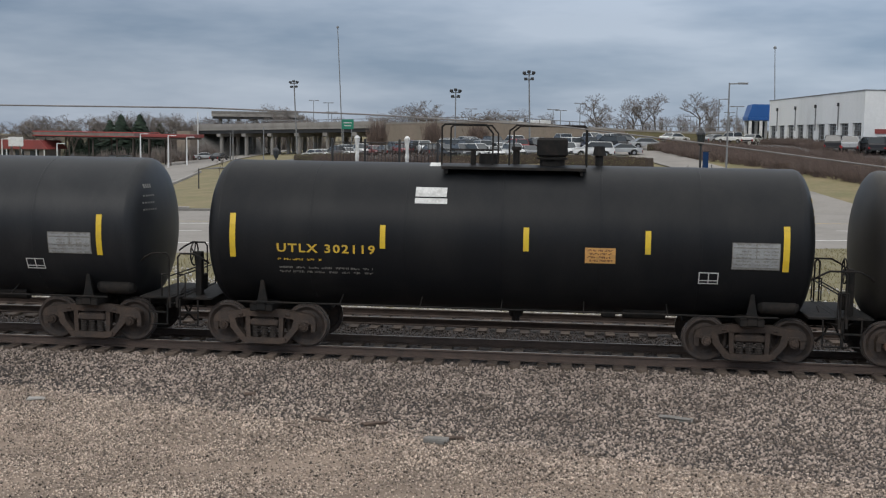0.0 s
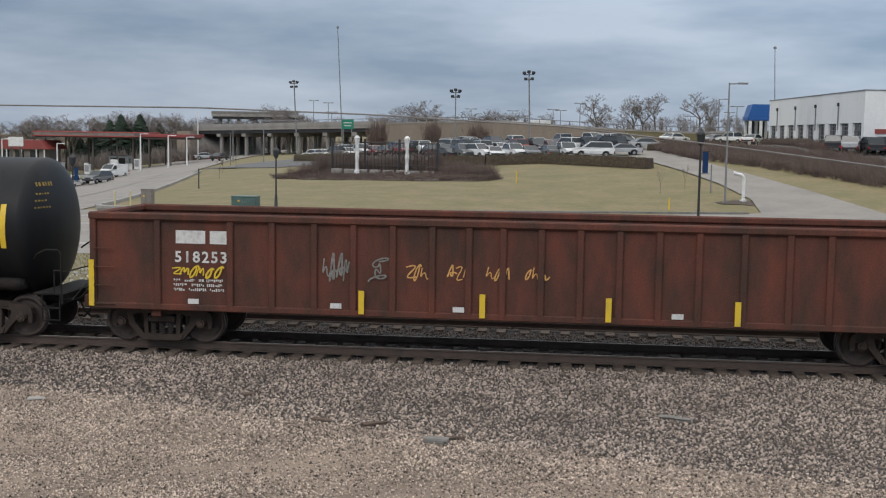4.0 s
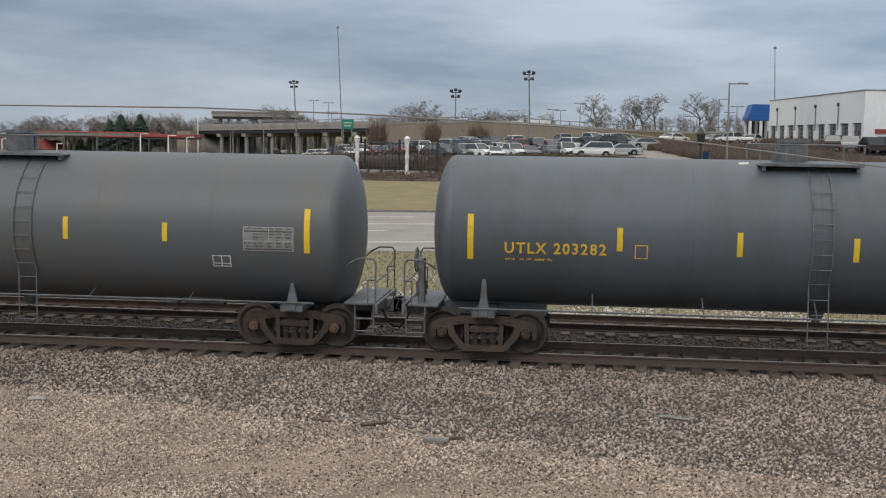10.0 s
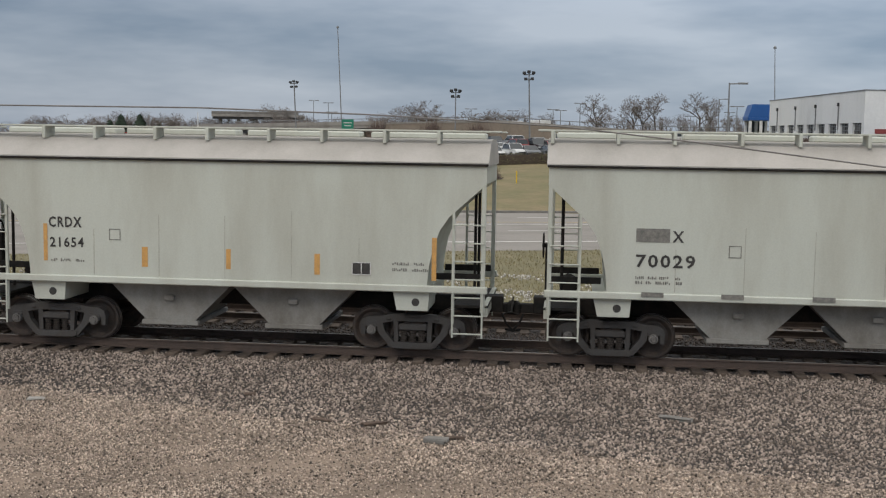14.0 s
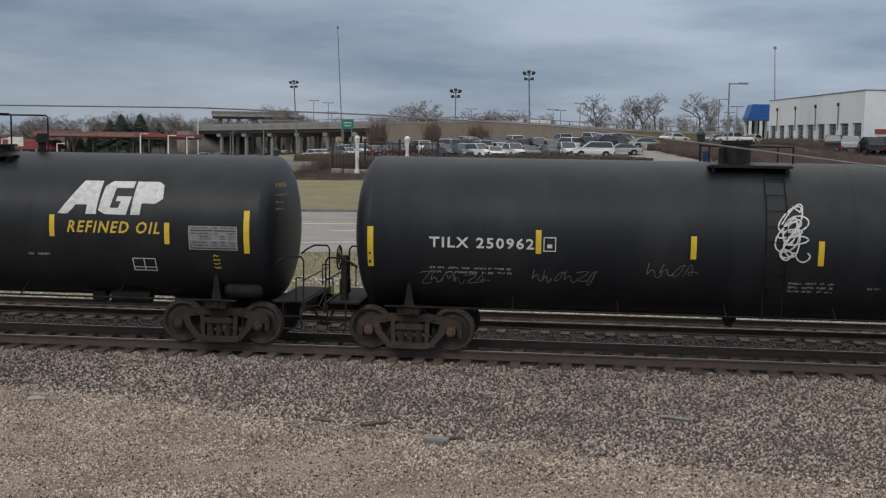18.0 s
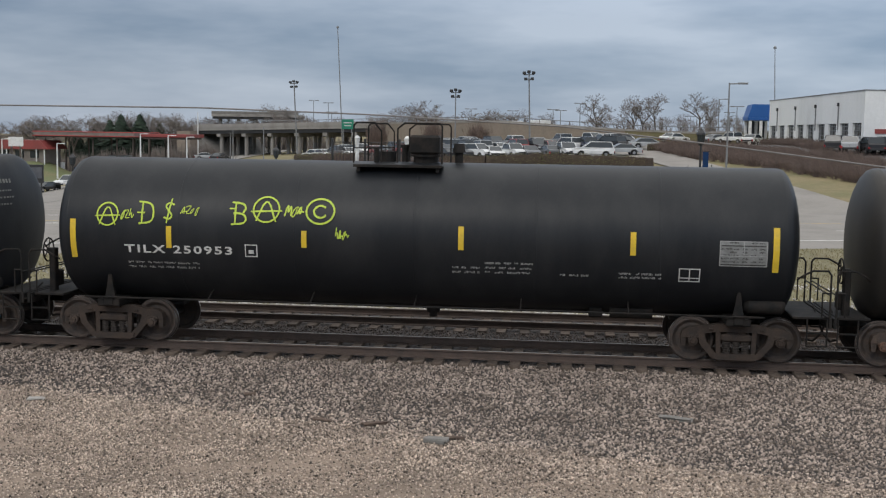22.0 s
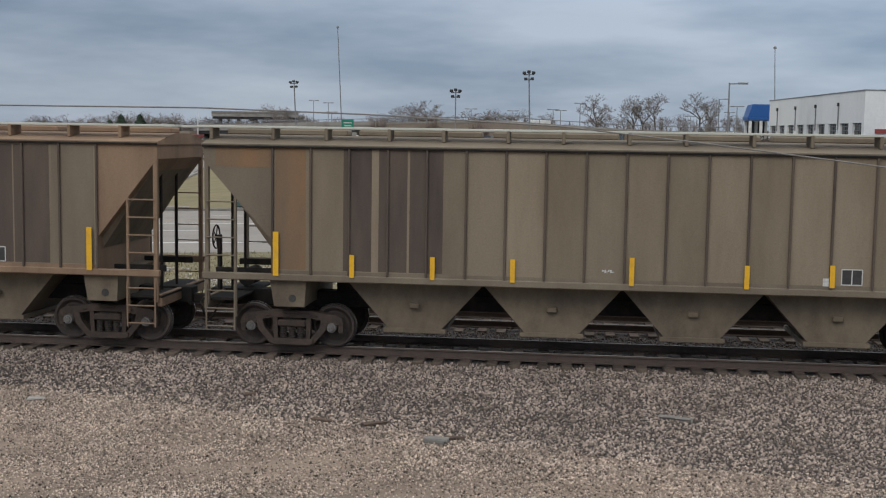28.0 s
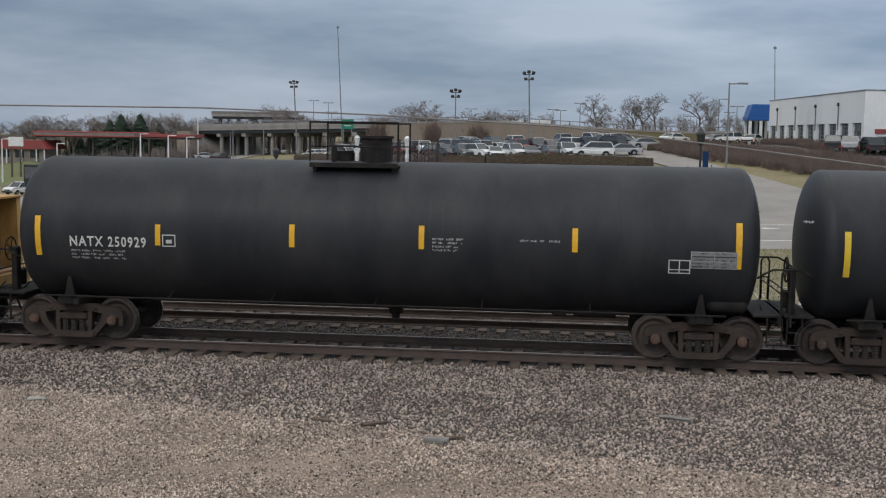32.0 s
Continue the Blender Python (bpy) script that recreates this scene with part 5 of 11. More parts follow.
tank_marks[17] = dict(bars=[(-7.57, 2.05, 2.96), (-4.39, 2.33, 2.82), (-1.48, 2.37, 2.85), (1.6, 2.33, 2.81), (3.02, 2.33, 2.8), (5.58, 2.22, 2.68), (7.32, 2.06, 2.97)],
    text=[('SHPX 207437', 'w', -6.59, -4.08, 1.99, 2.17), ('REFINED OIL', 'y', 3.36, 5.42, 2.43, 2.69)],
    plates=[('L', -6.59, -5.48, 1.67, 1.88), ('L', 0.28, 0.86, 1.6, 2.02), ('L', -1.66, -0.73, 1.81, 1.85), ('L', 2.44, 2.99, 1.9, 1.97), ('t', 6.06, 7.12, 2.12, 2.63), ('b', 4.76, 5.28, 1.61, 1.9), ('A', 3.14, 5.46, 2.83, 3.53), ('l', 6.57, 6.73, 1.68, 2.04)], platform=(-1.07, 1.8))
tank_marks[18] = dict(bars=[(-7.35, 1.87, 2.72), (-3.85, 2.23, 2.72), (-0.72, 2.2, 2.67), (1.79, 2.13, 2.63), (4.38, 2.15, 2.62), (7.3, 1.9, 2.82)],
    text=[('TILX 250962', 'w', -6.11, -3.94, 2.31, 2.54)],
    plates=[('c', -3.75, -3.49, 2.28, 2.58), ('L', -6.1, -4.4, 1.74, 1.93), ('t', 6.11, 7.21, 2.11, 2.65), ('b', 5.63, 6.12, 1.65, 1.95), ('L', 1.21, 2.12, 1.53, 1.79), ('L', 2.76, 3.46, 1.62, 1.72), ('L', 4.33, 5.21, 1.62, 1.77), ('w', 6.39, 6.96, 2.7, 2.79)], platform=(-0.4, 1.29))
tank_marks[19] = dict(bars=[(-7.56, 1.76, 2.67), (-5.22, 2.17, 2.64), (-2.26, 2.1, 2.58), (0.9, 2.08, 2.56), (4.0, 2.14, 2.63), (7.47, 1.8, 2.7)],
    text=[('SHPX 205416', 'w', -6.33, -4.08, 2.0, 2.22)],
    plates=[('L', -6.32, -3.94, 1.67, 1.88), ('t', 6.33, 7.46, 2.16, 2.66), ('b', 4.89, 5.45, 1.62, 1.94), ('L', 2.52, 3.55, 1.99, 2.05), ('w', 6.92, 7.45, 2.75, 2.79)], platform=(-2.46, 0.46))
tank_marks[20] = dict(bars=[(-7.2, 2.12, 3.08), (-4.35, 2.26, 2.74), (-1.67, 2.25, 2.73), (1.49, 2.32, 2.8), (4.26, 2.34, 2.83), (7.36, 2.12, 3.07)],
    text=[('GATX 220175', 'w', -6.3, -4.44, 2.16, 2.44)],
    plates=[('c', -4.23, -4.01, 2.15, 2.4), ('L', -6.3, -4.83, 1.8, 2.04), ('t', 6.21, 7.25, 2.21, 2.76), ('L', 4.4, 5.62, 1.81, 2.15), ('L', 1.11, 2.04, 1.66, 1.97), ('L', 2.77, 3.49, 1.77, 1.99), ('o', -0.72, -0.06, 1.29, 1.63)], platform=(-1.94, 0.54))
tank_marks[21] = dict(bars=[(-7.4, 1.88, 2.72), (-5.27, 2.14, 2.61), (-2.33, 2.22, 2.58), (0.99, 2.26, 2.75), (4.52, 2.24, 2.72), (7.37, 1.96, 2.87)],
    text=[('TILX 250953', 'w', -6.26, -3.89, 2.02, 2.2)],
    plates=[('c', -3.61, -3.34, 1.99, 2.26), ('L', -6.21, -4.61, 1.66, 1.86), ('t', 6.25, 7.2, 2.07, 2.59), ('b', 5.46, 5.89, 1.71, 2.0), ('L', 0.81, 1.4, 1.74, 1.94), ('L', 1.49, 2.51, 1.75, 2.05), ('L', 3.05, 3.75, 1.75, 1.82), ('L', 4.25, 5.12, 1.73, 1.89)], platform=(-1.41, 0.49))
tank_marks[22] = dict(bars=[(-7.5, 1.78, 2.64), (-5.22, 2.25, 2.73), (-2.04, 2.28, 2.77), (2.72, 2.26, 2.75), (7.63, 1.8, 2.68)],
    text=[('SHPX 201597', 'w', -6.23, -3.9, 1.97, 2.16)],
    plates=[('L', -6.2, -3.6, 1.65, 1.86), ('L', 3.09, 4.14, 1.9, 1.94), ('A', 4.26, 6.49, 2.23, 2.98), ('t', 6.53, 7.58, 2.16, 2.63), ('b', 5.24, 5.78, 1.59, 1.86)], platform=(-0.77, 1.53))
tank_marks[23] = dict(bars=[(-7.11, 2.11, 3.05), (-3.94, 2.33, 2.82), (-1.08, 2.3, 2.79), (1.66, 2.28, 2.74), (4.31, 2.27, 2.72), (7.11, 2.1, 3.05)],
    text=[('TILX 270744', 'w', -6.15, -4.15, 2.26, 2.45)],
    plates=[('c', -3.8, -3.54, 2.22, 2.51), ('L', -6.12, -4.44, 1.84, 2.09), ('g', 5.9, 7.0, 2.2, 2.7), ('b', 5.71, 6.16, 1.73, 1.96), ('L', 4.7, 5.68, 1.69, 1.95), ('L', 1.75, 2.68, 1.6, 1.87), ('L', 3.48, 4.2, 1.84, 1.93)], platform=(-0.26, 1.4))
tank_marks[29] = dict(bars=[(-7.34, 1.91, 2.77), (-4.66, 2.19, 2.64), (-1.74, 2.23, 2.71), (1.01, 2.26, 2.75), (4.18, 2.28, 2.77), (7.47, 2.01, 2.95)],
    text=[('NATX 250929', 'w', -6.62, -4.92, 2.13, 2.36)],
    plates=[('c', -4.56, -4.27, 2.17, 2.43), ('L', -6.6, -5.38, 1.84, 2.08), ('t', 6.52, 7.45, 2.01, 2.36), ('b', 6.08, 6.52, 1.89, 2.18), ('L', 1.24, 1.89, 2.21, 2.52), ('L', 3.05, 3.89, 2.46, 2.52)], platform=(-1.52, 0.39))
tank_marks[30] = dict(bars=[(-7.36, 1.91, 2.83)],
    text=[],
    plates=[('L', -8.22, -8.0, 2.94, 3.07)], platform=None)

TB, TD, TW, TG, TGD = TANK_BLACK, TANK_DUSTY, TANK_BROWNISH, TANK_GREY, TANK_GREY_DUSTY
# number: lead truck, trail truck, radius, centre height, overhang, shell, caps, top works, ladder
tanks = {
    0: (-20.8, -10.47, 1.58, 2.44, 1.35, TB, "steel", "hoop", None, "black tank car with a grey data panel"),
    1: (-6.57, 3.73, 1.59, 2.43, 1.35, TANK_DEEP, "steel", "hoop", None, "black tank car with yellow lettering and two white panels"),
    2: (7.40, 17.54, 1.57, 2.45, 1.43, TW, "rust", "hoop", None, "brownish black tank car with broad amber stripes"),
    3: (21.11, 31.70, 1.57, 2.43, 1.32, TANK_DEEP, "blue", "hoop", None, "black tank car with yellow lettering and an orange placard"),
    4: (35.19, 45.65, 1.55, 2.43, 1.42, TANK_DEEP, "steel", "hoop", None, "black tank car with streaked middle and an orange placard"),
    7: (90.03, 105.64, 1.44, 2.36, 1.15, TANK_OLIVE, "steel", "box", None, "long slender dusty black tank car"),
    8: (109.45, 122.88, 1.63, 2.52, 1.23, TG, "steel", "low", 1.0, "blue-grey tank car with a side ladder"),
    9: (126.98, 140.48, 1.67, 2.48, 1.31, TGD, "rust", "low", 0.9, "dusty grey tank car with yellow lettering"),
    10: (144.59, 158.20, 1.60, 2.60, 1.18, TG, "steel", "low", 0.0, "blue-grey tank car with yellow stripes"),
    17: (242.18, 255.29, 1.59, 2.52, 1.44, TB, "steel", "hoop", 0.2, "black tank car with a white and gold emblem"),
    18: (259.50, 272.64, 1.64, 2.51, 1.29, TB, "rust", "low", 0.9, "glossy black tank car with white spray-paint loops"),
    19: (276.82, 290.13, 1.56, 2.46, 1.22, TD, "rust", "box", 0.3, "dusty black tank car with yellow spray-paint tags"),
    20: (293.93, 307.35, 1.57, 2.48, 1.12, TD, "blue", "low", -1.9, "black tank car with amber stripes"),
    21: (310.96, 324.39, 1.58, 2.45, 1.31, TB, "steel", "hoop", None, "black tank car with lime spray-painted signs"),
    22: (328.23, 341.59, 1.59, 2.48, 1.40, TW, "rust", "hoop", 1.3, "black tank car with a copper-coloured spill down its side"),
    23: (345.84, 358.73, 1.66, 2.59, 1.29, TB, "blue", "low", 1.0, "large black tank car with faded spray paint"),
    29: (454.57, 468.15, 1.61, 2.42, 1.28, TD, "rust", "box", None, "black tank car with white lettering and amber stripes"),
    30: (471.53, 485.10, 1.60, 2.42, 1.28, TD, "steel", "box", None, "dusty black tank car coupled behind"),
}
skins = {}
built = {}
for k, (l0, t0, rad, zc, over, shell, cap, dome, lad, label) in tanks.items():
    amber = k in (2, 19, 20, 22, 29)
    built[k], skins[k] = tank_car(k, l0, t0, rad, zc, over, shell, GREY_STEEL if k in (8, 9, 10) else BLACK_STEEL, cap, label, tank_marks[k], k in (8, 9, 10), dome, lad, STRIPE_ORANGE if amber else STRIPE_YELLOW, k)


# ---------------------------------------------------------------- covered hoppers
def hopper_car(lead, trail, top_half, low_half, z_sill, z_eave, z_roof, body_mat, bay_mat, frame_mat, bays, ribs, label, curved=True, texts=(), patches=(), stripes=(), seed=0, width=1.56, trim=None, cap="pale", arch=False, board=None):
    base, half = (lead + trail) / 2, (trail - lead) / 2
    car = thing("covered_hopper", label, "hopper car", base, TRACK_Y, 0, group="freight train")
    rng = random.Random(seed)
    skin = lambda z: -width
    # body: side sheets whose ends sweep in towards the slope sheets
    outline = [(-top_half, z_eave), (top_half, z_eave)]
    n = 7 if curved else 1
    zc = z_eave - 0.95 if curved else z_eave - 0.35
    if arch:
        zc, low_half = z_eave - 0.42, low_half - 0.16
        right = [(top_half - (top_half - low_half) * a, zc - (zc - z_sill - 0.14) * b) for a, b in ((0.0, 0.0), (0.36, 0.19), (0.64, 0.34), (0.80, 0.48), (0.91, 0.66), (0.98, 0.86), (1.0, 1.0))]
    elif curved:
        right = [(top_half, zc)] + [(top_half - (top_half - low_half) * math.sin(math.pi / 2 * k / n), zc - (zc - z_sill - 0.2) * (1 - math.cos(math.pi / 2 * k / n))) for k in range(1, n + 1)]
    else:
        right = [(top_half, zc), (low_half, z_sill + 0.75)]
    right.append((low_half, z_sill))
    outline += right + [(-x, z) for x, z in reversed(right)]
    part("body", Geo().prism(outline, -width, width), body_mat, car)
    for s in (-1, 1):
        g = Geo().prism([(s * (top_half - 0.1), zc - 0.1), (s * (low_half + 0.02), z_sill + 0.5), (s * (low_half - 0.3), z_sill + 0.5), (s * (top_half - 0.4), zc - 0.1)], -width + 0.25, width - 0.25)
        if not arch:
            part("slope_sheet", g, bay_mat, car)
    # roof and running boards
    roof = [(-width - 0.03, z_eave - 0.05), (-width - 0.03, z_eave + 0.02), (-width + 0.45, z_roof - 0.1), (-0.5, z_roof), (0.5, z_roof), (width - 0.45, z_roof - 0.1), (width + 0.03, z_eave + 0.02), (width + 0.03, z_eave - 0.05)]
    part("roof", Geo().prism(roof, -top_half - 0.04, top_half + 0.04, "x"), HOPPER_ROOF if body_mat is HOPPER_PALE else body_mat, car)
    part("roof_seam", Geo().box(0, -width - 0.04, z_eave - 0.03, 2 * top_half + 0.06, 0.05, 0.05, 0.01), frame_mat, car)
    for y in (-0.95, 0.95):
        part("running_board", Geo().box(0, y, z_roof + 0.16, 2 * top_half + 0.5, 0.5, 0.05 if board else 0.035, 0.006), board or trim or body_mat, car)
        k = 0
        x = -top_half + 0.05
        while x < top_half:
            part("board_bracket", Geo().box(x, y * 1.02, z_roof + 0.02, 0.07, 0.5, 0.26, 0.01), trim or body_mat, car)
            x += 1.15 if k % 2 else 1.35
            k += 1
    m = max(3, int(top_half * 2 / 2.6))
    for i in range(m):
        x = -top_half + (i + 0.5) * 2 * top_half / m
        part("roof_hatch", Geo().box(x, 0, z_roof + 0.06, 2 * top_half / m - 0.25, 0.55, 0.14, 0.03), trim or body_mat, car)
    # sill
    for y in (-1, 1):
        part("side_sill", Geo().box(0, y * (width - 0.02), z_sill + 0.0, 2 * top_half + 0.1, 0.12, 0.15, 0.02), trim or body_mat, car)
    part("centre_sill", Geo().box(0, 0, 0.95, 2 * top_half + 0.6, 0.4, 0.36, 0.02), frame_mat, car)
    part("centre_bulkhead", Geo().box(0, 0, (1.1 + z_sill) / 2, 2 * half - 1.6, 0.3, z_sill - 1.1 + 0.04), frame_mat, car)
    # side ribs, coloured dark for the thin shadow line along each
    if ribs:
        step = 2 * low_half / ribs
        for i in range(ribs + 1):
            x = -low_half + i * step
            for y in (-1, 1):
                if y < 0 and i < ribs:
                    part("side_sheet", decal(Geo(), x + 0.03, x + step - 0.03, z_sill + 0.15, z_eave - 0.06, skin, 0.002, 1), SHEET_RUSTY if body_mat is HOPPER_RUSTY and i < ribs - 4 else SHEET_TAUPE, car)
                part("side_rib", Geo().box(x, y * (width + 0.03), (z_sill + z_eave) / 2 + 0.02, 0.045, 0.06, z_eave - z_sill - 0.12, 0.012), HOPPER_DARK, car)
    else:
        plain = body_mat is HOPPER_PALE
        n = 6 if plain else 11
        for i in range(1, n):
            x = -low_half + 2 * low_half * i / n
            tall = (z_eave - z_sill) * (rng.uniform(0.3, 0.6) if plain else rng.uniform(0.6, 0.93))
            part("side_seam", Geo().box(x, -width - 0.001, z_sill + 0.1 + tall / 2, 0.014 if plain else 0.022, 0.006, tall), SEAM_DARK if plain else SEAM_GRIME, car)
    # discharge bays
    room = 2 * (half - 0.62 - 0.6)
    pitch = room / bays
    for i in range(bays):
        x = -room / 2 + (i + 0.5) * pitch
        bay = part("hopper_bay", Geo().prism([(x - pitch * 0.52, z_sill - 0.04), (x + pitch * 0.52, z_sill - 0.04), (x + pitch * 0.20, 0.5), (x - pitch * 0.20, 0.5)], -1.05, 1.05), bay_mat, car)
        part("outlet_gate", Geo().box(x, 0, 0.45, pitch * 0.46, 2.2, 0.1, 0.01), bay_mat, bay)
        part("vibrator_bracket", Geo().box(x, -1.0 - 0.12, 1.0, 0.22, 0.1, 0.12, 0.02), bay_mat, bay)
    # ends: posts, ladders, platforms
    for s in (-1, 1):
        xe = s * (top_half - 0.05)
        xi = s * (low_half + 0.1)
        for y in (-1, 1):
            part("corner_post", Geo().box(xe, y * (width - 0.06), (z_eave + 0.95) / 2, 0.09, 0.11, z_eave - 0.95, 0.01), trim or body_mat, car)
            post2 = s * (abs(xe) - 0.62)
            part("ladder_post", Geo().box(post2, y * (width - 0.04), (min(zc, z_eave - 0.95)) / 2 + 0.35, 0.06, 0.07, min(zc, z_eave - 0.95) - 0.7, 0.01), trim or body_mat, car)
            z = 0.5
            while z < min(zc, z_eave - 0.95) - 0.25:
                part("ladder_rung", Geo().tube([(xe, y * (width + 0.03), z), (post2, y * (width + 0.03), z)], 0.017, 5), trim or body_mat, car)
                z += 0.38
            for xs in (xe, post2):
                part("step_hanger", Geo().tube([(xs, y * (width + 0.03), 0.42), (xs, y * (width + 0.03), 1.4)], 0.02, 5), trim or body_mat, car)
            g = Geo().tube([(s * (top_half - 0.3), y * 0.5, 1.0), (s * (top_half - 0.3), y * 0.5, zc + 0.1)], 0.035, 6)
            part("end_strut", g, frame_mat, car)
        part("end_platform", Geo().box(s * (top_half - 0.32), 0, 1.06, 0.75, 2.9, 0.06, 0.01), frame_mat, car)
        part("end_beam", Geo().box(s * top_half, 0, 0.98, 0.1, 2.9, 0.26, 0.01), trim or body_mat, car)
        part("bolster_beam", Geo().prism([(s * half - 0.40, z_sill), (s * half + 0.40, z_sill), (s * half + 0.36, 0.94), (s * half - 0.30, 0.94)], -1.45, 1.45), trim or (BAY_TAUPE if ribs else body_mat), car)
        # no opening is cut: a black disc paints the dark inside the hole
        hole = Geo().cyl((s * half + 0.1, -1.458, 1.12), (s * half + 0.1, -1.452, 1.12), 0.085, n=12)
        part("jacking_hole", hole, MARK_BLACK, car)
        coupler(car, s * (half + 1.98), s)
        for y in (-0.9, 0.9):
            part("end_brace", Geo().box((xi + xe) / 2, y, 1.62, abs(xe - xi), 0.06, 0.14, 0.01), frame_mat, car)
    brake_wheel(car, -top_half - 0.1, -0.4, 2.3, -1, BLACK_STEEL)
    part("brake_staff", Geo().box(-top_half - 0.02, -0.4, 1.7, 0.08, 0.16, 1.3, 0.02), BLACK_STEEL, car)
    part("air_reservoir", Geo().cyl((-top_half + 0.45, 0.1, 1.35), (-top_half + 0.45, 0.9, 1.35), 0.2, n=14), frame_mat, car)
    for x0, x1, z0, z1, mat_ in patches:
        part("stained_sheet", decal(Geo(), x0, x1, z0, z1, skin, 0.004, 1), mat_, car)
    for x, w, z0, z1, mat_ in stripes:
        part("reflective_stripe", decal(Geo(), x - w / 2, x + w / 2, z0, z1, skin, 0.066 if ribs else 0.062 if z1 < z_sill + 0.12 else 0.008, 1), mat_, car)
    for text, mat_, x0, x1, z0, z1 in texts:
        if text == "bars":
            g = Geo()
            rows = max(1, int((z1 - z0) / 0.1))
            for r in range(rows):
                print_row(g, x0, x1, z1 - (r + 0.5) * (z1 - z0) / rows, 0.06, skin, 0.008, rng)
            part("small_print", g, mat_, car)
        elif text == "box":
            p = part("stencil_panel", decal(Geo(), x0, x1, z0, z1, skin), mat_, car, "black stencil panel with white frame")
            g, e = Geo(), 0.02
            for a, b, c, d in ((x0, x1, z0, z0 + e), (x0, x1, z1 - e, z1), (x0, x0 + e, z0, z1), (x1 - e, x1, z0, z1), ((x0 + x1) / 2 - e / 2, (x0 + x1) / 2 + e / 2, z0, z1)):
                decal(g, a, b, c, d, skin, 0.012)
            part("panel_frame", g, MARK_WHITE, p)
        elif text == "outline":
            g, e = Geo(), 0.016
            for a, b, c, d in ((x0, x1, z0, z0 + e), (x0, x1, z1 - e, z1), (x0, x0 + e, z0, z1), (x1 - e, x1, z0, z1)):
                decal(g, a, b, c, d, skin)
            part("stencil_box", g, mat_, car)
        elif text == "panel":
            part("painted_panel", decal(Geo(), x0, x1, z0, z1, skin), mat_, car)
        else:
            write(text, mat_, car, x0, x1, z0, z1, lambda z: -width - (0.0 if not ribs else 0.0))
    truck(car, -half, SIDE_FRAME_GREY if not ribs or body_mat in (HOPPER_WHITE, HOPPER_BEIGE) else SIDE_FRAME, cap, base)
    truck(car, half, SIDE_FRAME_GREY if not ribs or body_mat in (HOPPER_WHITE, HOPPER_BEIGE) else SIDE_FRAME, cap, base)
    moving.append((car, base))
    return car


BK = MARK_BLACK
hopper_car(180.89, 189.79, 5.60, 4.58, 1.45, 4.03, 4.50, HOPPER_PALE, BAY_GREY, BLACK_STEEL, 2, 0, "pale grey two-bay covered hopper with rounded ends", texts=[
    ("CBFX", BK, -3.78, -2.97, 2.57, 2.79), ("316565", BK, -3.80, -2.63, 2.09, 2.31), ("bars", MARK_DIM, -3.80, -3.0, 1.62, 1.82), ("outline", MARK_DIM, -1.66, -1.4, 2.35, 2.6), ("bars", MARK_DIM, 2.68, 3.42, 2.05, 2.4),
    ("box", BK, 2.85, 3.27, 1.56, 1.84), ("panel", MARK_WHITE, 1.28, 1.6, 1.72, 1.85)], stripes=[(x, 0.48, 1.62, 1.74, STRIPE_ORANGE) for x in (-4.34, -1.57, -0.05, 1.48)] + [(4.42, 0.48, 1.54, 1.8, STRIPE_ORANGE)], seed=12)
hopper_car(193.41, 201.38, 5.55, 4.50, 1.42, 4.05, 4.55, HOPPER_PALE, BAY_GREY, BLACK_STEEL, 2, 0, "pale grey two-bay covered hopper with worn amber stripes", texts=[
    ("CRDX", BK, -3.90, -3.16, 2.53, 2.76), ("21654", BK, -3.88, -3.12, 2.10, 2.32), ("bars", MARK_DIM, -3.86, -3.1, 1.72, 1.92), ("outline", MARK_DIM, -2.55, -2.3, 2.28, 2.52), ("box", BK, 2.74, 3.15, 1.68, 1.95), ("bars", MARK_DIM, 3.6, 4.4, 1.75, 2.0)],
    stripes=[(-3.98, 0.09, 1.8, 2.6, MARK_ORANGE), (-1.76, 0.13, 1.72, 2.15, MARK_ORANGE), (0.08, 0.1, 1.72, 2.15, MARK_ORANGE), (2.0, 0.12, 1.66, 2.1, MARK_ORANGE), (4.48, 0.1, 1.6, 2.5, MARK_ORANGE)], seed=13, arch=True)
hopper_car(205.57, 213.58, 5.36, 4.29, 1.40, 4.06, 4.60, HOPPER_PALE, BAY_GREY, BLACK_STEEL, 2, 0, "pale grey two-bay covered hopper with over-painted lettering", texts=[
    ("X", BK, -2.83, -2.60, 2.53, 2.76), ("panel", MARK_DIM, -3.56, -2.88, 2.52, 2.80), ("70029", BK, -3.55, -2.36, 2.0, 2.27), ("bars", MARK_DIM, -3.55, -2.6, 1.64, 1.84), ("outline", MARK_DIM, -1.7, -1.45, 2.24, 2.49), ("box", BK, 2.64, 3.05, 1.60, 1.90), ("bars", MARK_DIM, 3.4, 4.0, 1.62, 1.9)],
    stripes=[(x, 0.45, 1.40, 1.50, MARK_DIM) for x in (-3.2, -1.6, 0.2, 1.8)] + [(3.6, 0.8, 1.38, 1.48, MARK_ORANGE)], seed=14, arch=True)
hopper_car(217.24, 225.93, 5.60, 4.52, 1.42, 4.05, 4.55, HOPPER_PALE, BAY_GREY, BLACK_STEEL, 2, 0, "pale grey two-bay covered hopper streaked with dirt", texts=[
    ("CRDX", BK, -3.98, -3.28, 2.50, 2.72), ("22299", BK, -3.98, -3.28, 2.05, 2.27), ("bars", MARK_DIM, -4.0, -3.0, 1.68, 1.9), ("box", BK, 2.74, 3.15, 1.68, 1.95)], stripes=[(-4.1, 0.09, 1.7, 2.6, MARK_ORANGE), (4.4, 0.1, 1.6, 2.5, MARK_ORANGE)], seed=15, arch=True)
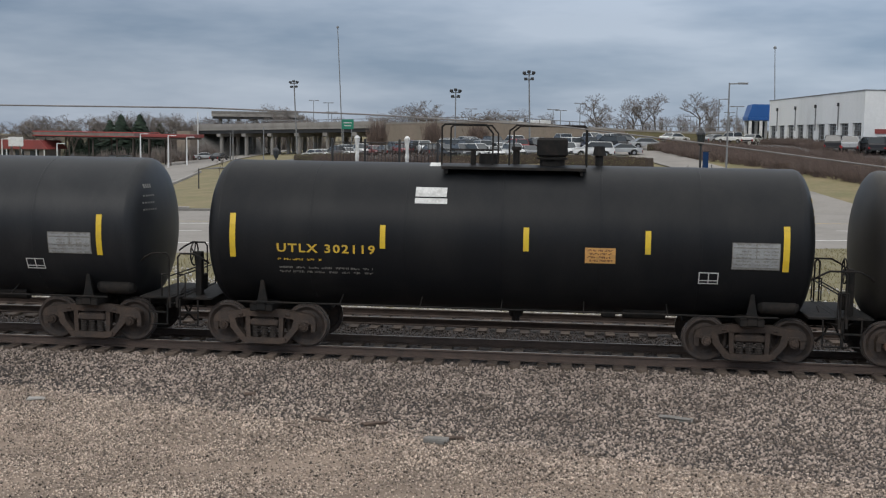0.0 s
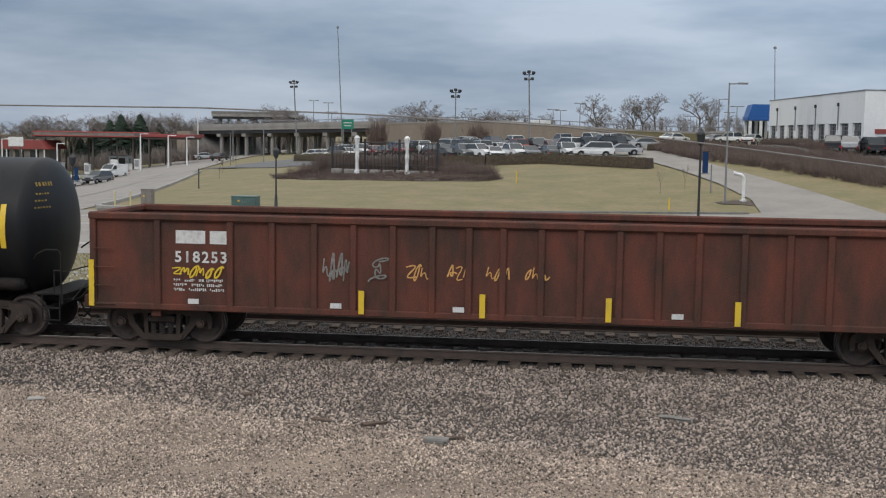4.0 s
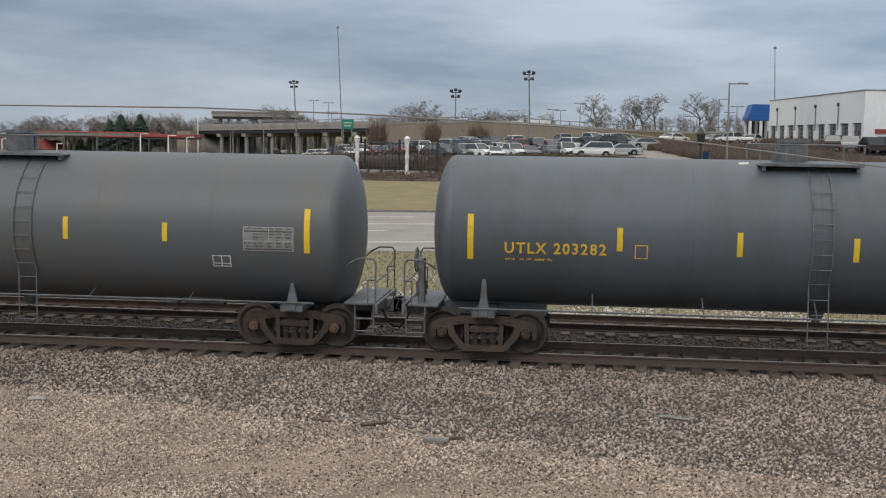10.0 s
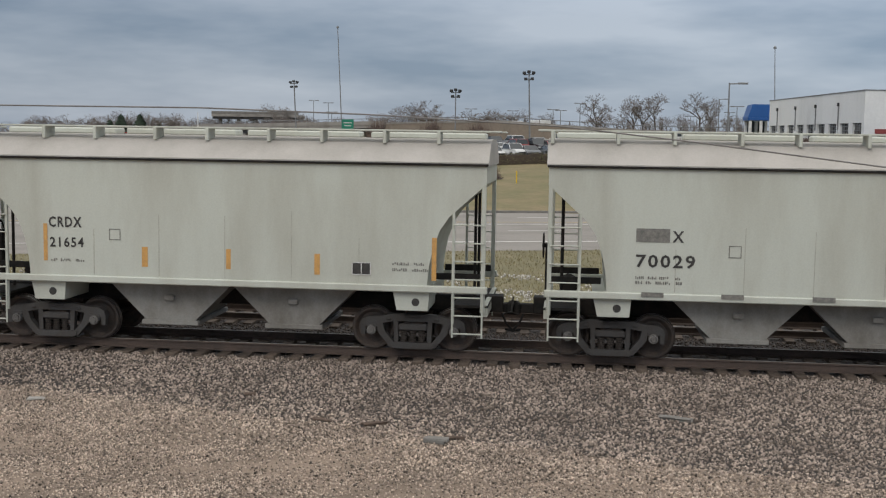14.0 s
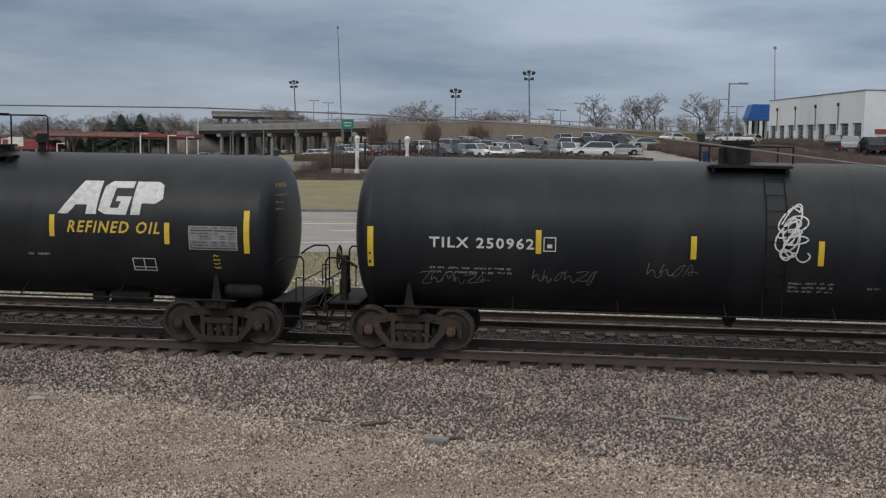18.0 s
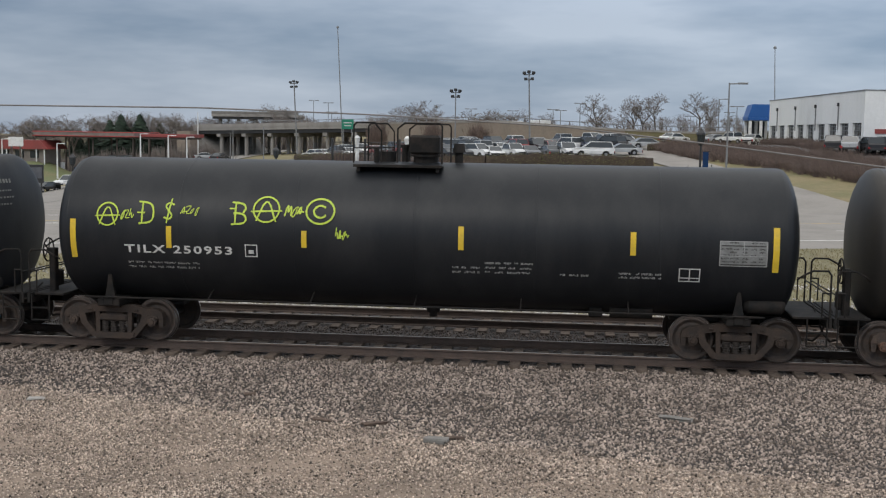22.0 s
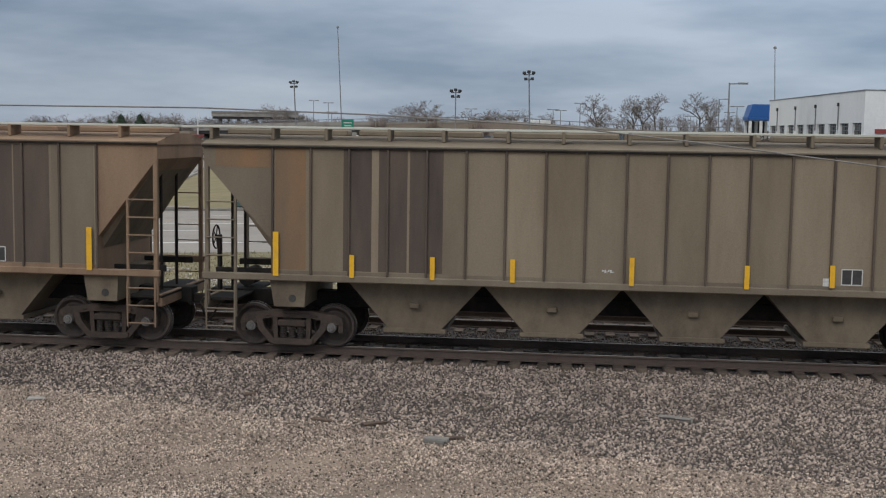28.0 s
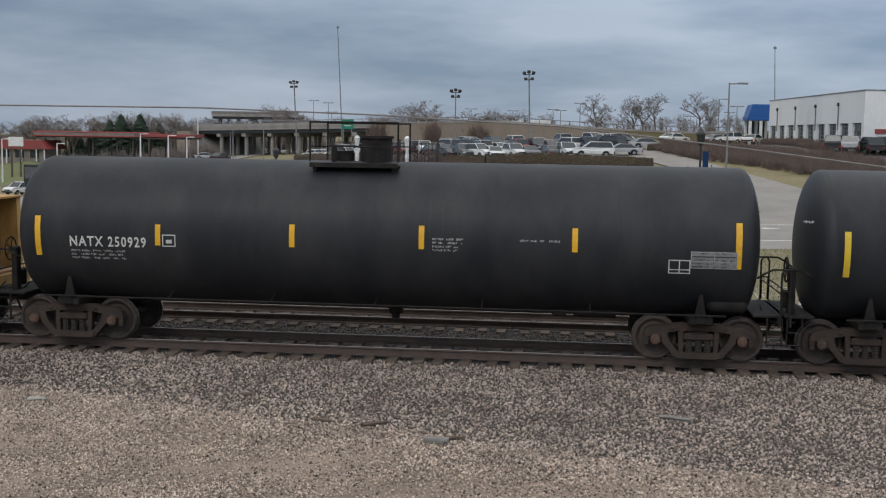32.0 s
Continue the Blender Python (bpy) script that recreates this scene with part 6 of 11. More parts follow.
hopper_car(229.73, 238.39, 5.60, 4.58, 1.45, 4.05, 4.55, HOPPER_PALE, BAY_GREY, BLACK_STEEL, 2, 0, "pale grey two-bay covered hopper with amber squares", texts=[
    ("CBFX", BK, -3.96, -3.22, 2.52, 2.74), ("316514", BK, -3.93, -2.82, 2.07, 2.29), ("bars", MARK_DIM, -3.9, -2.7, 1.66, 1.85), ("outline", MARK_DIM, -1.95, -1.7, 2.33, 2.58), ("bars", MARK_DIM, 2.4, 3.1, 2.0, 2.35), ("box", BK, 2.62, 3.0, 1.62, 1.90), ("panel", MARK_WHITE, 1.1, 1.4, 1.76, 1.88)],
    stripes=[(-4.4, 0.48, 1.64, 1.8, STRIPE_ORANGE), (-1.8, 0.4, 1.62, 1.72, STRIPE_ORANGE), (-0.2, 0.4, 1.62, 1.72, STRIPE_ORANGE), (1.25, 0.42, 1.62, 1.74, STRIPE_ORANGE), (4.2, 0.46, 1.6, 1.82, STRIPE_ORANGE)], seed=16)
hopper_car(362.95, 377.61, 8.78, 7.45, 1.52, 4.24, 4.62, HOPPER_BEIGE, BAY_DARK, BLACK_STEEL, 4, 0, "long beige covered hopper streaked with grain dust", curved=False, texts=[
    ("STLX", BK, -7.25, -6.47, 2.63, 2.90), ("9299", BK, -7.25, -6.52, 2.18, 2.45), ("bars", MARK_DIM, -7.25, -6.4, 1.78, 2.02), ("outline", BK, -5.52, -5.28, 2.35, 2.62), ("box", BK, 6.1, 6.5, 1.8, 2.1)],
    stripes=[(-7.48, 0.12, 1.75, 2.72, STRIPE_ORANGE), (-4.85, 0.1, 1.72, 2.15, STRIPE_ORANGE), (-2.4, 0.1, 1.7, 2.2, STRIPE_ORANGE), (0.1, 0.1, 1.7, 2.1, STRIPE_ORANGE), (2.6, 0.1, 1.7, 2.1, STRIPE_ORANGE), (5.0, 0.1, 1.7, 2.1, STRIPE_ORANGE), (7.3, 0.12, 1.7, 2.7, STRIPE_ORANGE)], seed=24)
hopper_car(381.76, 397.62, 9.25, 7.92, 1.58, 4.38, 4.58, HOPPER_RUSTY, BAY_TAUPE, BLACK_STEEL, 5, 19, "rust-stained brown ribbed covered hopper", curved=False,
    patches=[(5.13, 6.02, 1.75, 4.3, HOPPER_DARK), (6.05, 6.85, 1.75, 4.3, HOPPER_DARK), (4.4, 5.1, 1.75, 4.3, HOPPER_TAUPE), (6.9, 7.85, 1.75, 4.3, HOPPER_TAUPE)],
    texts=[("box", BK, 5.4, 5.84, 1.75, 2.08)], stripes=[(x, 0.11, 1.66, 2.1, STRIPE_ORANGE) for x in (0.4, 2.75, 5.15)] + [(7.75, 0.12, 1.62, 2.55, STRIPE_ORANGE), (-7.75, 0.12, 1.62, 2.5, STRIPE_ORANGE)], seed=25, board=HOPPER_WHITE)
hopper_car(401.76, 415.88, 8.85, 7.36, 1.58, 4.36, 4.58, HOPPER_TAUPE, BAY_TAUPE, BLACK_STEEL, 4, 18, "weathered taupe ribbed covered hopper with dark stains", curved=False,
    patches=[(-5.1, -4.5, 1.75, 4.3, HOPPER_DARK), (-4.45, -3.75, 1.75, 4.3, HOPPER_DARK), (-5.85, -5.25, 1.75, 4.3, HOPPER_DARK), (-7.3, -6.65, 1.75, 4.3, HOPPER_PATCH), (-8.6, -7.4, 3.9, 4.3, HOPPER_PATCH)],
    texts=[("box", BK, 4.3, 4.72, 1.75, 2.08), ("panel", MARK_WHITE, 3.95, 4.1, 1.72, 1.88), ("bars", MARK_WHITE, -0.45, -0.2, 1.85, 1.95)],
    stripes=[(-7.28, 0.12, 1.62, 2.55, STRIPE_ORANGE), (-5.65, 0.1, 1.62, 2.1, STRIPE_ORANGE), (-3.95, 0.1, 1.62, 2.1, STRIPE_ORANGE), (-2.28, 0.1, 1.62, 2.1, STRIPE_ORANGE), (0.15, 0.1, 1.62, 2.2, STRIPE_ORANGE), (2.45, 0.1, 1.62, 2.1, STRIPE_ORANGE), (4.12, 0.1, 1.7, 2.15, STRIPE_ORANGE), (7.3, 0.12, 1.62, 2.6, STRIPE_ORANGE)], seed=26, board=HOPPER_WHITE)
hopper_car(420.27, 433.76, 8.25, 7.2, 1.56, 4.16, 4.58, HOPPER_WHITE, BAY_DARK, BLACK_STEEL, 3, 0, "off-white three-bay covered hopper with yellowed sill", curved=False, texts=[
    ("STLX", BK, -6.95, -6.17, 2.63, 2.89), ("6541", BK, -6.95, -6.3, 2.18, 2.43), ("bars", MARK_DIM, -6.97, -6.1, 1.86, 2.1), ("outline", BK, -5.15, -4.93, 2.38, 2.64), ("box", BK, 4.98, 5.42, 1.72, 2.02), ("bars", MARK_DIM, 6.0, 6.75, 2.0, 2.32), ("panel", MARK_WHITE, -0.28, -0.08, 1.76, 1.88), ("outline", BK, -6.85, -6.55, 1.7, 1.84)],
    stripes=[(x, 1.9, 1.54, 1.59, SILL_OCHRE) for x in (-6.0, -3.2, -0.5, 1.1, 3.2, 5.9)], seed=27)


# ---------------------------------------------------------------- gondolas
RIM_BROWN = surface("worn_brown_rim", (0.068, 0.054, 0.046), (0.10, 0.066, 0.046), rough=0.85, spec=0.2, scale=2, amount=0.5, fine=0.2, bump=0.15)
SMEAR = surface("pale_rubbed_smear", (0.062, 0.055, 0.049), (0.035, 0.031, 0.028), rough=0.8, spec=0.2, scale=5, streak=0.7, amount=0.6, fine=0.2, bump=0.0)


def gondola(lead, trail, x0, x1, z0, z1, mat_, label, posts, seed, rim, proud=0.1):
    base, half = (lead + trail) / 2, (trail - lead) / 2
    car = thing("gondola", label, "gondola", base, TRACK_Y, 0, group="freight train")
    w = 1.5
    for y in (-1, 1):
        part("side_sheet", Geo().box((x0 + x1) / 2, y * (w - 0.02), (z0 + z1) / 2, x1 - x0, 0.04, z1 - z0, 0.005), mat_, car)
        part("top_chord", Geo().box((x0 + x1) / 2, y * (w + 0.0), z1 + 0.0, x1 - x0 + 0.04, 0.18, 0.16, 0.03), rim, car)
        part("bottom_chord", Geo().box((x0 + x1) / 2, y * (w + 0.0), z0 + 0.06, x1 - x0 + 0.02, 0.12, 0.14, 0.02), mat_, car)
        for x in posts:
            part("side_post", Geo().box(x, y * (w + proud / 2 - 0.005), (z0 + z1) / 2, 0.14, proud, z1 - z0 - 0.1, proud / 4), mat_, car)
    part("floor_pan", Geo().box((x0 + x1) / 2, 0, z0 + 0.12, x1 - x0, 2 * w - 0.05, 0.06), RUST, car)
    part("centre_sill", Geo().prism([(x0, 1.0), (x1, 1.0), (x1, 0.75), (half - 1.6, 0.72), (half - 2.6, 0.62), (-half + 2.6, 0.62), (-half + 1.6, 0.72), (x0, 0.75)], -0.25, 0.25), mat_, car)
    for s, xe in ((-1, x0), (1, x1)):
        part("end_sheet", Geo().box(xe - s * 0.03, 0, (z0 + z1) / 2, 0.06, 2 * w, z1 - z0, 0.01), RIM_BROWN, car)
        part("end_chord", Geo().box(xe - s * 0.03, 0, z1, 0.16, 2 * w, 0.14, 0.03), rim, car)
        for z in (z0 + 0.5, z0 + 1.0, z0 + 1.5):
            part("end_rib", Geo().box(xe + s * 0.03, 0, z, 0.1, 2 * w - 0.2, 0.12, 0.03), RIM_BROWN, car)
        for z in (z0 + 0.1, z0 + 0.5, z0 + 0.9, z0 + 1.3):
            part("grab_iron", Geo().tube([(xe - s * 0.1, -w - 0.1, z), (xe - s * 0.55, -w - 0.1, z)], 0.014, 5), mat_, car)
        part("end_beam", Geo().box(xe + s * 0.12, 0, 0.9, 0.26, 2.6, 0.28, 0.02), mat_, car)
        coupler(car, s * (abs(xe) + 0.55), s)
        part("bolster_beam", Geo().box(s * half, 0, 0.86, 0.45, 2.6, 0.2, 0.02), mat_, car)
        part("push_pocket", Geo().box(s * half, -1.4, 0.74, 0.22, 0.1, 0.22, 0.02), mat_, car)
    brake_wheel(car, x0 - 0.2, -0.6, 2.2, -1, BLACK_STEEL)
    truck(car, -half, SIDE_FRAME, "steel", base)
    truck(car, half, SIDE_FRAME, "steel", base)
    moving.append((car, base))
    return car, (lambda z: -w - 0.0)


def small_bars(car, mat_, x0, x1, z0, z1, skin, seed, name="small_print"):
    rng = random.Random(seed)
    g = Geo()
    rows = max(1, int((z1 - z0) / 0.1))
    for r in range(rows):
        print_row(g, x0, x1, z1 - (r + 0.5) * (z1 - z0) / rows, 0.06, skin, 0.01, rng)
    return part(name, g, mat_, car)


car, skin = gondola(49.76, 65.50, -9.30, 9.30, 0.80, 2.80, GON_RED, "oxide-red gondola with spray-paint tags on its ribbed side", [-9.23, -7.8, -6.2, -5.29, -4.38, -3.54, -2.7, -1.87, -1.1, -0.39, 0.4, 1.2, 2.0, 2.8, 3.6, 4.5, 5.4, 6.2, 7.8, 9.23], 5, GON_RED, 0.07)
rng = random.Random(5)
on_red = lambda z: skin(z)
write("518253", MARK_WHITE, car, -7.42, -6.28, 1.83, 2.08, on_red)
part("emblem_bars", decal(decal(Geo(), -7.40, -6.75, 2.24, 2.52, skin), -6.65, -6.2, 2.24, 2.52, skin), MARK_WHITE, car, "worn white emblem in plain shapes")
part("spray_tag", scrawl(rng, -7.5, -6.4, 1.52, 1.80, skin, 5, 0.05, 3), STRIPE_YELLOW, car, "yellow spray-paint scrawl")
small_bars(car, MARK_WHITE, -7.45, -6.3, 1.2, 1.5, skin, 51)
part("spray_tag", scrawl(rng, -4.2, -3.6, 1.45, 2.15, skin, 3, 0.045, 3), MARK_DIM, car, "pale lilac spray-paint scrawl")
part("spray_tag", scrawl(rng, -3.2, -2.8, 1.5, 2.1, skin, 2, 0.04, 2), MARK_DIM, car, "pale lilac spray-paint scrawl")
for x in (-2.2, -1.3, -0.5, 0.3):
    part("spray_tag", scrawl(rng, x - 0.25, x + 0.25, 1.6, 1.95, skin, 2, 0.035, 3), MARK_ORANGE, car, "faint orange spray-paint scrawl")
for x, z0, z1 in ((-9.25, 0.85, 1.85), (-3.35, 0.85, 1.35), (-0.8, 0.85, 1.35), (1.8, 0.85, 1.35), (4.4, 0.85, 1.35), (9.22, 0.85, 1.8)):
    part("reflective_stripe", decal(Geo(), x - 0.06, x + 0.06, z0, z1, skin, 0.1), STRIPE_YELLOW, car)
for x in (-7.0, -3.9, -1.3, 3.2):
    part("white_panel", decal(Geo(), x - 0.12, x + 0.12, 0.95, 1.06, skin, 0.065), MARK_WHITE, car)

car, skin = gondola(69.66, 85.86, -9.85, 9.80, 0.72, 2.74, GON_DARK, "dark brown gondola with white spray-paint tags", [-9.78, -8.19, -6.7, -5.29, -3.93, -2.53, -1.6, -0.75, 0.17, 1.11, 2.04, 2.99, 3.94, 4.91, 5.75, 6.59, 7.81, 9.73], 6, RIM_BROWN, 0.03)
rng = random.Random(9)
write("SCRF", MARK_WHITE, car, -7.78, -7.02, 2.16, 2.41, skin)
write("406", MARK_WHITE, car, -7.76, -7.22, 1.73, 1.98, skin)
small_bars(car, MARK_WHITE, -7.74, -6.8, 1.28, 1.55, skin, 61)
small_bars(car, MARK_DIM, -8.75, -8.2, 2.35, 2.55, skin, 62)
p = part("placard", decal(Geo(), -6.42, -5.92, 1.50, 1.86, skin, 0.06), MARK_CORAL, car, "orange-red placard with yellow centre")
part("placard_face", decal(Geo(), -6.36, -5.98, 1.55, 1.80, skin, 0.066), MARK_LIME, p)
p = part("plate_frame", decal(Geo(), -4.66, -4.02, 1.64, 2.10, skin, 0.06), MARK_WHITE, car, "white riveted panel with dark middle")
part("plate_face", decal(Geo(), -4.56, -4.12, 1.80, 1.96, skin, 0.066), MARK_DIM, p)
for x in (-8.63, -5.2, -1.45, 1.24, 5.02, 8.72):
    part("reflective_stripe", decal(Geo(), x - 0.23 - 0.12 * (abs(x) > 8), x + 0.23 + 0.12 * (abs(x) > 8), 0.93, 1.04, skin, 0.062), STRIPE_ORANGE, car)
zig = [[(0.02, 0.7), (0.09, 1.0), (0.16, 0.62), (0.25, 0.9), (0.22, 0.62)], [(0.0, 0.25), (0.1, 0.5), (0.2, 0.58), (0.27, 0.45), (0.2, 0.1)], [(0.27, 0.42), (0.33, 0.8), (0.41, 0.4), (0.28, 0.42)], [(0.43, 0.3), (0.5, 0.85), (0.55, 0.55), (0.63, 0.86), (0.55, 0.25)], [(0.63, 0.3), (0.68, 0.78)], [(0.68, 0.75), (0.72, 0.5), (0.8, 0.8)], [(0.75, 0.2), (0.84, 0.8), (0.88, 0.3), (0.83, 0.75)], [(0.88, 0.7), (1.0, 0.66), (0.9, 0.5), (0.98, 0.42), (0.88, 0.36), (0.96, 0.2), (0.9, 0.02)]]
part("spray_tag", strokes(3.76, 6.22, 0.80, 1.96, zig, 0.045, skin, 0), MARK_WHITE, car, "white angular spray-paint scrawl")
for poly in ([(0.02, 0.42), (0.03, 0.75), (0.2, 0.9), (0.47, 1.0), (0.38, 0.8), (0.2, 0.72), (0.16, 0.55), (0.3, 0.6), (0.5, 0.62), (0.52, 0.45), (0.35, 0.3), (0.2, 0.28), (0.08, 0.2)],
             [(0.5, 0.25), (0.52, 0.6), (0.62, 0.8), (0.8, 0.92), (0.74, 0.66), (0.86, 0.72), (0.98, 0.8), (1.0, 0.55), (0.95, 0.22), (0.88, 0.2), (0.86, 0.5), (0.8, 0.3), (0.74, 0.2), (0.7, 0.48), (0.62, 0.3), (0.56, 0.22)],
             [(0.22, 0.22), (0.5, 0.2), (0.36, 0.0)]):
    part("spray_tag", fill([(6.70 + 1.32 * u, 0.98 + 1.15 * v) for u, v in poly], skin), MARK_WHITE, car, "broad white spray-paint block tag")
part("spray_tag", scrawl(rng, 8.3, 9.0, 1.2, 1.8, skin, 3, 0.035, 2), MARK_DIM, car, "faint spray-paint scrawl")
for x0, x1, n in ((-6.2, -4.8, 9), (-0.9, 2.9, 20), (-3.4, -2.0, 5)):
    for k in range(n):
        x, z = x0 + (x1 - x0) * (k + rng.random()) / n, rng.uniform(0.95, 1.3)
        line = [(x, z), (x + rng.uniform(-0.1, 0.05), z + 0.2), (x + rng.uniform(-0.05, 0.12), z + rng.uniform(0.3, 0.6))]
        part("rubbed_smear", stroke(Geo(), line, rng.uniform(0.03, 0.1), skin, 0.006), SMEAR, car, "pale worn smear of old paint")
part("chalk_cross", strokes(0.18, 0.56, 1.70, 2.10, [[(0.0, 0.0), (1.0, 1.0)], [(0.0, 0.75), (1.0, 0.2)]], 0.035, lambda z: skin(z) - 0.03), MARK_DIM, car)
p = part("stencil_panel", decal(Geo(), 7.25, 7.62, 1.32, 1.62, skin, 0.064), MARK_BLACK, car)
part("panel_frame", decal(decal(decal(Geo(), 7.25, 7.62, 1.32, 1.345, skin, 0.07), 7.25, 7.62, 1.595, 1.62, skin, 0.07), 7.42, 7.445, 1.32, 1.62, skin, 0.07), MARK_WHITE, p)
small_bars(car, MARK_WHITE, 8.6, 9.1, 2.28, 2.48, skin, 63)
# low load of rusty scrap that shows above the rim
g = Geo()
for k in range(40):
    g.box(rng.uniform(-9.2, 9.2), rng.uniform(-1.1, 1.2), rng.uniform(2.2, 2.62), rng.uniform(0.6, 2.4), rng.uniform(0.2, 0.6), rng.uniform(0.05, 0.25), 0.02)
part("scrap_load", g, RUST, car, "rusty scrap lying inside")


# ---------------------------------------------------------------- boxcar
PATCH_YELLOW = surface("fresh_yellow_patch", (0.62, 0.38, 0.07), (0.55, 0.33, 0.07), rough=0.55, scale=2, amount=0.4, fine=0.05, bump=0.0)


def boxcar(lead, trail):
    base, half = (lead + trail) / 2, (trail - lead) / 2
    car = thing("boxcar", "weathered yellow boxcar with black double doors", "boxcar", base, TRACK_Y, 0, group="freight train")
    x0, x1, z0, z1, w = -8.82, 8.88, 0.98, 5.12, 1.55
    skin = lambda z: -w
    d0, d1 = -2.76, 2.28
    for a, b in ((x0, d0), (d1, x1)):
        for y in (-1, 1):
            part("side_sheet", Geo().box((a + b) / 2, y * (w - 0.03), (z0 + z1) / 2, b - a, 0.06, z1 - z0, 0.008), BOX_YELLOW, car)
    posts = [-8.78, -8.12, -7.34, -6.52, -5.74, -4.99, -4.27, -3.6, -2.86, 2.42, 3.2, 4.02, 4.86, 5.71, 6.54, 7.39, 8.17, 8.82]
    for x in posts:
        for y in (-1, 1):
            part("side_post", Geo().box(x, y * (w + 0.02), (z0 + z1) / 2, 0.085, 0.05, z1 - z0 - 0.05, 0.012), BOX_YELLOW, car)
    for z in (1.78, 3.10, 4.42):
        for a, b in ((x0, d0), (d1, x1)):
            part("belt_rail", Geo().box((a + b) / 2, -w - 0.012, z, b - a, 0.035, 0.06, 0.01), BOX_YELLOW, car)
    part("side_sill", Geo().prism([(x0, 1.0), (x1, 1.0), (x1, 0.80), (half + 1.0, 0.80), (half + 0.9, 0.92), (half - 1.2, 0.92), (half - 1.3, 0.80), (-half + 1.3, 0.80), (-half + 1.2, 0.92), (-half - 0.9, 0.92), (-half - 1.0, 0.80), (x0, 0.80)], -w - 0.02, -w + 0.1), BOX_YELLOW, car)
    part("far_side_sill", Geo().box(0, w - 0.04, 0.9, x1 - x0, 0.12, 0.2), BOX_YELLOW, car)
    part("top_chord", Geo().box(0, -w - 0.02, z1 - 0.02, x1 - x0 + 0.06, 0.12, 0.14, 0.03), BOX_YELLOW, car)
    part("far_top_chord", Geo().box(0, w + 0.02, z1 - 0.02, x1 - x0 + 0.06, 0.12, 0.14, 0.03), BOX_YELLOW, car)
    part("roof", Geo().prism([(-w, z1), (0, z1 + 0.12), (w, z1), (w, z1 - 0.08), (-w, z1 - 0.08)], x0, x1, "x"), BOX_YELLOW, car)
    for k in range(16):
        x = x0 + 0.5 + k * 1.12
        part("roof_rib", Geo().prism([(-w, z1 + 0.03), (0, z1 + 0.15), (w, z1 + 0.03), (w, z1 - 0.02), (-w, z1 - 0.02)], x, x + 0.1, "x"), BOX_YELLOW, car)
    part("floor_pan", Geo().box(0, 0, 1.02, x1 - x0, 2 * w - 0.1, 0.08), BLACK_STEEL, car)
    part("centre_sill", Geo().box(0, 0, 0.86, x1 - x0, 0.5, 0.3), BLACK_STEEL, car)
    part("far_doors", Geo().box((d0 + d1) / 2, w - 0.04, 3.0, d1 - d0, 0.06, 3.9), BOX_DOOR, car)
    for a, b in ((d0, (d0 + d1) / 2 - 0.01), ((d0 + d1) / 2 + 0.01, d1)):
        door = part("plug_door", Geo().box((a + b) / 2, -w - 0.04, 3.0, b - a, 0.1, 3.98, 0.02), BOX_DOOR, car, "black plug door with white stencils")
        for z in (1.28, 2.48, 2.96, 3.75):
            part("door_beam", Geo().box((a + b) / 2, -w - 0.1, z, b - a - 0.06, 0.04, 0.07, 0.012), BOX_DOOR, door)
        for x in (a + 0.55, b - 0.55):
            part("lock_rod", Geo().tube([(x, -w - 0.11, 1.1), (x, -w - 0.11, 2.44)], 0.016, 6), BOX_DOOR, door)
            part("rod_handle", Geo().box(x, -w - 0.12, 1.75, 0.06, 0.04, 0.4, 0.01), BOX_DOOR, door)
        for k in range(1, 4):
            part("door_rib", Geo().box(a + (b - a) * k / 4, -w - 0.095, 4.35, 0.05, 0.02, 1.1, 0.008), BOX_DOOR, door)
        part("door_roller", Geo().box((a + b) / 2 - 0.8, -w - 0.08, 0.95, 0.3, 0.16, 0.14, 0.03).box((a + b) / 2 + 0.8, -w - 0.08, 0.95, 0.3, 0.16, 0.14, 0.03), BLACK_STEEL, door)
        part("placard_board", Geo().box((a + b) / 2 - 0.1, -w - 0.115, 1.95, 0.18, 0.02, 0.2), MARK_WHITE, door)
        part("orange_square", Geo().box((a + b) / 2 - 0.42, -w - 0.115, 1.85, 0.15, 0.02, 0.15), MARK_CORAL, door)
    on_door = lambda z: -w - 0.092
    for x, rows in ((-1.45, ("CLOSE THIS DOOR", "BEFORE CLOSING", "MAIN DOOR")), (1.0, ("CLOSE AND LOCK", "BOTH DOORS BEFORE", "MOVING CAR"))):
        for r, t in enumerate(rows):
            hw = 0.034 * len(t)
            write(t, MARK_WHITE, car, x - hw, x + hw, 4.63 - 0.13 * r, 4.72 - 0.13 * r, on_door, "door_stencil")
    for x, rows in ((-1.45, ("CIERRE ESTA PUERTA", "ANTES DE CERRAR", "LA PUERTA PRINCIPAL")), (1.0, ("CIERRE Y PONGA", "EL SEGURO EN AMBAS", "PUERTAS ANTES DE", "MOVER EL CARRO"))):
        for r, t in enumerate(rows):
            hw = 0.032 * len(t)
            write(t, MARK_WHITE, car, x - hw, x + hw, 4.15 - 0.13 * r, 4.24 - 0.13 * r, on_door, "door_stencil")
    for i, (a, b, c, d) in enumerate(((-0.1, 0.2, 3.05, 3.3), (1.3, 1.9, 2.62, 2.85), (-2.4, -2.0, 1.95, 2.15), (-1.6, -1.2, 2.1, 2.35), (0.9, 1.3, 2.1, 2.35), (1.6, 2.1, 1.9, 2.2), (-2.4, -2.2, 1.4, 1.7), (1.75, 2.0, 1.3, 1.6))):
        small_bars(car, MARK_WHITE, a, b, c, d, on_door, 80 + i, "door_stencil")
    part("reflective_stripe", Geo().box(0.1, -w - 0.1, 1.72, 0.12, 0.02, 0.5), STRIPE_YELLOW, car)
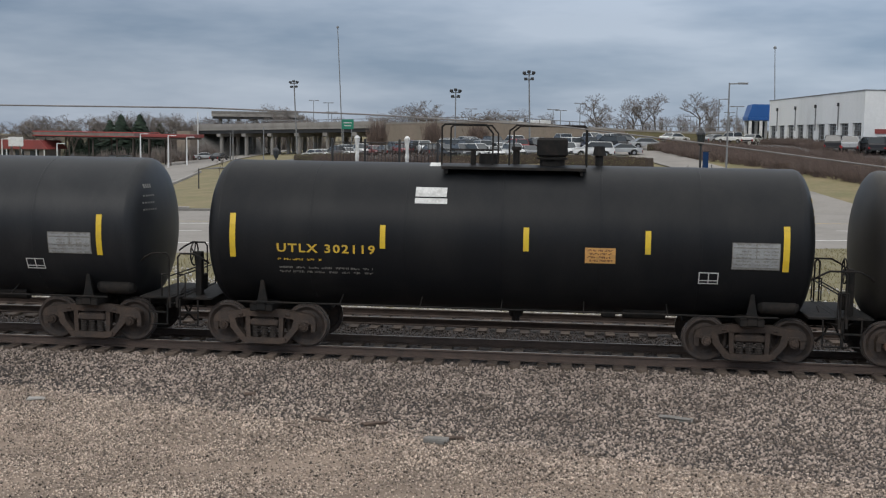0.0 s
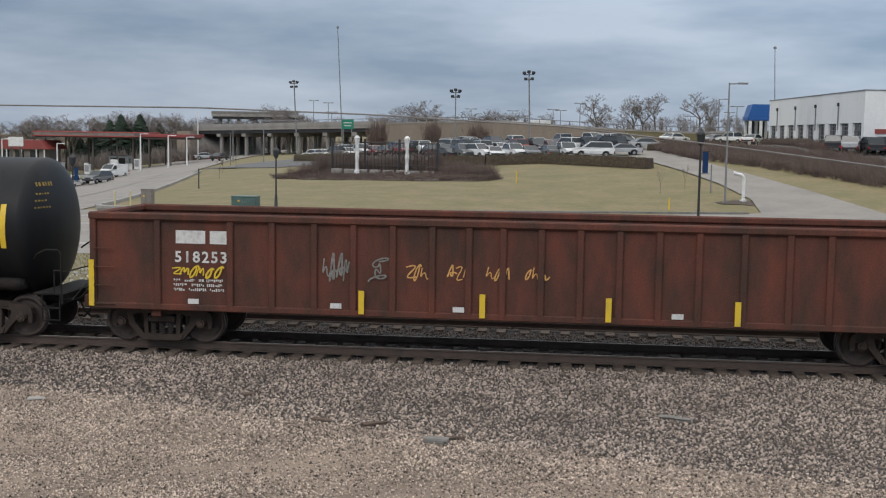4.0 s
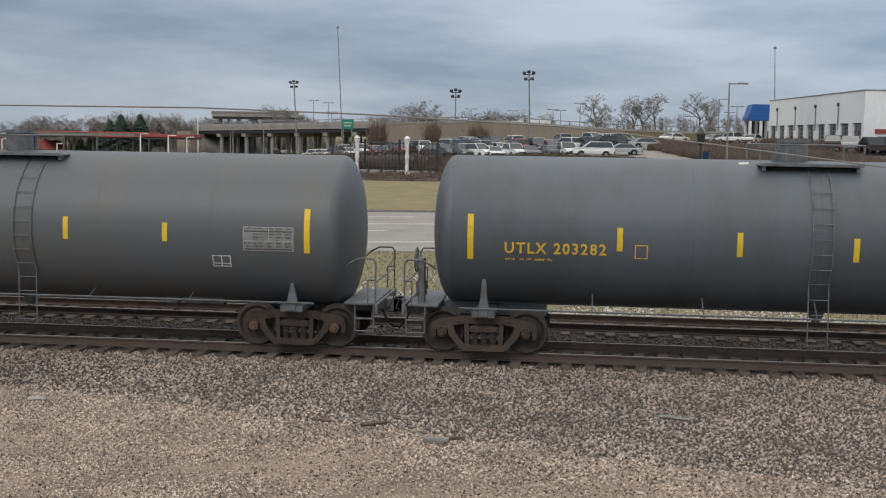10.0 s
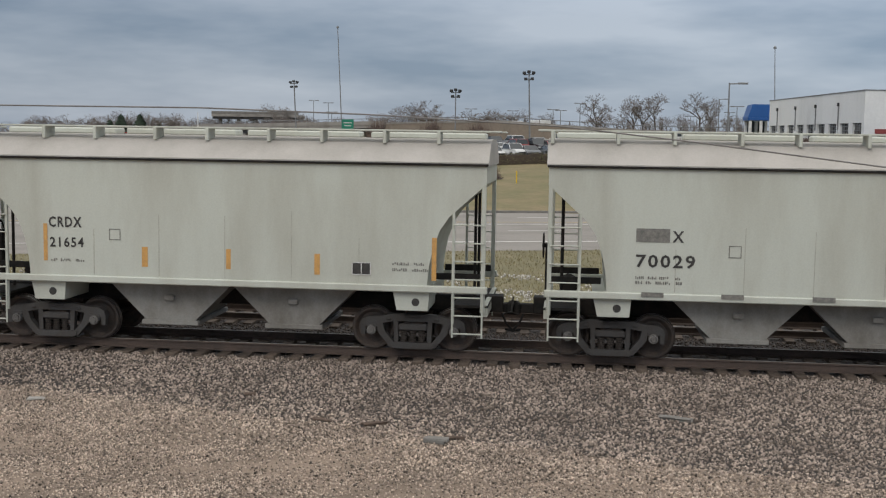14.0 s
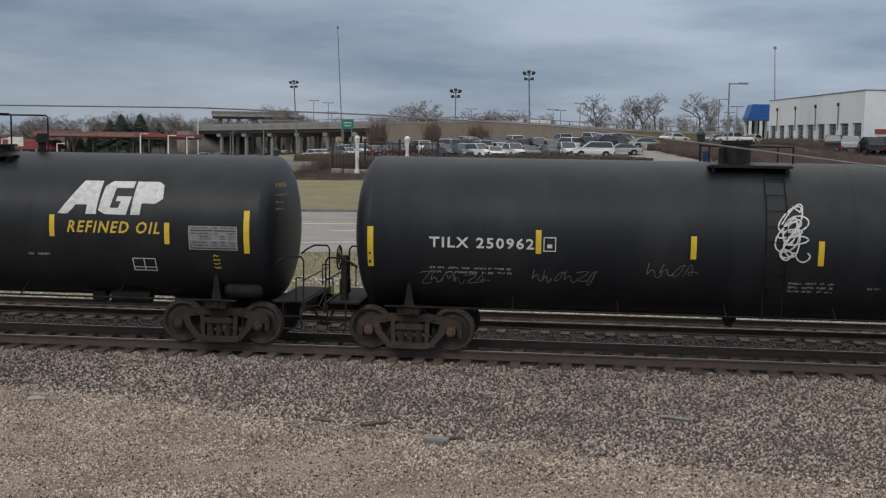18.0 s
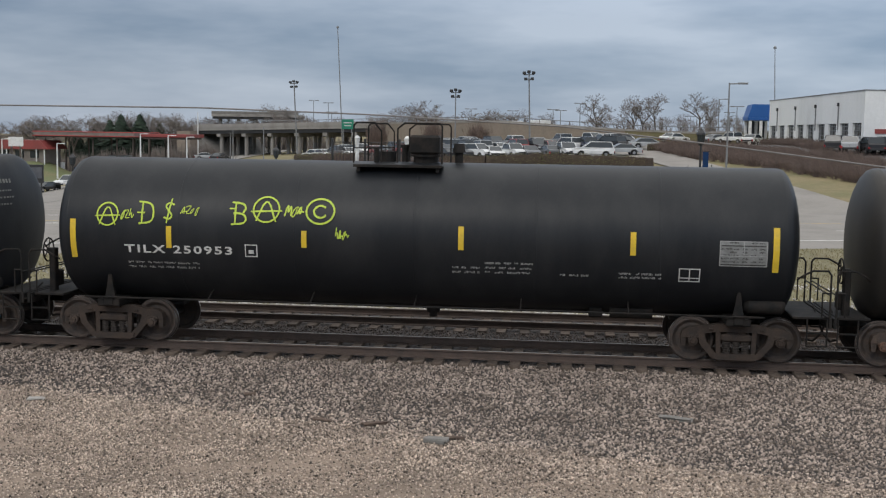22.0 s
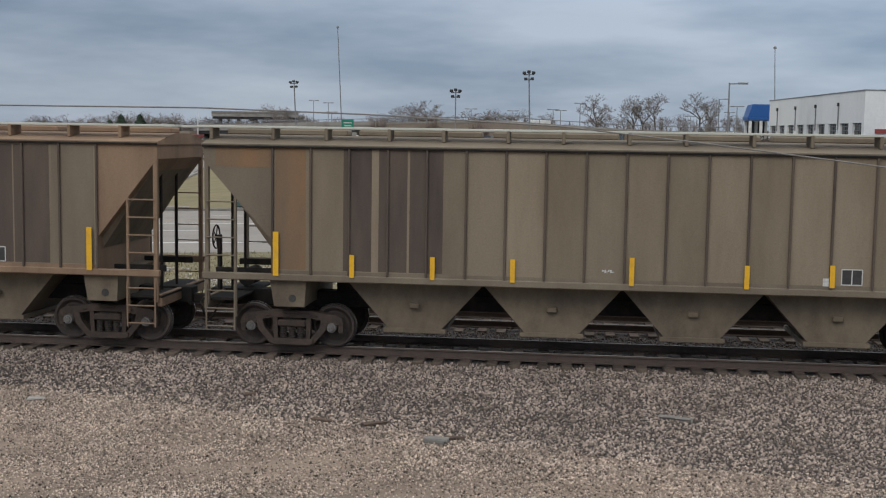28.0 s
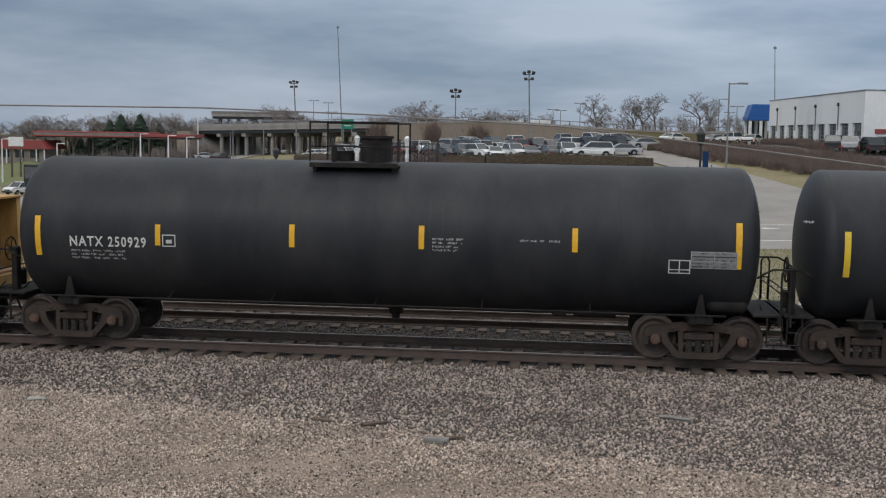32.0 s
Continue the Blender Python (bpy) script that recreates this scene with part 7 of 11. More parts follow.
    part("white_panel", Geo().box(-0.62, -w - 0.1, 2.68, 0.16, 0.02, 0.1).box(0.55, -w - 0.1, 2.7, 0.34, 0.02, 0.1).box(-0.65, -w - 0.1, 1.42, 0.24, 0.02, 0.2), MARK_WHITE, car)
    on = lambda z: -w - 0.002
    for t, a, b, c, d in (("next", -7.90, -7.42, 3.90, 4.08), ("load", -7.90, -7.44, 3.68, 3.86), ("any", -5.54, -5.14, 3.84, 4.01), ("road", -5.54, -5.05, 3.62, 3.80)):
        write(t, MARK_BROWN, car, a, b, c, d, on, slant=0.15)
    for t, a, b, c, d in (("TB", -7.90, -7.42, 2.64, 2.90), ("OX", -7.12, -6.62, 2.62, 2.90), ("66", -7.90, -7.42, 2.13, 2.38), ("49", -7.12, -6.64, 2.12, 2.38), ("85", -6.27, -5.8, 2.11, 2.38)):
        write(t, MARK_BROWN, car, a, b, c, d, on, slant=0.12)
    # crossed-arrows emblem in plain shapes
    arms = ((MARK_CORAL, [(0.0, 0.80), (0.20, 0.67), (0.40, 0.55), (0.40, 0.49), (0.20, 0.38), (0.0, 0.25)], "coral chevron of a crossed emblem"),
            (MARK_CORAL, [(1.0, 0.81), (0.80, 0.67), (0.64, 0.55), (0.64, 0.48), (0.80, 0.38), (1.0, 0.25)], "coral chevron of a crossed emblem"),
            (MARK_BLUE, [(0.08, 0.95), (0.36, 0.74), (0.47, 0.63), (0.51, 0.52), (0.47, 0.41), (0.36, 0.29), (0.08, 0.06)], "blue bow of a crossed emblem"),
            (MARK_BLUE, [(0.60, 0.74), (0.93, 0.96)], "blue arm of a crossed emblem"), (MARK_BLUE, [(0.60, 0.30), (0.93, 0.06)], "blue arm of a crossed emblem"))
    for m, line, lab in arms:
        part("emblem", strokes(-6.98, -5.86, 3.26, 4.34, [line], 0.105, lambda z: -w - (0.045 if m is MARK_BLUE else 0.036)), m, car, lab)
    part("stencil_box", decal(decal(decal(decal(Geo(), -6.2, -5.95, 2.55, 2.57, on), -6.2, -5.95, 2.78, 2.80, on), -6.2, -6.18, 2.55, 2.80, on), -5.97, -5.95, 2.55, 2.80, on), MARK_BROWN, car)
    for a, b, c, d in ((-6.18, -5.85, 1.1, 1.62), (-7.98, -7.62, 1.32, 1.75)):
        part("touched_up_patch", decal(Geo(), a, b, c, d, on, 0.004), PATCH_YELLOW, car, "brighter yellow paint patch")
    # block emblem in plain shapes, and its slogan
    em = Geo()
    for shape in ([(4.85, 4.28), (6.0, 4.28), (6.0, 4.40), (4.85, 4.40)], [(5.0, 3.70), (5.15, 3.70), (5.15, 4.28), (5.0, 4.28)], [(5.52, 3.70), (5.67, 3.70), (5.67, 4.28), (5.52, 4.28)],
                  [(5.78, 3.70), (5.95, 3.70), (6.22, 4.02), (5.95, 4.26), (5.80, 4.26), (6.05, 4.02)], [(6.02, 3.70), (6.17, 3.70), (6.42, 4.03), (6.17, 4.40), (6.04, 4.40), (6.26, 4.03)], [(6.30, 3.70), (6.55, 3.70), (6.55, 3.82), (6.44, 3.94)], [(6.30, 4.40), (6.55, 4.40), (6.55, 4.24), (6.44, 4.12)]):
        em.add([(px, -w - 0.05, pz) for px, pz in shape], [tuple(range(len(shape)))])
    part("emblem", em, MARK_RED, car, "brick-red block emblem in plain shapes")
    write("RAILCAR POOLING EXPERTS", MARK_BROWN, car, 3.46, 7.93, 3.36, 3.64, lambda z: -w - 0.04)
    rg = random.Random(77)
    hand = ([(0.05, 0.32), (0.18, 0.95), (0.45, 0.98), (0.42, 0.68), (0.12, 0.55), (0.42, 0.30)], [(0.0, 0.88), (0.2, 1.0), (0.3, 0.85)], ring(0.63, 0.98, 0.06, 0.07, 8), [(0.44, 0.40), (0.54, 0.56), (0.46, 0.62), (0.42, 0.36), (0.58, 0.32)],
            [(0.58, 0.30), (0.68, 0.66), (0.76, 0.28), (0.6, 0.44)], [(0.74, 0.64), (0.98, 0.62), (0.78, 0.30), (1.04, 0.27)], [(0.12, 0.12), (0.55, 0.16), (1.0, 0.0), (0.84, -0.02)], [(0.2, 0.02), (0.6, 0.06)])
    for i, x in enumerate((-5.27, -4.43, -3.66, -2.90)):
        part("spray_tag", strokes(x - 0.29, x + 0.27, 1.10, 1.74, [[(u + 0.02 * math.sin(7 * v + i), v) for u, v in ln] for ln in hand], 0.032, on, 1), MARK_BLACK if i % 2 == 0 else MARK_WHITE, car, "spray-paint signature on the yellow side")
    # six outlined letters with brushed shading, in black
    glyphs = (
        (ring(0.5, 0.45, 0.42, 0.5), ring(0.5, 0.42, 0.18, 0.24), [(0.75, 0.75), (1.0, 0.95), (0.8, 1.1)], [(0.0, 1.35), (0.35, 1.15), (0.5, 1.05)]),
        ([(0.1, 1.05), (0.2, 0.85), (0.15, 0.1), (0.5, 0.0), (0.9, 0.25), (0.85, 0.7), (0.55, 0.9), (0.2, 0.85)], [(0.4, 0.25), (0.42, 0.62), (0.62, 0.5), (0.55, 0.28), (0.4, 0.25)], [(0.75, 0.12), (1.0, 0.02), (1.1, 0.14)]),
        ([(0.05, 0.95), (0.1, 0.3), (0.45, 0.05), (0.8, 0.25), (0.9, 0.9)], [(0.3, 0.9), (0.35, 0.45), (0.55, 0.4), (0.62, 0.85)], [(0.1, 1.4), (0.35, 1.3), (0.6, 1.35)], [(0.0, 0.08), (0.3, -0.05), (0.8, 0.0)]),
        ([(0.0, 1.1), (0.15, 0.7), (0.05, 0.1), (0.4, -0.1), (0.8, -0.05)], [(0.2, 0.85), (0.85, 1.0)], [(0.18, 0.5), (0.9, 0.6)], [(0.3, 1.5), (0.6, 1.25), (0.8, 1.1)], [(0.6, 0.15), (0.95, 0.25)]),
        ([(0.1, 0.0), (0.25, 0.45), (0.2, 0.95), (0.7, 1.0), (0.8, 0.65), (0.3, 0.5)], [(0.45, 0.5), (0.7, 0.2), (1.05, 0.05)], [(0.5, 0.75), (0.6, 0.85)], [(0.3, 1.3), (0.6, 1.4), (0.85, 1.5)]),
        ([(0.05, 0.6), (0.2, 0.95), (0.55, 0.9), (0.6, 0.65), (0.15, 0.3), (0.3, 0.05), (0.8, 0.2), (1.05, 0.5)], [(0.5, 0.35), (0.95, 0.0)], [(0.3, 0.75), (0.4, 0.7)], [(0.7, 0.45), (1.0, 0.3), (1.15, 0.1)]))
    for i, x in enumerate((2.8, 3.7, 4.5, 5.4, 6.3, 7.15)):
        part("spray_tag", strokes(x - 0.34, x + 0.33, 1.06, 1.78, glyphs[i], 0.06, on), TAG_BLACK, car, "black brushed spray-paint letter")
    for x, z in ((2.75, 1.98), (3.75, 2.05), (4.55, 1.95), (5.35, 2.0), (6.2, 2.05)):
        part("spray_tag", strokes(x - 0.25, x + 0.3, z - 0.14, z + 0.16, [[(0.0, 0.9), (0.35, 0.35), (0.9, 0.2), (1.0, 0.4)], [(0.2, 0.1), (0.5, 0.0), (0.7, 0.15)]], 0.035, on), TAG_BLACK, car, "feathered black spray-paint flick")
    part("route_card_board", Geo().box(6.05, -w - 0.03, 4.82, 0.62, 0.03, 0.03).box(6.05, -w - 0.03, 4.64, 0.62, 0.03, 0.03).box(5.74, -w - 0.04, 4.73, 0.05, 0.05, 0.24, 0.01), BOX_YELLOW, car)
    part("end_panel", Geo().box(x1 + 0.07, 0, 4.80, 0.1, 2 * w - 0.1, 0.56, 0.02), POLE_WHITE, car, "white top panel of the car's end")
    part("spray_tag", scrawl(rg, -8.65, -8.0, 3.9, 4.5, on, 3, 0.045, 3), MARK_WHITE, car, "white spray-paint scrawl")
    part("spray_tag", scrawl(rg, -7.3, -6.7, 1.55, 1.85, on, 3, 0.03, 3), MARK_BLACK, car)
    small_bars(car, MARK_DIM, 5.9, 6.45, 2.3, 2.75, on, 91)
    small_bars(car, MARK_DIM, 6.8, 7.35, 2.3, 2.75, on, 92)
    for a, b, c, d, m in ((-8.0, -7.55, 1.17, 1.32, STRIPE_YELLOW), (7.45, 7.95, 1.12, 1.28, STRIPE_YELLOW), (-8.05, -7.65, 1.42, 1.74, PATCH_YELLOW), (7.9, 8.1, 1.4, 1.9, STRIPE_ORANGE)):
        part("painted_panel", decal(Geo(), a, b, c, d, on, 0.006), m, car, "yellow service panel")
        small_bars(car, MARK_BROWN, a + 0.05, b - 0.04, c + 0.02, d - 0.02, on, 95 + int(a))
    for s, xe in ((-1, x0), (1, x1)):
        part("end_sheet", Geo().box(xe - s * 0.03, 0, 3.05, 0.06, 2 * w, 4.1), BOX_YELLOW, car)
        for k in range(8):
            part("end_rib", Geo().box(xe + s * 0.05, 0, 1.35 + k * 0.48, 0.14, 2 * w - 0.25, 0.26, 0.06), BOX_YELLOW, car)
        part("end_beam", Geo().box(xe + s * 0.06, 0, 0.9, 0.2, 2 * w, 0.26, 0.02), BOX_YELLOW, car)
        coupler(car, s * (abs(xe) + 0.85), s, RUST)
        for z in (1.1, 1.5, 1.9, 2.3, 2.7):
            part("ladder_rung", Geo().tube([(xe - s * 0.12, -w - 0.07, z), (xe - s * 0.6, -w - 0.07, z)], 0.016, 5), BOX_YELLOW, car)
        part("corner_step", Geo().tube([(xe - s * 0.1, -w, 0.8), (xe - s * 0.1, -w, 0.45), (xe - s * 0.55, -w, 0.45), (xe - s * 0.55, -w, 0.8)], 0.018, 5), BOX_YELLOW, car)
        part("bolster_beam", Geo().box(s * half, 0, 0.86, 0.45, 2.6, 0.2, 0.02), BLACK_STEEL, car)
    brake_wheel(car, x0 - 0.22, -0.8, 2.0, -1, RUST)
    truck(car, -half, SIDE_FRAME, "steel", base)
    truck(car, half, SIDE_FRAME, "steel", base)
    moving.append((car, base))


boxcar(163.10, 176.51)


# ---------------------------------------------------------------- bulkhead flat car
POCKET_RUST = surface("dark_rusty_pocket", (0.06, 0.034, 0.024), (0.10, 0.055, 0.035), rough=0.85, spec=0.2, scale=4, amount=0.6, fine=0.2, bump=0.2)


def flat_car(lead, trail):
    base, half = (lead + trail) / 2, (trail - lead) / 2
    car = thing("bulkhead_flat_car", "worn yellow bulkhead flat car with loose timbers on deck", "flat car", base, TRACK_Y, 0, group="freight train")
    x0, x1, w = -7.92, 7.92, 1.52
    skin = lambda z: -w
    rng = random.Random(28)
    for y in (-1, 1):
        part("side_sill", Geo().prism([(x0, 1.24), (x1, 1.24), (x1, 0.84), (half - 1.2, 0.80), (-half + 1.2, 0.80), (x0, 0.84)], y * w - 0.05, y * w + 0.05), FLAT_YELLOW, car)
        part("sill_flange", Geo().box(0, y * (w + 0.02), 1.26, x1 - x0, 0.2, 0.05, 0.01), FLAT_YELLOW, car)
        for k, x in enumerate((-7.3, -6.4, -5.3, -4.2, -3.2, -2.1, -1.19, -0.16, 0.85, 1.85, 2.97, 4.04, 5.23, 6.4)):
            part("stake_pocket", Geo().box(x, y * (w + 0.085), 1.06, 0.17, 0.1, 0.36, 0.02), POCKET_RUST, car)
            if y < 0:
                part("rust_patch", decal(Geo(), x - 0.20, x + 0.17, 0.84, 1.02, skin, 0.053, 1), RUST if k % 3 else FLAT_YELLOW, car)
    part("centre_sill", Geo().prism([(x0, 0.95), (x1, 0.95), (x1, 0.75), (half - 1.5, 0.7), (half - 2.6, 0.5), (-half + 2.6, 0.5), (-half + 1.5, 0.7), (x0, 0.75)], -0.3, 0.3), RUST, car)
    n = 60
    for k in range(n):
        x = x0 + (k + 0.5) * (x1 - x0) / n
        part("deck_plank", Geo().box(x, 0, 1.27 + rng.uniform(-0.006, 0.006), (x1 - x0) / n - 0.015, 2 * w - 0.16, 0.06, 0.006), DECK_WOOD, car)
    for k in range(15):
        x = x0 + 1.1 + k * (x1 - x0 - 2.2) / 14 + rng.uniform(-0.2, 0.2)
        wide, tall, turn = rng.choice((0.10, 0.16, 0.3, 0.44)), rng.choice((0.06, 0.09, 0.13)), rng.uniform(-10, 6)
        ob = part("bearing_timber", Geo().box(0, 0, 0, wide, rng.uniform(2.6, 3.0), tall, 0.012), DUNNAGE, car)
        ob.matrix_basis = pose(x, rng.uniform(-0.1, 0.1), 1.303 + tall / 2, 0, 0, turn)
        if k % 3:
            ob = part("loose_board", Geo().box(0, 0, 0, rng.uniform(0.08, 0.2), rng.uniform(1.6, 2.9), 0.05, 0.006), DECK_WOOD if k % 2 else DUNNAGE, car)
            ob.matrix_basis = pose(x + wide / 2 + rng.uniform(0.14, 0.3), rng.uniform(-0.2, 0.2), 1.328, 0, 0, turn + rng.uniform(-4, 4))
    for k in range(5):
        ob = part("loose_board", Geo().box(0, 0, 0, 0.16, rng.uniform(1.0, 2.2), 0.04, 0.005), DUNNAGE, car)
        ob.matrix_basis = pose(x0 + 2.0 + k * 2.9 + rng.uniform(-0.4, 0.4), rng.uniform(-0.3, 0.5), 1.45, 0, rng.uniform(-2, 2), rng.uniform(-28, 28))
    for s in (-1, 1):
        xb = s * (x1 - 0.42)
        for y in (-1, 1):
            part("bulkhead_post", Geo().prism([(xb - s * 0.30, 1.28), (xb + s * 0.30, 1.28), (xb + s * 0.26, 2.98), (xb - s * 0.26, 2.98)], y * 1.40 - 0.1, y * 1.40 + 0.1), FLAT_YELLOW, car)
            for z in (1.55, 1.9, 2.25, 2.6):
                part("grab_iron", Geo().tube([(xb - 0.2, y * 1.53, z), (xb + 0.2, y * 1.53, z)], 0.016, 5), FLAT_YELLOW, car)
        for k in range(7):
            part("bulkhead_plank", Geo().box(xb - s * 0.2, 0, 1.42 + k * 0.235, 0.08, 2.6, 0.22, 0.01), DECK_WOOD, car)
        for e in (-0.27, 0.27):
            part("post_flange", Geo().box(xb + e, -1.52, 2.12, 0.05, 0.06, 1.7, 0.01), RUST if e * s > 0 else FLAT_YELLOW, car)
        part("bulkhead_cap", Geo().box(xb, 0, 3.0, 0.6, 3.0, 0.06, 0.01), FLAT_YELLOW, car)
        part("end_beam", Geo().box(s * x1, 0, 1.02, 0.12, 2 * w, 0.42, 0.02), FLAT_YELLOW, car)
        coupler(car, s * (x1 + 0.75), s, RUST)
        part("bolster_beam", Geo().box(s * half, 0, 0.86, 0.45, 2.6, 0.2, 0.02), RUST, car)
        part("corner_step", Geo().tube([(s * (x1 - 0.1), -w, 0.85), (s * (x1 - 0.1), -w, 0.45), (s * (x1 - 0.6), -w, 0.45), (s * (x1 - 0.6), -w, 0.85)], 0.018, 5), FLAT_YELLOW, car)
    write("BVRY", MARK_BLACK, car, -4.02, -3.33, 0.90, 1.12, lambda z: -w - 0.05)
    write("63007", MARK_BLACK, car, -3.07, -2.22, 0.90, 1.12, lambda z: -w - 0.05)
    for x in (-4.7, -1.7, 3.5, 6.9):
        part("reflective_stripe", decal(Geo(), x - 0.22, x + 0.22, 1.1, 1.2, skin, 0.056), STRIPE_YELLOW, car)
    p = part("stencil_panel", decal(Geo(), 4.62, 5.05, 0.98, 1.2, skin, 0.056), MARK_BLACK, car)
    part("panel_frame", decal(decal(decal(decal(Geo(), 4.62, 5.05, 0.98, 1.0, skin, 0.06), 4.62, 5.05, 1.18, 1.2, skin, 0.06), 4.62, 4.64, 0.98, 1.2, skin, 0.06), 4.82, 4.84, 0.98, 1.2, skin, 0.06), MARK_WHITE, p)
    part("spray_tag", scrawl(random.Random(3), -6.6, -5.5, 0.9, 1.18, lambda z: -w - 0.045, 7, 0.02, 2), MARK_RED, car, "thin red spray-paint scrawl")
    part("rust_patch", decal(decal(decal(Geo(), 0.9, 1.2, 0.86, 1.16, skin, 0.054), 6.3, 7.3, 0.9, 0.98, skin, 0.054), -1.0, -0.7, 0.9, 1.15, skin, 0.054), RUST, car)
    brake_wheel(car, x0 - 0.3, -0.7, 2.3, -1, RUST)
    part("brake_staff", Geo().tube([(x0 - 0.2, -0.7, 0.95), (x0 - 0.2, -0.7, 2.34)], 0.03, 6).box(x0 - 0.1, -0.7, 1.2, 0.26, 0.2, 0.2, 0.02), RUST, car)
    truck(car, -half, SIDE_FRAME, "steel", base)
    truck(car, half, SIDE_FRAME, "steel", base)
    moving.append((car, base))


flat_car(437.92, 450.74)

# ---------------------------------------------------------------- spray paint and stains on the tanks
rng = random.Random(18)
for k, x, n, z0, z1 in ((4, 0.95, 7, 1.9, 3.75), (4, -1.2, 3, 2.4, 3.9), (29, 1.6, 4, 2.0, 3.6), (23, 1.9, 5, 1.6, 3.6), (20, -2.6, 4, 1.8, 3.7)):
    for i in range(n):
        a = x + rng.uniform(-0.55, 0.55)
        hi = z1 - rng.uniform(0, 0.4)
        part("wash_streak", decal(Geo(), a, a + rng.uniform(0.012, 0.05), z0 + rng.uniform(0, 0.9), hi, skins[k], 0.004, 12), WASH_STREAK, built[k], "faint dried run down the shell")
for k, x0, x1, z0, z1, n, wd, lp, m, lab in (
        (18, -3.99, -2.66, 1.58, 1.97, 5, 0.022, 2, MARK_DIM, "grey spray-paint scrawl"), (18, -6.34, -4.92, 1.49, 1.83, 5, 0.022, 2, MARK_DIM, "grey spray-paint scrawl"), (18, -1.65, -0.67, 1.74, 2.17, 3, 0.02, 3, MARK_DIM, ""),
        (21, -6.35, -6.06, 2.72, 3.02, 2, 0.03, 2, MARK_LIME, ""), (21, -5.03, -4.61, 2.84, 3.06, 3, 0.02, 3, MARK_LIME, ""), (21, -1.66, -1.38, 2.4, 2.68, 3, 0.03, 3, MARK_LIME, ""), (21, -2.76, -2.37, 2.85, 3.12, 2, 0.035, 2, MARK_LIME, ""),
(17, -3.13, -1.65, 1.66, 2.12, 6, 0.028, 3, MARK_MAUVE, "faint mauve spray paint"), (17, -1.6, -0.96, 1.76, 1.9, 2, 0.02, 3, MARK_MAUVE, "")):
    part("spray_tag", scrawl(rng, x0, x1, z0, z1, skins[k], n, wd, lp), m, built[k], lab)
sk = skins[19]
outline = [[(0.0, 0.12), (0.045, 0.45), (0.12, 0.46), (0.05, 0.56), (0.08, 1.0), (0.22, 0.92), (0.16, 0.5), (0.14, 0.14)],
    [(0.14, 0.14), (0.19, 0.56), (0.235, 0.88), (0.275, 0.86), (0.25, 0.5), (0.2, 0.46), (0.2, 0.2)],
    [(0.26, 0.16), (0.25, 0.4), (0.33, 0.42), (0.36, 0.54), (0.28, 0.52), (0.3, 0.84), (0.41, 0.9), (0.43, 0.62), (0.36, 0.3), (0.33, 0.1)],
    [(0.44, 0.1), (0.42, 0.34), (0.49, 0.42), (0.43, 0.5), (0.46, 0.9), (0.57, 0.92), (0.55, 0.5), (0.5, 0.16), (0.54, 0.06)],
    [(0.57, 0.92), (0.64, 0.94), (0.61, 0.5), (0.68, 0.44), (0.6, 0.4), (0.61, 0.1), (0.7, 0.08), (0.72, 0.4)],
    [(0.64, 0.94), (0.75, 0.9), (0.71, 0.5), (0.62, 0.54)], [(0.72, 0.4), (0.76, 0.86), (0.82, 0.88), (0.8, 0.46), (0.74, 0.1), (0.8, 0.04), (0.85, 0.3), (0.8, 0.34)],
    [(0.82, 0.88), (0.92, 0.86), (0.9, 0.46), (0.83, 0.46)], [(0.92, 0.86), (0.97, 0.84), (0.94, 0.46), (0.86, 0.1), (0.96, 0.04), (1.0, 0.3), (0.93, 0.36)]]
part("spray_tag", strokes(-3.02, -0.98, 1.36, 2.06, outline, 0.02, sk, 1), MARK_SOFT, built[19], "row of tall outlined letters in thin white spray paint")
LETTERS = dict(P=[[(0.15, 0.0), (0.2, 1.0)], [(0.0, 0.9), (0.75, 1.0), (0.8, 0.6), (0.15, 0.45)]], U=[[(0.1, 1.0), (0.1, 0.2), (0.4, 0.0), (0.75, 0.15), (0.8, 0.95)]], K=[[(0.15, 1.0), (0.15, 0.0)], [(0.8, 0.95), (0.15, 0.45), (0.9, 0.05)]],
    E=[[(0.1, 0.5), (0.8, 0.55), (0.75, 0.95), (0.15, 0.9), (0.05, 0.3), (0.3, 0.0), (0.85, 0.1)]], R=[[(0.15, 0.0), (0.2, 1.0)], [(0.05, 0.9), (0.75, 0.95), (0.7, 0.6), (0.15, 0.5), (0.9, 0.0)]], Z=[[(0.05, 0.95), (0.85, 0.9), (0.1, 0.1), (0.9, 0.05)]],
    N=[[(0.1, 0.0), (0.1, 0.95), (0.75, 0.1), (0.8, 1.0)]], O=[ring(0.45, 0.45, 0.4, 0.42, 10)], I=[[(0.05, 0.95), (0.85, 1.0)], [(0.45, 0.95), (0.45, 0.02)]], S=[[(0.85, 0.85), (0.3, 1.0), (0.1, 0.7), (0.8, 0.4), (0.7, 0.05), (0.05, 0.1)]], B=[[(0.1, 0.0), (0.15, 1.0), (0.8, 0.8), (0.2, 0.5), (0.95, 0.3), (0.6, 0.0), (0.05, 0.05)]])
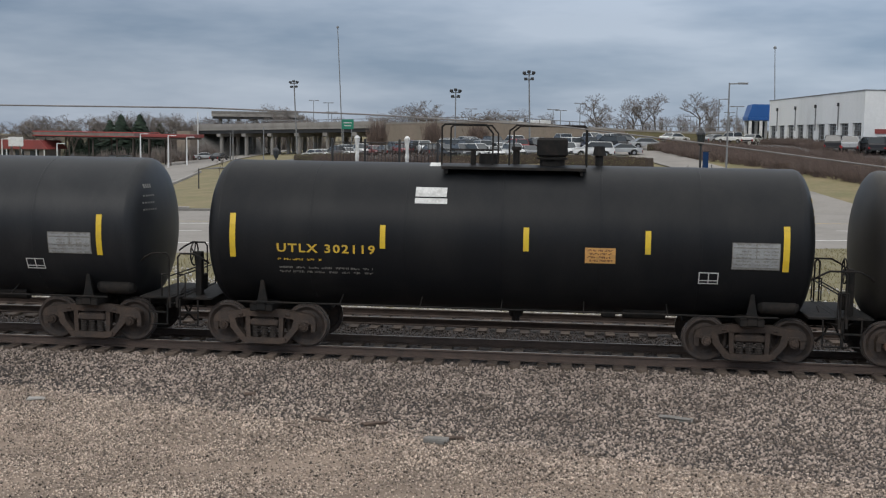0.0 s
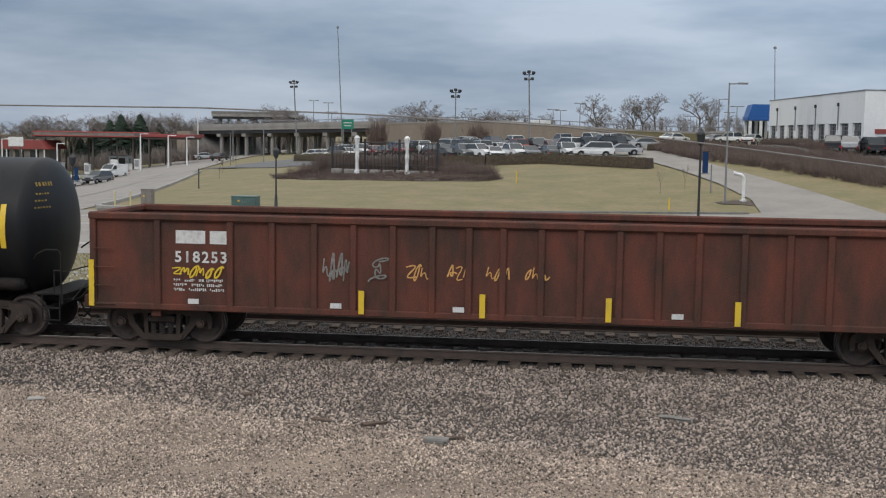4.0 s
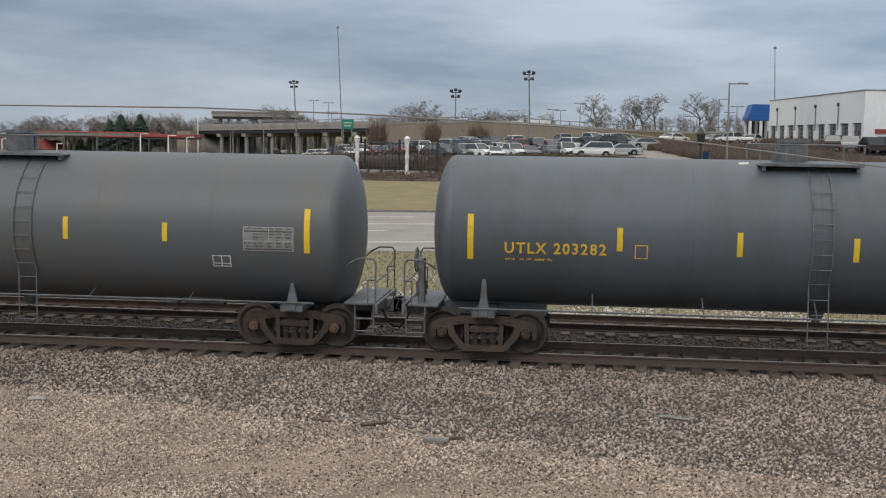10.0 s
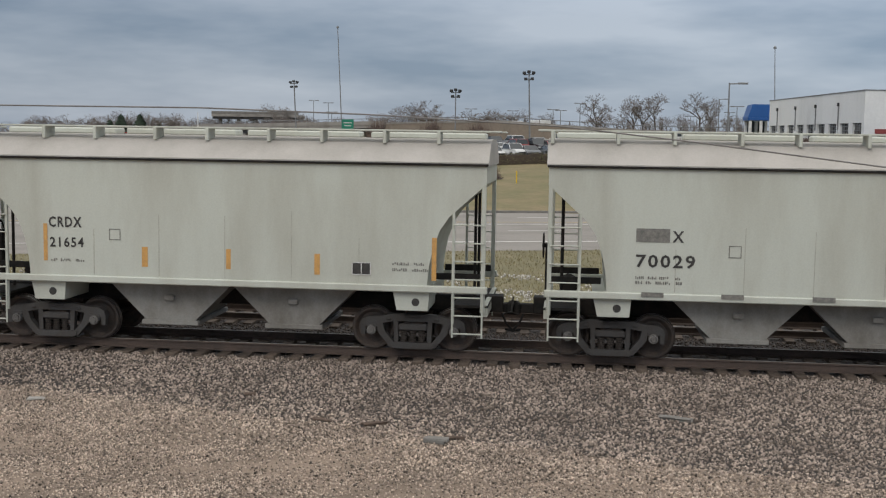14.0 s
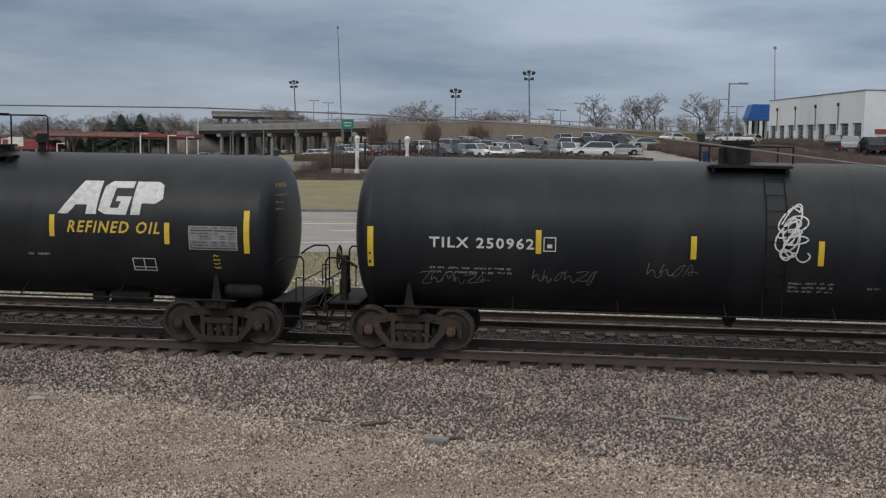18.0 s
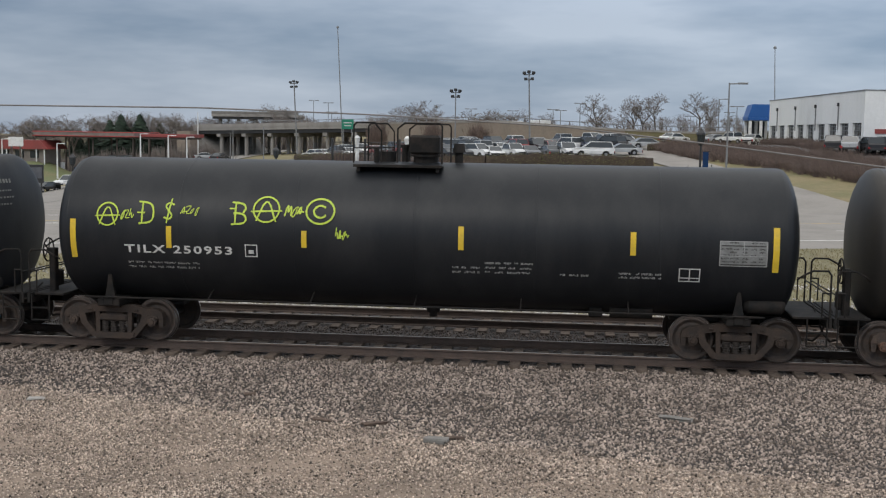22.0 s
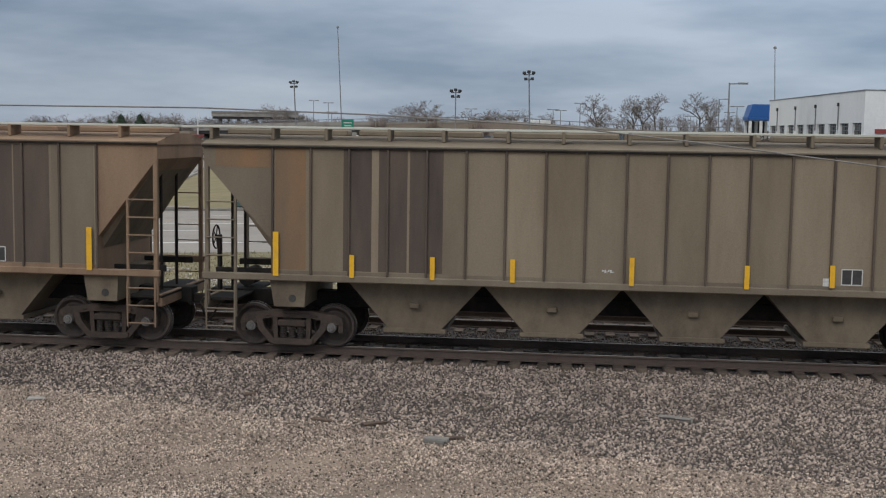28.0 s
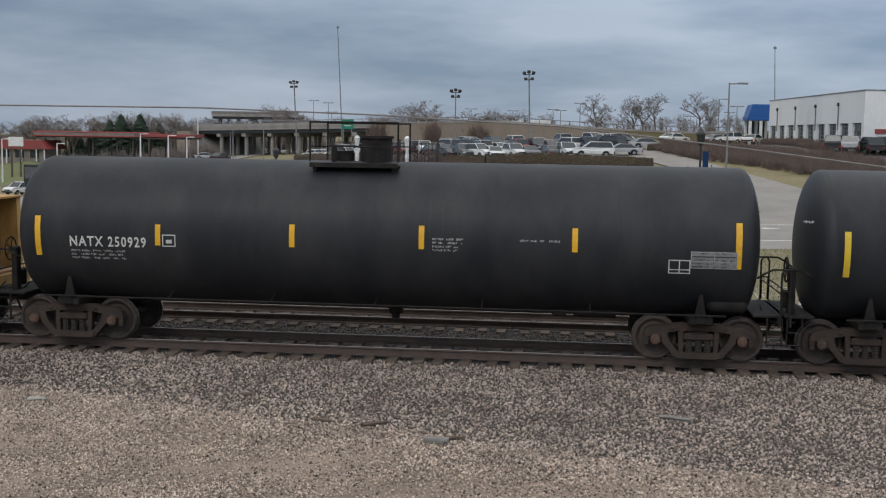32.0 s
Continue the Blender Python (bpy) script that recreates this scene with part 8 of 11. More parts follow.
for word, x, w, z, h, wd in (("PEOB", -7.47, 0.2, 2.95, 0.3, 0.04), ("PUKE", -7.43, 0.17, 2.7, 0.2, 0.03), ("RUZE", -7.41, 0.165, 2.44, 0.21, 0.03), ("NOIK", -7.43, 0.17, 2.15, 0.23, 0.03)):
    g = Geo()
    for i, c in enumerate(word):
        for j, line in enumerate(LETTERS[c]):
            stroke(g, [(x + w * (i + 0.92 * u) + 0.02 * v, z + h * v - 0.012 * i) for u, v in line], wd, sk, 0.012 + 0.002 * j + 0.001 * i, 1)
    part("spray_tag", g, TAG_YELLOW, built[19], "yellow spray-paint tag")
g = Geo()
for x, z in ((-7.1, 3.4), (-7.02, 3.34), (-7.14, 3.33)):
    stroke(g, ring(x, z, 0.012, 0.012, 8), 0.03, sk, 0.012, 0)
part("spray_tag", g, MARK_PALE, built[19], "three white spray-paint dots")
sk = skins[18]
coil = [(1.22, 3.3)]
for i in range(90):     # one long looping line, wound tight in the middle
    a, u = i * 0.62, i / 89
    coil.append((1.19 + 0.06 * math.sin(u * 9) + (0.2 + 0.1 * math.sin(i * 0.37)) * math.cos(a), 3.02 - 0.52 * u + (0.2 + 0.12 * math.cos(i * 0.23)) * math.sin(a + 0.5)))
coil += [(1.0, 2.5), (0.95, 2.32), (1.12, 2.2), (1.25, 2.45), (1.3, 2.25), (1.45, 2.19), (1.58, 2.32), (1.5, 2.4)]
g = stroke(Geo(), coil, 0.03, sk, 0.012)
stroke(g, [(1.0, 2.95), (1.15, 3.2), (1.35, 3.38), (1.42, 3.3), (1.38, 3.0), (1.2, 2.8)], 0.03, sk, 0.035)
part("spray_tag", g, MARK_WHITE, built[18], "white spray-paint loops")
g = Geo()
belly = lambda z: -1.0 - math.sqrt(max(0.001, 0.165 ** 2 - (z - 1.2) ** 2))
for z, x0, x1 in ((1.27, 0.24, 0.84), (1.2, 0.36, 0.72), (1.13, 0.42, 0.66)):
    print_row(g, 6.57 + x0, 6.57 + x1, z, 0.045, belly, 0.006, rng, 0.2)
part("small_print", g, MARK_WHITE, built[18], "white stencilled rows on the reservoir")
for k, x, z in ((19, -6.72, 2.03), (22, 6.68, 2.0)):    # card boards over a saddle
    y = skins[k](z) - 0.05
    pl = part("card_board", Geo().box(x, y, z - 0.06, 0.25, 0.03, 0.36, 0.02).box(x, y + 0.03, z - 0.36, 0.1, 0.05, 0.34, 0.01), BLACK_STEEL, built[k])
    part("card", Geo().box(x, y - 0.02, z, 0.17, 0.01, 0.17, 0.004), MARK_PALE, pl, "pale square card")
for k, x in ((7, -1.78), (10, -1.45)):
    top = tanks[k][3] + tanks[k][2]
    part("vent_cap", Geo().cyl((x - 0.1, -0.45, top - 0.12), (x + 0.1, -0.45, top - 0.1), 0.07, 0.06, 10), MARK_WHITE, built[k], "small white cap")
sk = skins[23]
bubbles = [[(0.0, 0.35), (0.06, 0.95), (0.13, 0.9), (0.1, 0.6), (0.17, 0.75), (0.22, 1.0), (0.25, 0.5), (0.17, 0.1), (0.08, 0.3), (0.0, 0.35)], [(0.2, 0.2), (0.27, 0.85), (0.36, 0.95), (0.34, 0.55), (0.42, 0.5), (0.38, 0.05), (0.27, 0.0), (0.24, 0.3)], [(0.38, 0.5), (0.44, 1.0), (0.55, 0.85), (0.5, 0.6), (0.58, 0.4), (0.53, 0.02), (0.42, 0.12)],
    [(0.56, 0.85), (0.66, 0.95), (0.64, 0.5), (0.72, 0.45), (0.68, 0.0), (0.57, 0.08), (0.6, 0.5), (0.5, 0.6)], [(0.68, 0.9), (0.8, 0.8), (1.0, 0.88), (0.84, 0.66), (0.9, 0.3), (0.78, 0.02), (0.74, 0.5), (0.68, 0.9)], [(0.28, 0.5), (0.31, 0.6), (0.32, 0.4)], [(0.46, 0.3), (0.49, 0.35), (0.47, 0.2)], [(0.3, 0.95), (0.55, 1.05), (0.8, 0.96)]]
part("spray_tag", strokes(-2.45, 0.2, 1.55, 2.26, bubbles, 0.02, sk), MARK_DIM, built[23], "swollen outlined letters in faded pale spray paint")
hook = [[(0.0, 0.9), (0.25, 0.7), (0.1, 0.45), (0.45, 0.55), (0.3, 0.2), (0.75, 0.25), (0.55, 0.0), (1.0, 0.05)], [(0.2, 1.0), (0.35, 0.75), (0.5, 0.5), (0.7, 0.15)]]
part("spray_tag", strokes(-3.25, -2.45, 1.62, 2.28, hook, 0.05, sk), MARK_PALE, built[23], "pale spray-paint scrawl")
for x0, x1 in ((2.74, 3.8), (4.78, 5.7), (-3.9, -2.9)):
    g = Geo()
    for k in range(13):
        x, z = rng.uniform(x0, x1), rng.uniform(2.06, 2.36)
        stroke(g, [(x, z), (x + rng.uniform(-0.08, 0.08), z + 0.06), (x + rng.uniform(0.05, 0.22), z + rng.uniform(-0.08, 0.08))], rng.uniform(0.05, 0.12), skins[23], 0.008 + 0.0015 * k)
    part("spray_tag", g, MARK_GREEN, built[23], "faded green spray-paint patch")
sk = skins[21]
big_a = [[(0.15, 0.08), (0.5, 1.0), (0.85, 0.05)], [(-0.05, 0.42), (1.05, 0.46)], ring(0.5, 0.5, 0.46, 0.46)]
sign_d = [[(0.15, 0.05), (0.8, 0.1), (0.9, 0.5), (0.75, 0.9), (0.1, 0.95)], [(0.3, 0.05), (0.3, 0.95)], [(0.05, 0.5), (0.45, 0.5)]]
sign_s = [[(0.85, 0.75), (0.5, 0.85), (0.2, 0.7), (0.5, 0.5), (0.8, 0.3), (0.5, 0.15), (0.15, 0.25)], [(0.35, 0.0), (0.65, 1.0)]]
sign_b = [[(0.1, 0.04), (0.75, 0.08), (0.9, 0.28), (0.7, 0.5), (0.2, 0.52)], [(0.7, 0.52), (0.85, 0.72), (0.7, 0.92), (0.1, 0.96)], [(0.3, 0.04), (0.3, 0.96)], [(0.0, 0.7), (0.3, 0.7)]]
sign_c = [ring(0.5, 0.5, 0.48, 0.48), [(0.68, 0.65), (0.5, 0.74), (0.3, 0.62), (0.27, 0.45), (0.38, 0.28), (0.58, 0.25), (0.7, 0.36)]]
for (x0, x1, z0, z1), shape, wd in (((-6.88, -6.38, 2.58, 3.1), big_a, 0.045), ((-6.0, -5.56, 2.63, 3.14), sign_d, 0.055), ((-5.43, -5.13, 2.67, 3.19), sign_s, 0.05), ((-3.95, -3.53, 2.66, 3.16), sign_b, 0.055), ((-3.46, -2.85, 2.72, 3.29), big_a, 0.05), ((-2.31, -1.68, 2.72, 3.26), sign_c, 0.055)):
    part("spray_sign", strokes(x0, x1, z0, z1, shape, wd * 0.72, sk), MARK_LIME, built[21], "lime spray-painted sign")
main, dark = Geo(), Geo()
x = -0.02
while x < 1.62:
    w = rng.uniform(0.02, 0.07)
    if x < 0.36:
        if rng.random() < 0.45:
            decal(main, x, x + w, 1.2 + rng.uniform(0, 0.9), 3.55 - rng.uniform(0, 0.7), skins[22], 0.006, 14)
    elif x < 1.08:
        decal(main if rng.random() < 0.72 else dark, x, x + w + 0.004, 1.15 + rng.uniform(0, 0.2), 3.6 - rng.uniform(0, 0.45) - max(0, x - 0.7), skins[22], 0.006, 14)
    elif rng.random() < 0.8:
        decal(dark, x, x + w, 1.25 + rng.uniform(0, 0.3), 2.75 - (x - 1.08) - rng.uniform(0, 0.4), skins[22], 0.005, 14)
    x += w
part("spill_stain", main, COPPER_STAIN, built[22], "copper-coloured spill run down the shell")
part("spill_stain", dark, RUST, built[22], "dark rusty edge of the spill")


# ---------------------------------------------------------------- road furniture
def line_at(frac):
    return lambda x: road_near(x) + (road_far(x) - road_near(x)) * frac


def painted(name, material, label, frac, half, x0, x1, dash=0.0, gap=0.0):
    """A painted lane line along the road."""
    x = x0
    f = line_at(frac)
    while x < x1:
        e = x + (dash or x1 - x0)
        n = max(1, int((e - x) / 4))
        xs = [x + (e - x) * k / n for k in range(n + 1)]
        g = Geo()
        for a, b in zip(xs, xs[1:]):
            g.add([(a, f(a) - half, LOW + 0.026), (b, f(b) - half, LOW + 0.026), (b, f(b) + half, LOW + 0.026), (a, f(a) + half, LOW + 0.026)], [(0, 1, 2, 3)])
        tagged(part(name, g, material, None), label, "road marking", "", "structure")
        x = e + (gap or 1)


painted("edge_line", ROAD_PAINT, "white edge line on the road", 0.17, 0.15, -80, 60)
painted("lane_line", ROAD_PAINT, "broken white lane line", 0.42, 0.10, -70, 50, 3.0, 6.5)
painted("centre_line", ROAD_PAINT, "white line along the road", 0.60, 0.13, -70, 14)
painted("turn_line", ROAD_YELLOW, "faded yellow centre line", 0.66, 0.09, -70, 50)
painted("lane_line", ROAD_PAINT, "broken white lane line", 0.82, 0.10, -70, 50, 3.0, 6.5)
# turn arrow
ax, ay = 11.0, line_at(0.5)(11.0)
tagged(part("turn_arrow", Geo().add([(ax - 1.6, ay - 0.15, LOW + 0.027), (ax + 0.4, ay - 0.15, LOW + 0.027), (ax + 0.4, ay - 0.55, LOW + 0.027), (ax + 1.5, ay, LOW + 0.027), (ax + 0.4, ay + 0.55, LOW + 0.027), (ax + 0.4, ay + 0.15, LOW + 0.027), (ax - 1.6, ay + 0.15, LOW + 0.027)], [tuple(range(7))]), ROAD_PAINT, None), "white turn arrow painted on the road", "road marking", "", "structure")


def kerb(name, label, edge, xs, inward):
    g = Geo()
    for a, b in zip(xs, xs[1:]):
        ya, yb = edge(a), edge(b)
        for o0, o1, z0, z1 in ((0.0, 0.16, 0.0, 0.15),):
            g.add([(a, ya + inward * o0, LOW + z0), (b, yb + inward * o0, LOW + z0), (b, yb + inward * o0, LOW + z1), (a, ya + inward * o0, LOW + z1), (a, ya + inward * o1, LOW + z1), (b, yb + inward * o1, LOW + z1), (a, ya + inward * o1, LOW - 0.1), (b, yb + inward * o1, LOW - 0.1)], [(0, 1, 2, 3), (3, 2, 5, 4), (4, 5, 7, 6)])
    tagged(part(name, g, KERB, None), label, "kerb", "", "structure")


kerb("kerb", "concrete kerb along the lawn", road_far, [-31 + 1.5 * k for k in range(30)], 1)
kerb("kerb", "concrete kerb along the lawn", road_far, [24 + 2 * k for k in range(20)], 1)
kerb("gutter", "dark gutter edge along the road", lambda x: road_far(x) - 0.5, [-31 + 1.5 * k for k in range(30)], 1)


def ribbon(name, material, label, pts, lift, steps=8, category="road"):
    """A paved strip along a line of (x, y, half width)."""
    g = Geo()
    fine = []
    for (x0, y0, w0), (x1, y1, w1) in zip(pts, pts[1:]):
        for k in range(steps):
            u = k / steps
            fine.append((x0 + (x1 - x0) * u, y0 + (y1 - y0) * u, w0 + (w1 - w0) * u))
    fine.append(pts[-1])
    for i, (x, y, w) in enumerate(fine):
        a, b = fine[max(0, i - 1)], fine[min(len(fine) - 1, i + 1)]
        dx, dy = b[0] - a[0], b[1] - a[1]
        d = math.hypot(dx, dy)
        for s in (-1, -0.33, 0.33, 1):
            px, py = x + dy / d * w * s, y - dx / d * w * s
            g.v.append((px, py, gz(px, py) + (min(lift, 0.026 + 0.012 * i) if category == "road" else lift)))
    g.f = [(4 * i + j, 4 * i + j + 1, 4 * i + j + 5, 4 * i + j + 4) for i in range(len(fine) - 1) for j in range(3)]
    return tagged(part(name, g, material, None, label), label, category, "", "structure")


ribbon("driveway", ASPHALT, "pale driveway curving up to the car lot", [(18.0, 79.5, 8.0), (18.0, 84.5, 4.6), (17.2, 92.0, 3.4), (15.3, 103.0, 2.7), (12.6, 116.0, 2.4), (9.2, 132.0, 2.6), (5.5, 150.0, 3.5)], 0.10)
ribbon("side_street", ASPHALT, "side street that runs back under the bridge", [(-42.0, 66.0, 11.0), (-49.0, 96.0, 11.0), (-57.5, 130.0, 11.5), (-65.0, 165.0, 10.0), (-69.0, 200.0, 8.5), (-72.5, 240.0, 7.5), (-76.0, 300.0, 7.0)], 0.10)
ribbon("station_forecourt", ASPHALT, "pale forecourt of the filling station", [(-66.0, 182.0, 6.0), (-80.0, 190.0, 10.0), (-98.0, 196.0, 12.0), (-115.0, 200.0, 12.0)], 0.07)
ribbon("lawn_strip", LAWN_GREEN, "green lawn strip before the filling station", [(-114.0, 205.0, 4.0), (-99.0, 196.5, 5.0), (-87.0, 186.5, 5.0), (-81.0, 184.5, 3.0), (-76.0, 189.0, 1.0)], 0.12, category="grass")
def grass_bank():
    """A low grassed bank before the red-roofed building, falling to the street."""
    g = Geo()
    xs = [-128 + 2.5 * k for k in range(17)]
    for x in xs:
        u = clamp(0, 1, (-88 - x) / 9)
        crest = 3.3 * u * u * (3 - 2 * u)
        y = 185.0 - 0.15 * (x + 95)
        for k in range(9):
            v = clamp(0, 1, k / 6)
            g.v.append((x, y + 2.0 * k, gz(x, y + 2.0 * k) + 0.13 + crest * v * v * (3 - 2 * v)))
    g.f = [(i * 9 + k, i * 9 + 9 + k, i * 9 + 10 + k, i * 9 + k + 1) for i in range(len(xs) - 1) for k in range(8)]
    tagged(part("grass_bank", g, LAWN_GREEN, None, smooth=True), "green grass bank before the filling station", "grass", "", "structure")


def street_kerb(pts):
    """A pale kerb swept along a line."""
    g = Geo()
    for i, (x, y) in enumerate(pts):
        (ax, ay), (bx, by) = pts[max(0, i - 1)], pts[min(len(pts) - 1, i + 1)]
        d = math.hypot(bx - ax, by - ay)
        nx, ny = (by - ay) / d, -(bx - ax) / d
        z = gz(x, y)
        g.v += [(x - 0.22 * nx, y - 0.22 * ny, z - 0.1), (x - 0.2 * nx, y - 0.2 * ny, z + 0.24), (x + 0.2 * nx, y + 0.2 * ny, z + 0.26), (x + 0.22 * nx, y + 0.22 * ny, z - 0.1)]
    g.f = [(4 * i + k, 4 * i + k + 1, 4 * i + k + 5, 4 * i + k + 4) for i in range(len(pts) - 1) for k in range(3)]
    tagged(part("kerb", g, CONCRETE, None), "pale concrete kerb round the lawn corner", "kerb", "", "structure")


grass_bank()
street_kerb([(-25.5, 74.9), (-28.0, 74.2), (-30.3, 74.4), (-32.0, 75.6), (-33.2, 78.0)] + [(-33.2 - 0.235 * k * 3, 78.0 + 3 * k) for k in range(1, 27)])
ribbon("car_lot", LOT_ASPHALT, "asphalt parking lot filled with cars", [(-48.0, 178.0, 12.0), (-30.0, 163.0, 18.0), (-10.0, 154.0, 22.0), (8.0, 148.0, 20.0), (14.0, 150.0, 12.0)], 0.07)
ribbon("dealer_lot", LOT_ASPHALT, "asphalt apron beside the white building", [(16.0, 152.0, 4.0), (26.0, 140.0, 7.0), (36.0, 118.0, 7.0), (60.0, 112.0, 7.0)], 0.07)
ribbon("street_line", KERB, "worn grey line along the side street", [(-38.5, 72.5, 0.12), (-44.0, 95.0, 0.12), (-52.0, 128.0, 0.12), (-60.0, 165.0, 0.12)], 0.125, category="road marking")

# rough grass between the railway and the road
strip("verge", VERGE, "rough grass verge between railway and road", lambda x: TRACK2_Y + 3.4, road_near, [-120, -80] + [-60 + 3 * k for k in range(36)] + [60, 90, 140], 0.008, "grass", 12)


def blades(name, material, label, n, place, lo, hi, seed, height, width=0.012, lie=0.35):
    rs = np.random.RandomState(seed)
    p = place(rs, n)
    n = len(p)
    h = rs.uniform(lo, hi, n)
    a = rs.uniform(0, 6.28, n)
    lean = rs.normal(0, lie, (n, 2)) * h[:, None]
    z = np.array([height(x, y) for x, y in p])
    c, s = np.cos(a) * width, np.sin(a) * width
    v = np.empty((n, 3, 3))
    v[:, 0] = np.stack([p[:, 0] - c, p[:, 1] - s, z], 1)
    v[:, 1] = np.stack([p[:, 0] + c, p[:, 1] + s, z], 1)
    v[:, 2] = np.stack([p[:, 0] + lean[:, 0], p[:, 1] + lean[:, 1], z + h], 1)
    me = bpy.data.meshes.new(name)
    me.from_pydata(v.reshape(-1, 3).tolist(), [], [(3 * i, 3 * i + 1, 3 * i + 2) for i in range(n)])
    me.materials.append(material)
    return tagged(new(name, me), label, "grass", "", "stuff")


def verge_patch(rs, n):
    p = fan(TRACK2_Y + 3.2, 58.0)(rs, n)
    keep = np.array([y < road_near(x) - 0.15 for x, y in p])
    return p[keep]


blades("verge_grass", BLADE, "tufted green-brown verge grass", 36000, verge_patch, 0.04, 0.15, 11, lambda x, y: LOW, 0.02)


# ---------------------------------------------------------------- posts and lamps
BANNER_BLUE = surface("navy_banner_cloth", (0.012, 0.04, 0.115), (0.012, 0.03, 0.08), rough=0.8, spec=0.2, scale=2, amount=0.5, bump=0.05)


def post_lamp(x, y, h, label, banner):
    t = thing("street_lamp", label, "street lamp", x, y, gz(x, y), group="black street lamps")
    part("base", Geo().lathe([(0, 0.0), (0, 0.17), (0.12, 0.17), (0.2, 0.12), (0.9, 0.095), (1.0, 0.07)], 14, "z"), POLE_BLACK, t, smooth=True)
    part("pole", Geo().cyl((0, 0, 0.9), (0, 0, h - 0.75), 0.065, 0.05, 12), POLE_BLACK, t, smooth=True)
    part("collar", Geo().lathe([(h - 0.8, 0.05), (h - 0.75, 0.12), (h - 0.7, 0.13), (h - 0.68, 0.06)], 12, "z"), POLE_BLACK, t)
    part("lantern", Geo().lathe([(h - 0.7, 0.1), (h - 0.66, 0.15), (h - 0.28, 0.2), (h - 0.26, 0.05)], 8, "z"), GLASS, t, "dark lantern glass")
    part("cap", Geo().lathe([(h - 0.28, 0.24), (h - 0.2, 0.22), (h - 0.06, 0.08), (h + 0.02, 0.03), (h + 0.05, 0.0)], 8, "z"), POLE_BLACK, t)
    for k in range(4):
        a = math.pi / 2 * k + 0.4
        part("lantern_bar", Geo().tube([(0.15 * math.cos(a), 0.15 * math.sin(a), h - 0.66), (0.205 * math.cos(a), 0.205 * math.sin(a), h - 0.28)], 0.014, 5), POLE_BLACK, t)
    if banner:
        for z in banner:
            part("banner_arm", Geo().tube([(0, 0, z), (0.45, 0, z)], 0.016, 5), POLE_BLACK, t)
        part("banner", Geo().box(0.24, 0, sum(banner) / 2, 0.26, 0.015, abs(banner[1] - banner[0]) - 0.06), BANNER_BLUE, t, "blue cloth banner")


post_lamp(5.9, 55.1, 5.75, "black lamp post with a blue banner beside the road", (4.7, 3.65))
post_lamp(-20.2, 77.4, 4.3, "plain black lamp post at the lawn edge", None)
post_lamp(-31.6, 70.4, 3.75, "black lamp post with blue banner at the corner", (2.9, 2.0))


def mast(x, y, h, r, label, head, material=None, lean=0.0):
    """A tall pole: head 'ball', 'flood', 'tee', 'arm' or None."""
    m = material or POLE_GREY
    t = thing("light_pole", label, "pole", x, y, gz(x, y))
    t.matrix_basis = pose(x, y, gz(x, y), 0, -lean, 0)
    part("pole", Geo().cyl((0, 0, 0), (0, 0, h), r, r * 0.6, 10), m, t, smooth=True)
    part("base_plate", Geo().box(0, 0, 0.03, 4 * r, 4 * r, 0.06, 0.01), m, t)
    if head == "ball":
        part("finial", Geo().lathe([(h - 0.1, 0.0), (h, 0.22), (h + 0.25, 0.22), (h + 0.4, 0.0)], 10, "z"), m, t)
    if head == "flood":
        part("cross_arm", Geo().box(0, 0, h - 0.3, 1.5, 0.12, 0.12).box(0, 0, h - 1.0, 1.1, 0.12, 0.12), m, t)
        for dx, dz in ((-0.65, 0.1), (0.0, 0.25), (0.65, 0.1), (-0.45, -0.75), (0.45, -0.75)):
            part("floodlight", Geo().box(dx, -0.2, h - 0.15 + dz, 0.5, 0.45, 0.4, 0.06), POLE_BLACK, t)
    if head == "tee":
        part("cross_arm", Geo().box(0, 0, h, 1.6, 0.1, 0.1), m, t)
        for dx in (-0.8, 0.8):
            part("luminaire", Geo().box(dx, 0, h, 0.75, 0.35, 0.16, 0.03), m, t)
    if head == "arm":
        part("cross_arm", Geo().tube([(0, 0, h - 0.08), (0.9, 0, h - 0.05)], 0.05, 6), m, t)
        part("luminaire", Geo().box(1.0, 0, h - 0.04, 0.75, 0.3, 0.14, 0.03), m, t)


mast(-40.2, 200.0, 21.9, 0.11, "tall bare mast behind the sign", "ball", lean=2.8)
mast(-52.0, 215.0, 13.8, 0.16, "tall pole with a cluster of floodlights", "flood", lean=2.8)
mast(-6.2, 165.0, 10.2, 0.14, "tall pole with floodlights over the car lot", "flood", lean=1.8)
mast(-17.9, 175.0, 8.9, 0.12, "pole with lamps in the car lot", "flood")
mast(11.6, 90.0, 9.1, 0.09, "grey pole with one arm lamp by the driveway", "arm")
mast(28.9, 172.0, 13.8, 0.09, "tall thin mast behind the white building", "ball", lean=2.2)
for x, y, h, hd in ((-59.1, 260, 11.5, "tee"), (-55.7, 260, 10.8, "tee"), (1.1, 230, 7.3, "tee"), (-2.7, 230, 6.1, "tee"), (-20.4, 230, 7.3, "tee"), (-12.1, 230, 6.5, "tee"), (-4.2, 232, 6.4, "tee"), (27.2, 200, 4.6, "tee"), (22.4, 185, 7.0, "arm"), (25.4, 260, 4.3, "tee"), (33.8, 260, 4.8, "tee"), (-47.5, 225, 8.0, "tee")):
    mast(x, y, h, 0.1, "grey pole with a twin lamp beyond the wall", hd)
for x, y, h in ((-72.4, 188.0, 6.4), (-69.0, 192.0, 5.6), (-67.1, 196.0, 5.0), (-96.9, 188.0, 8.0), (-88.0, 190.0, 6.2)):
    mast(x, y, h, 0.16, "white lamp post at the filling station", "arm", POLE_WHITE)
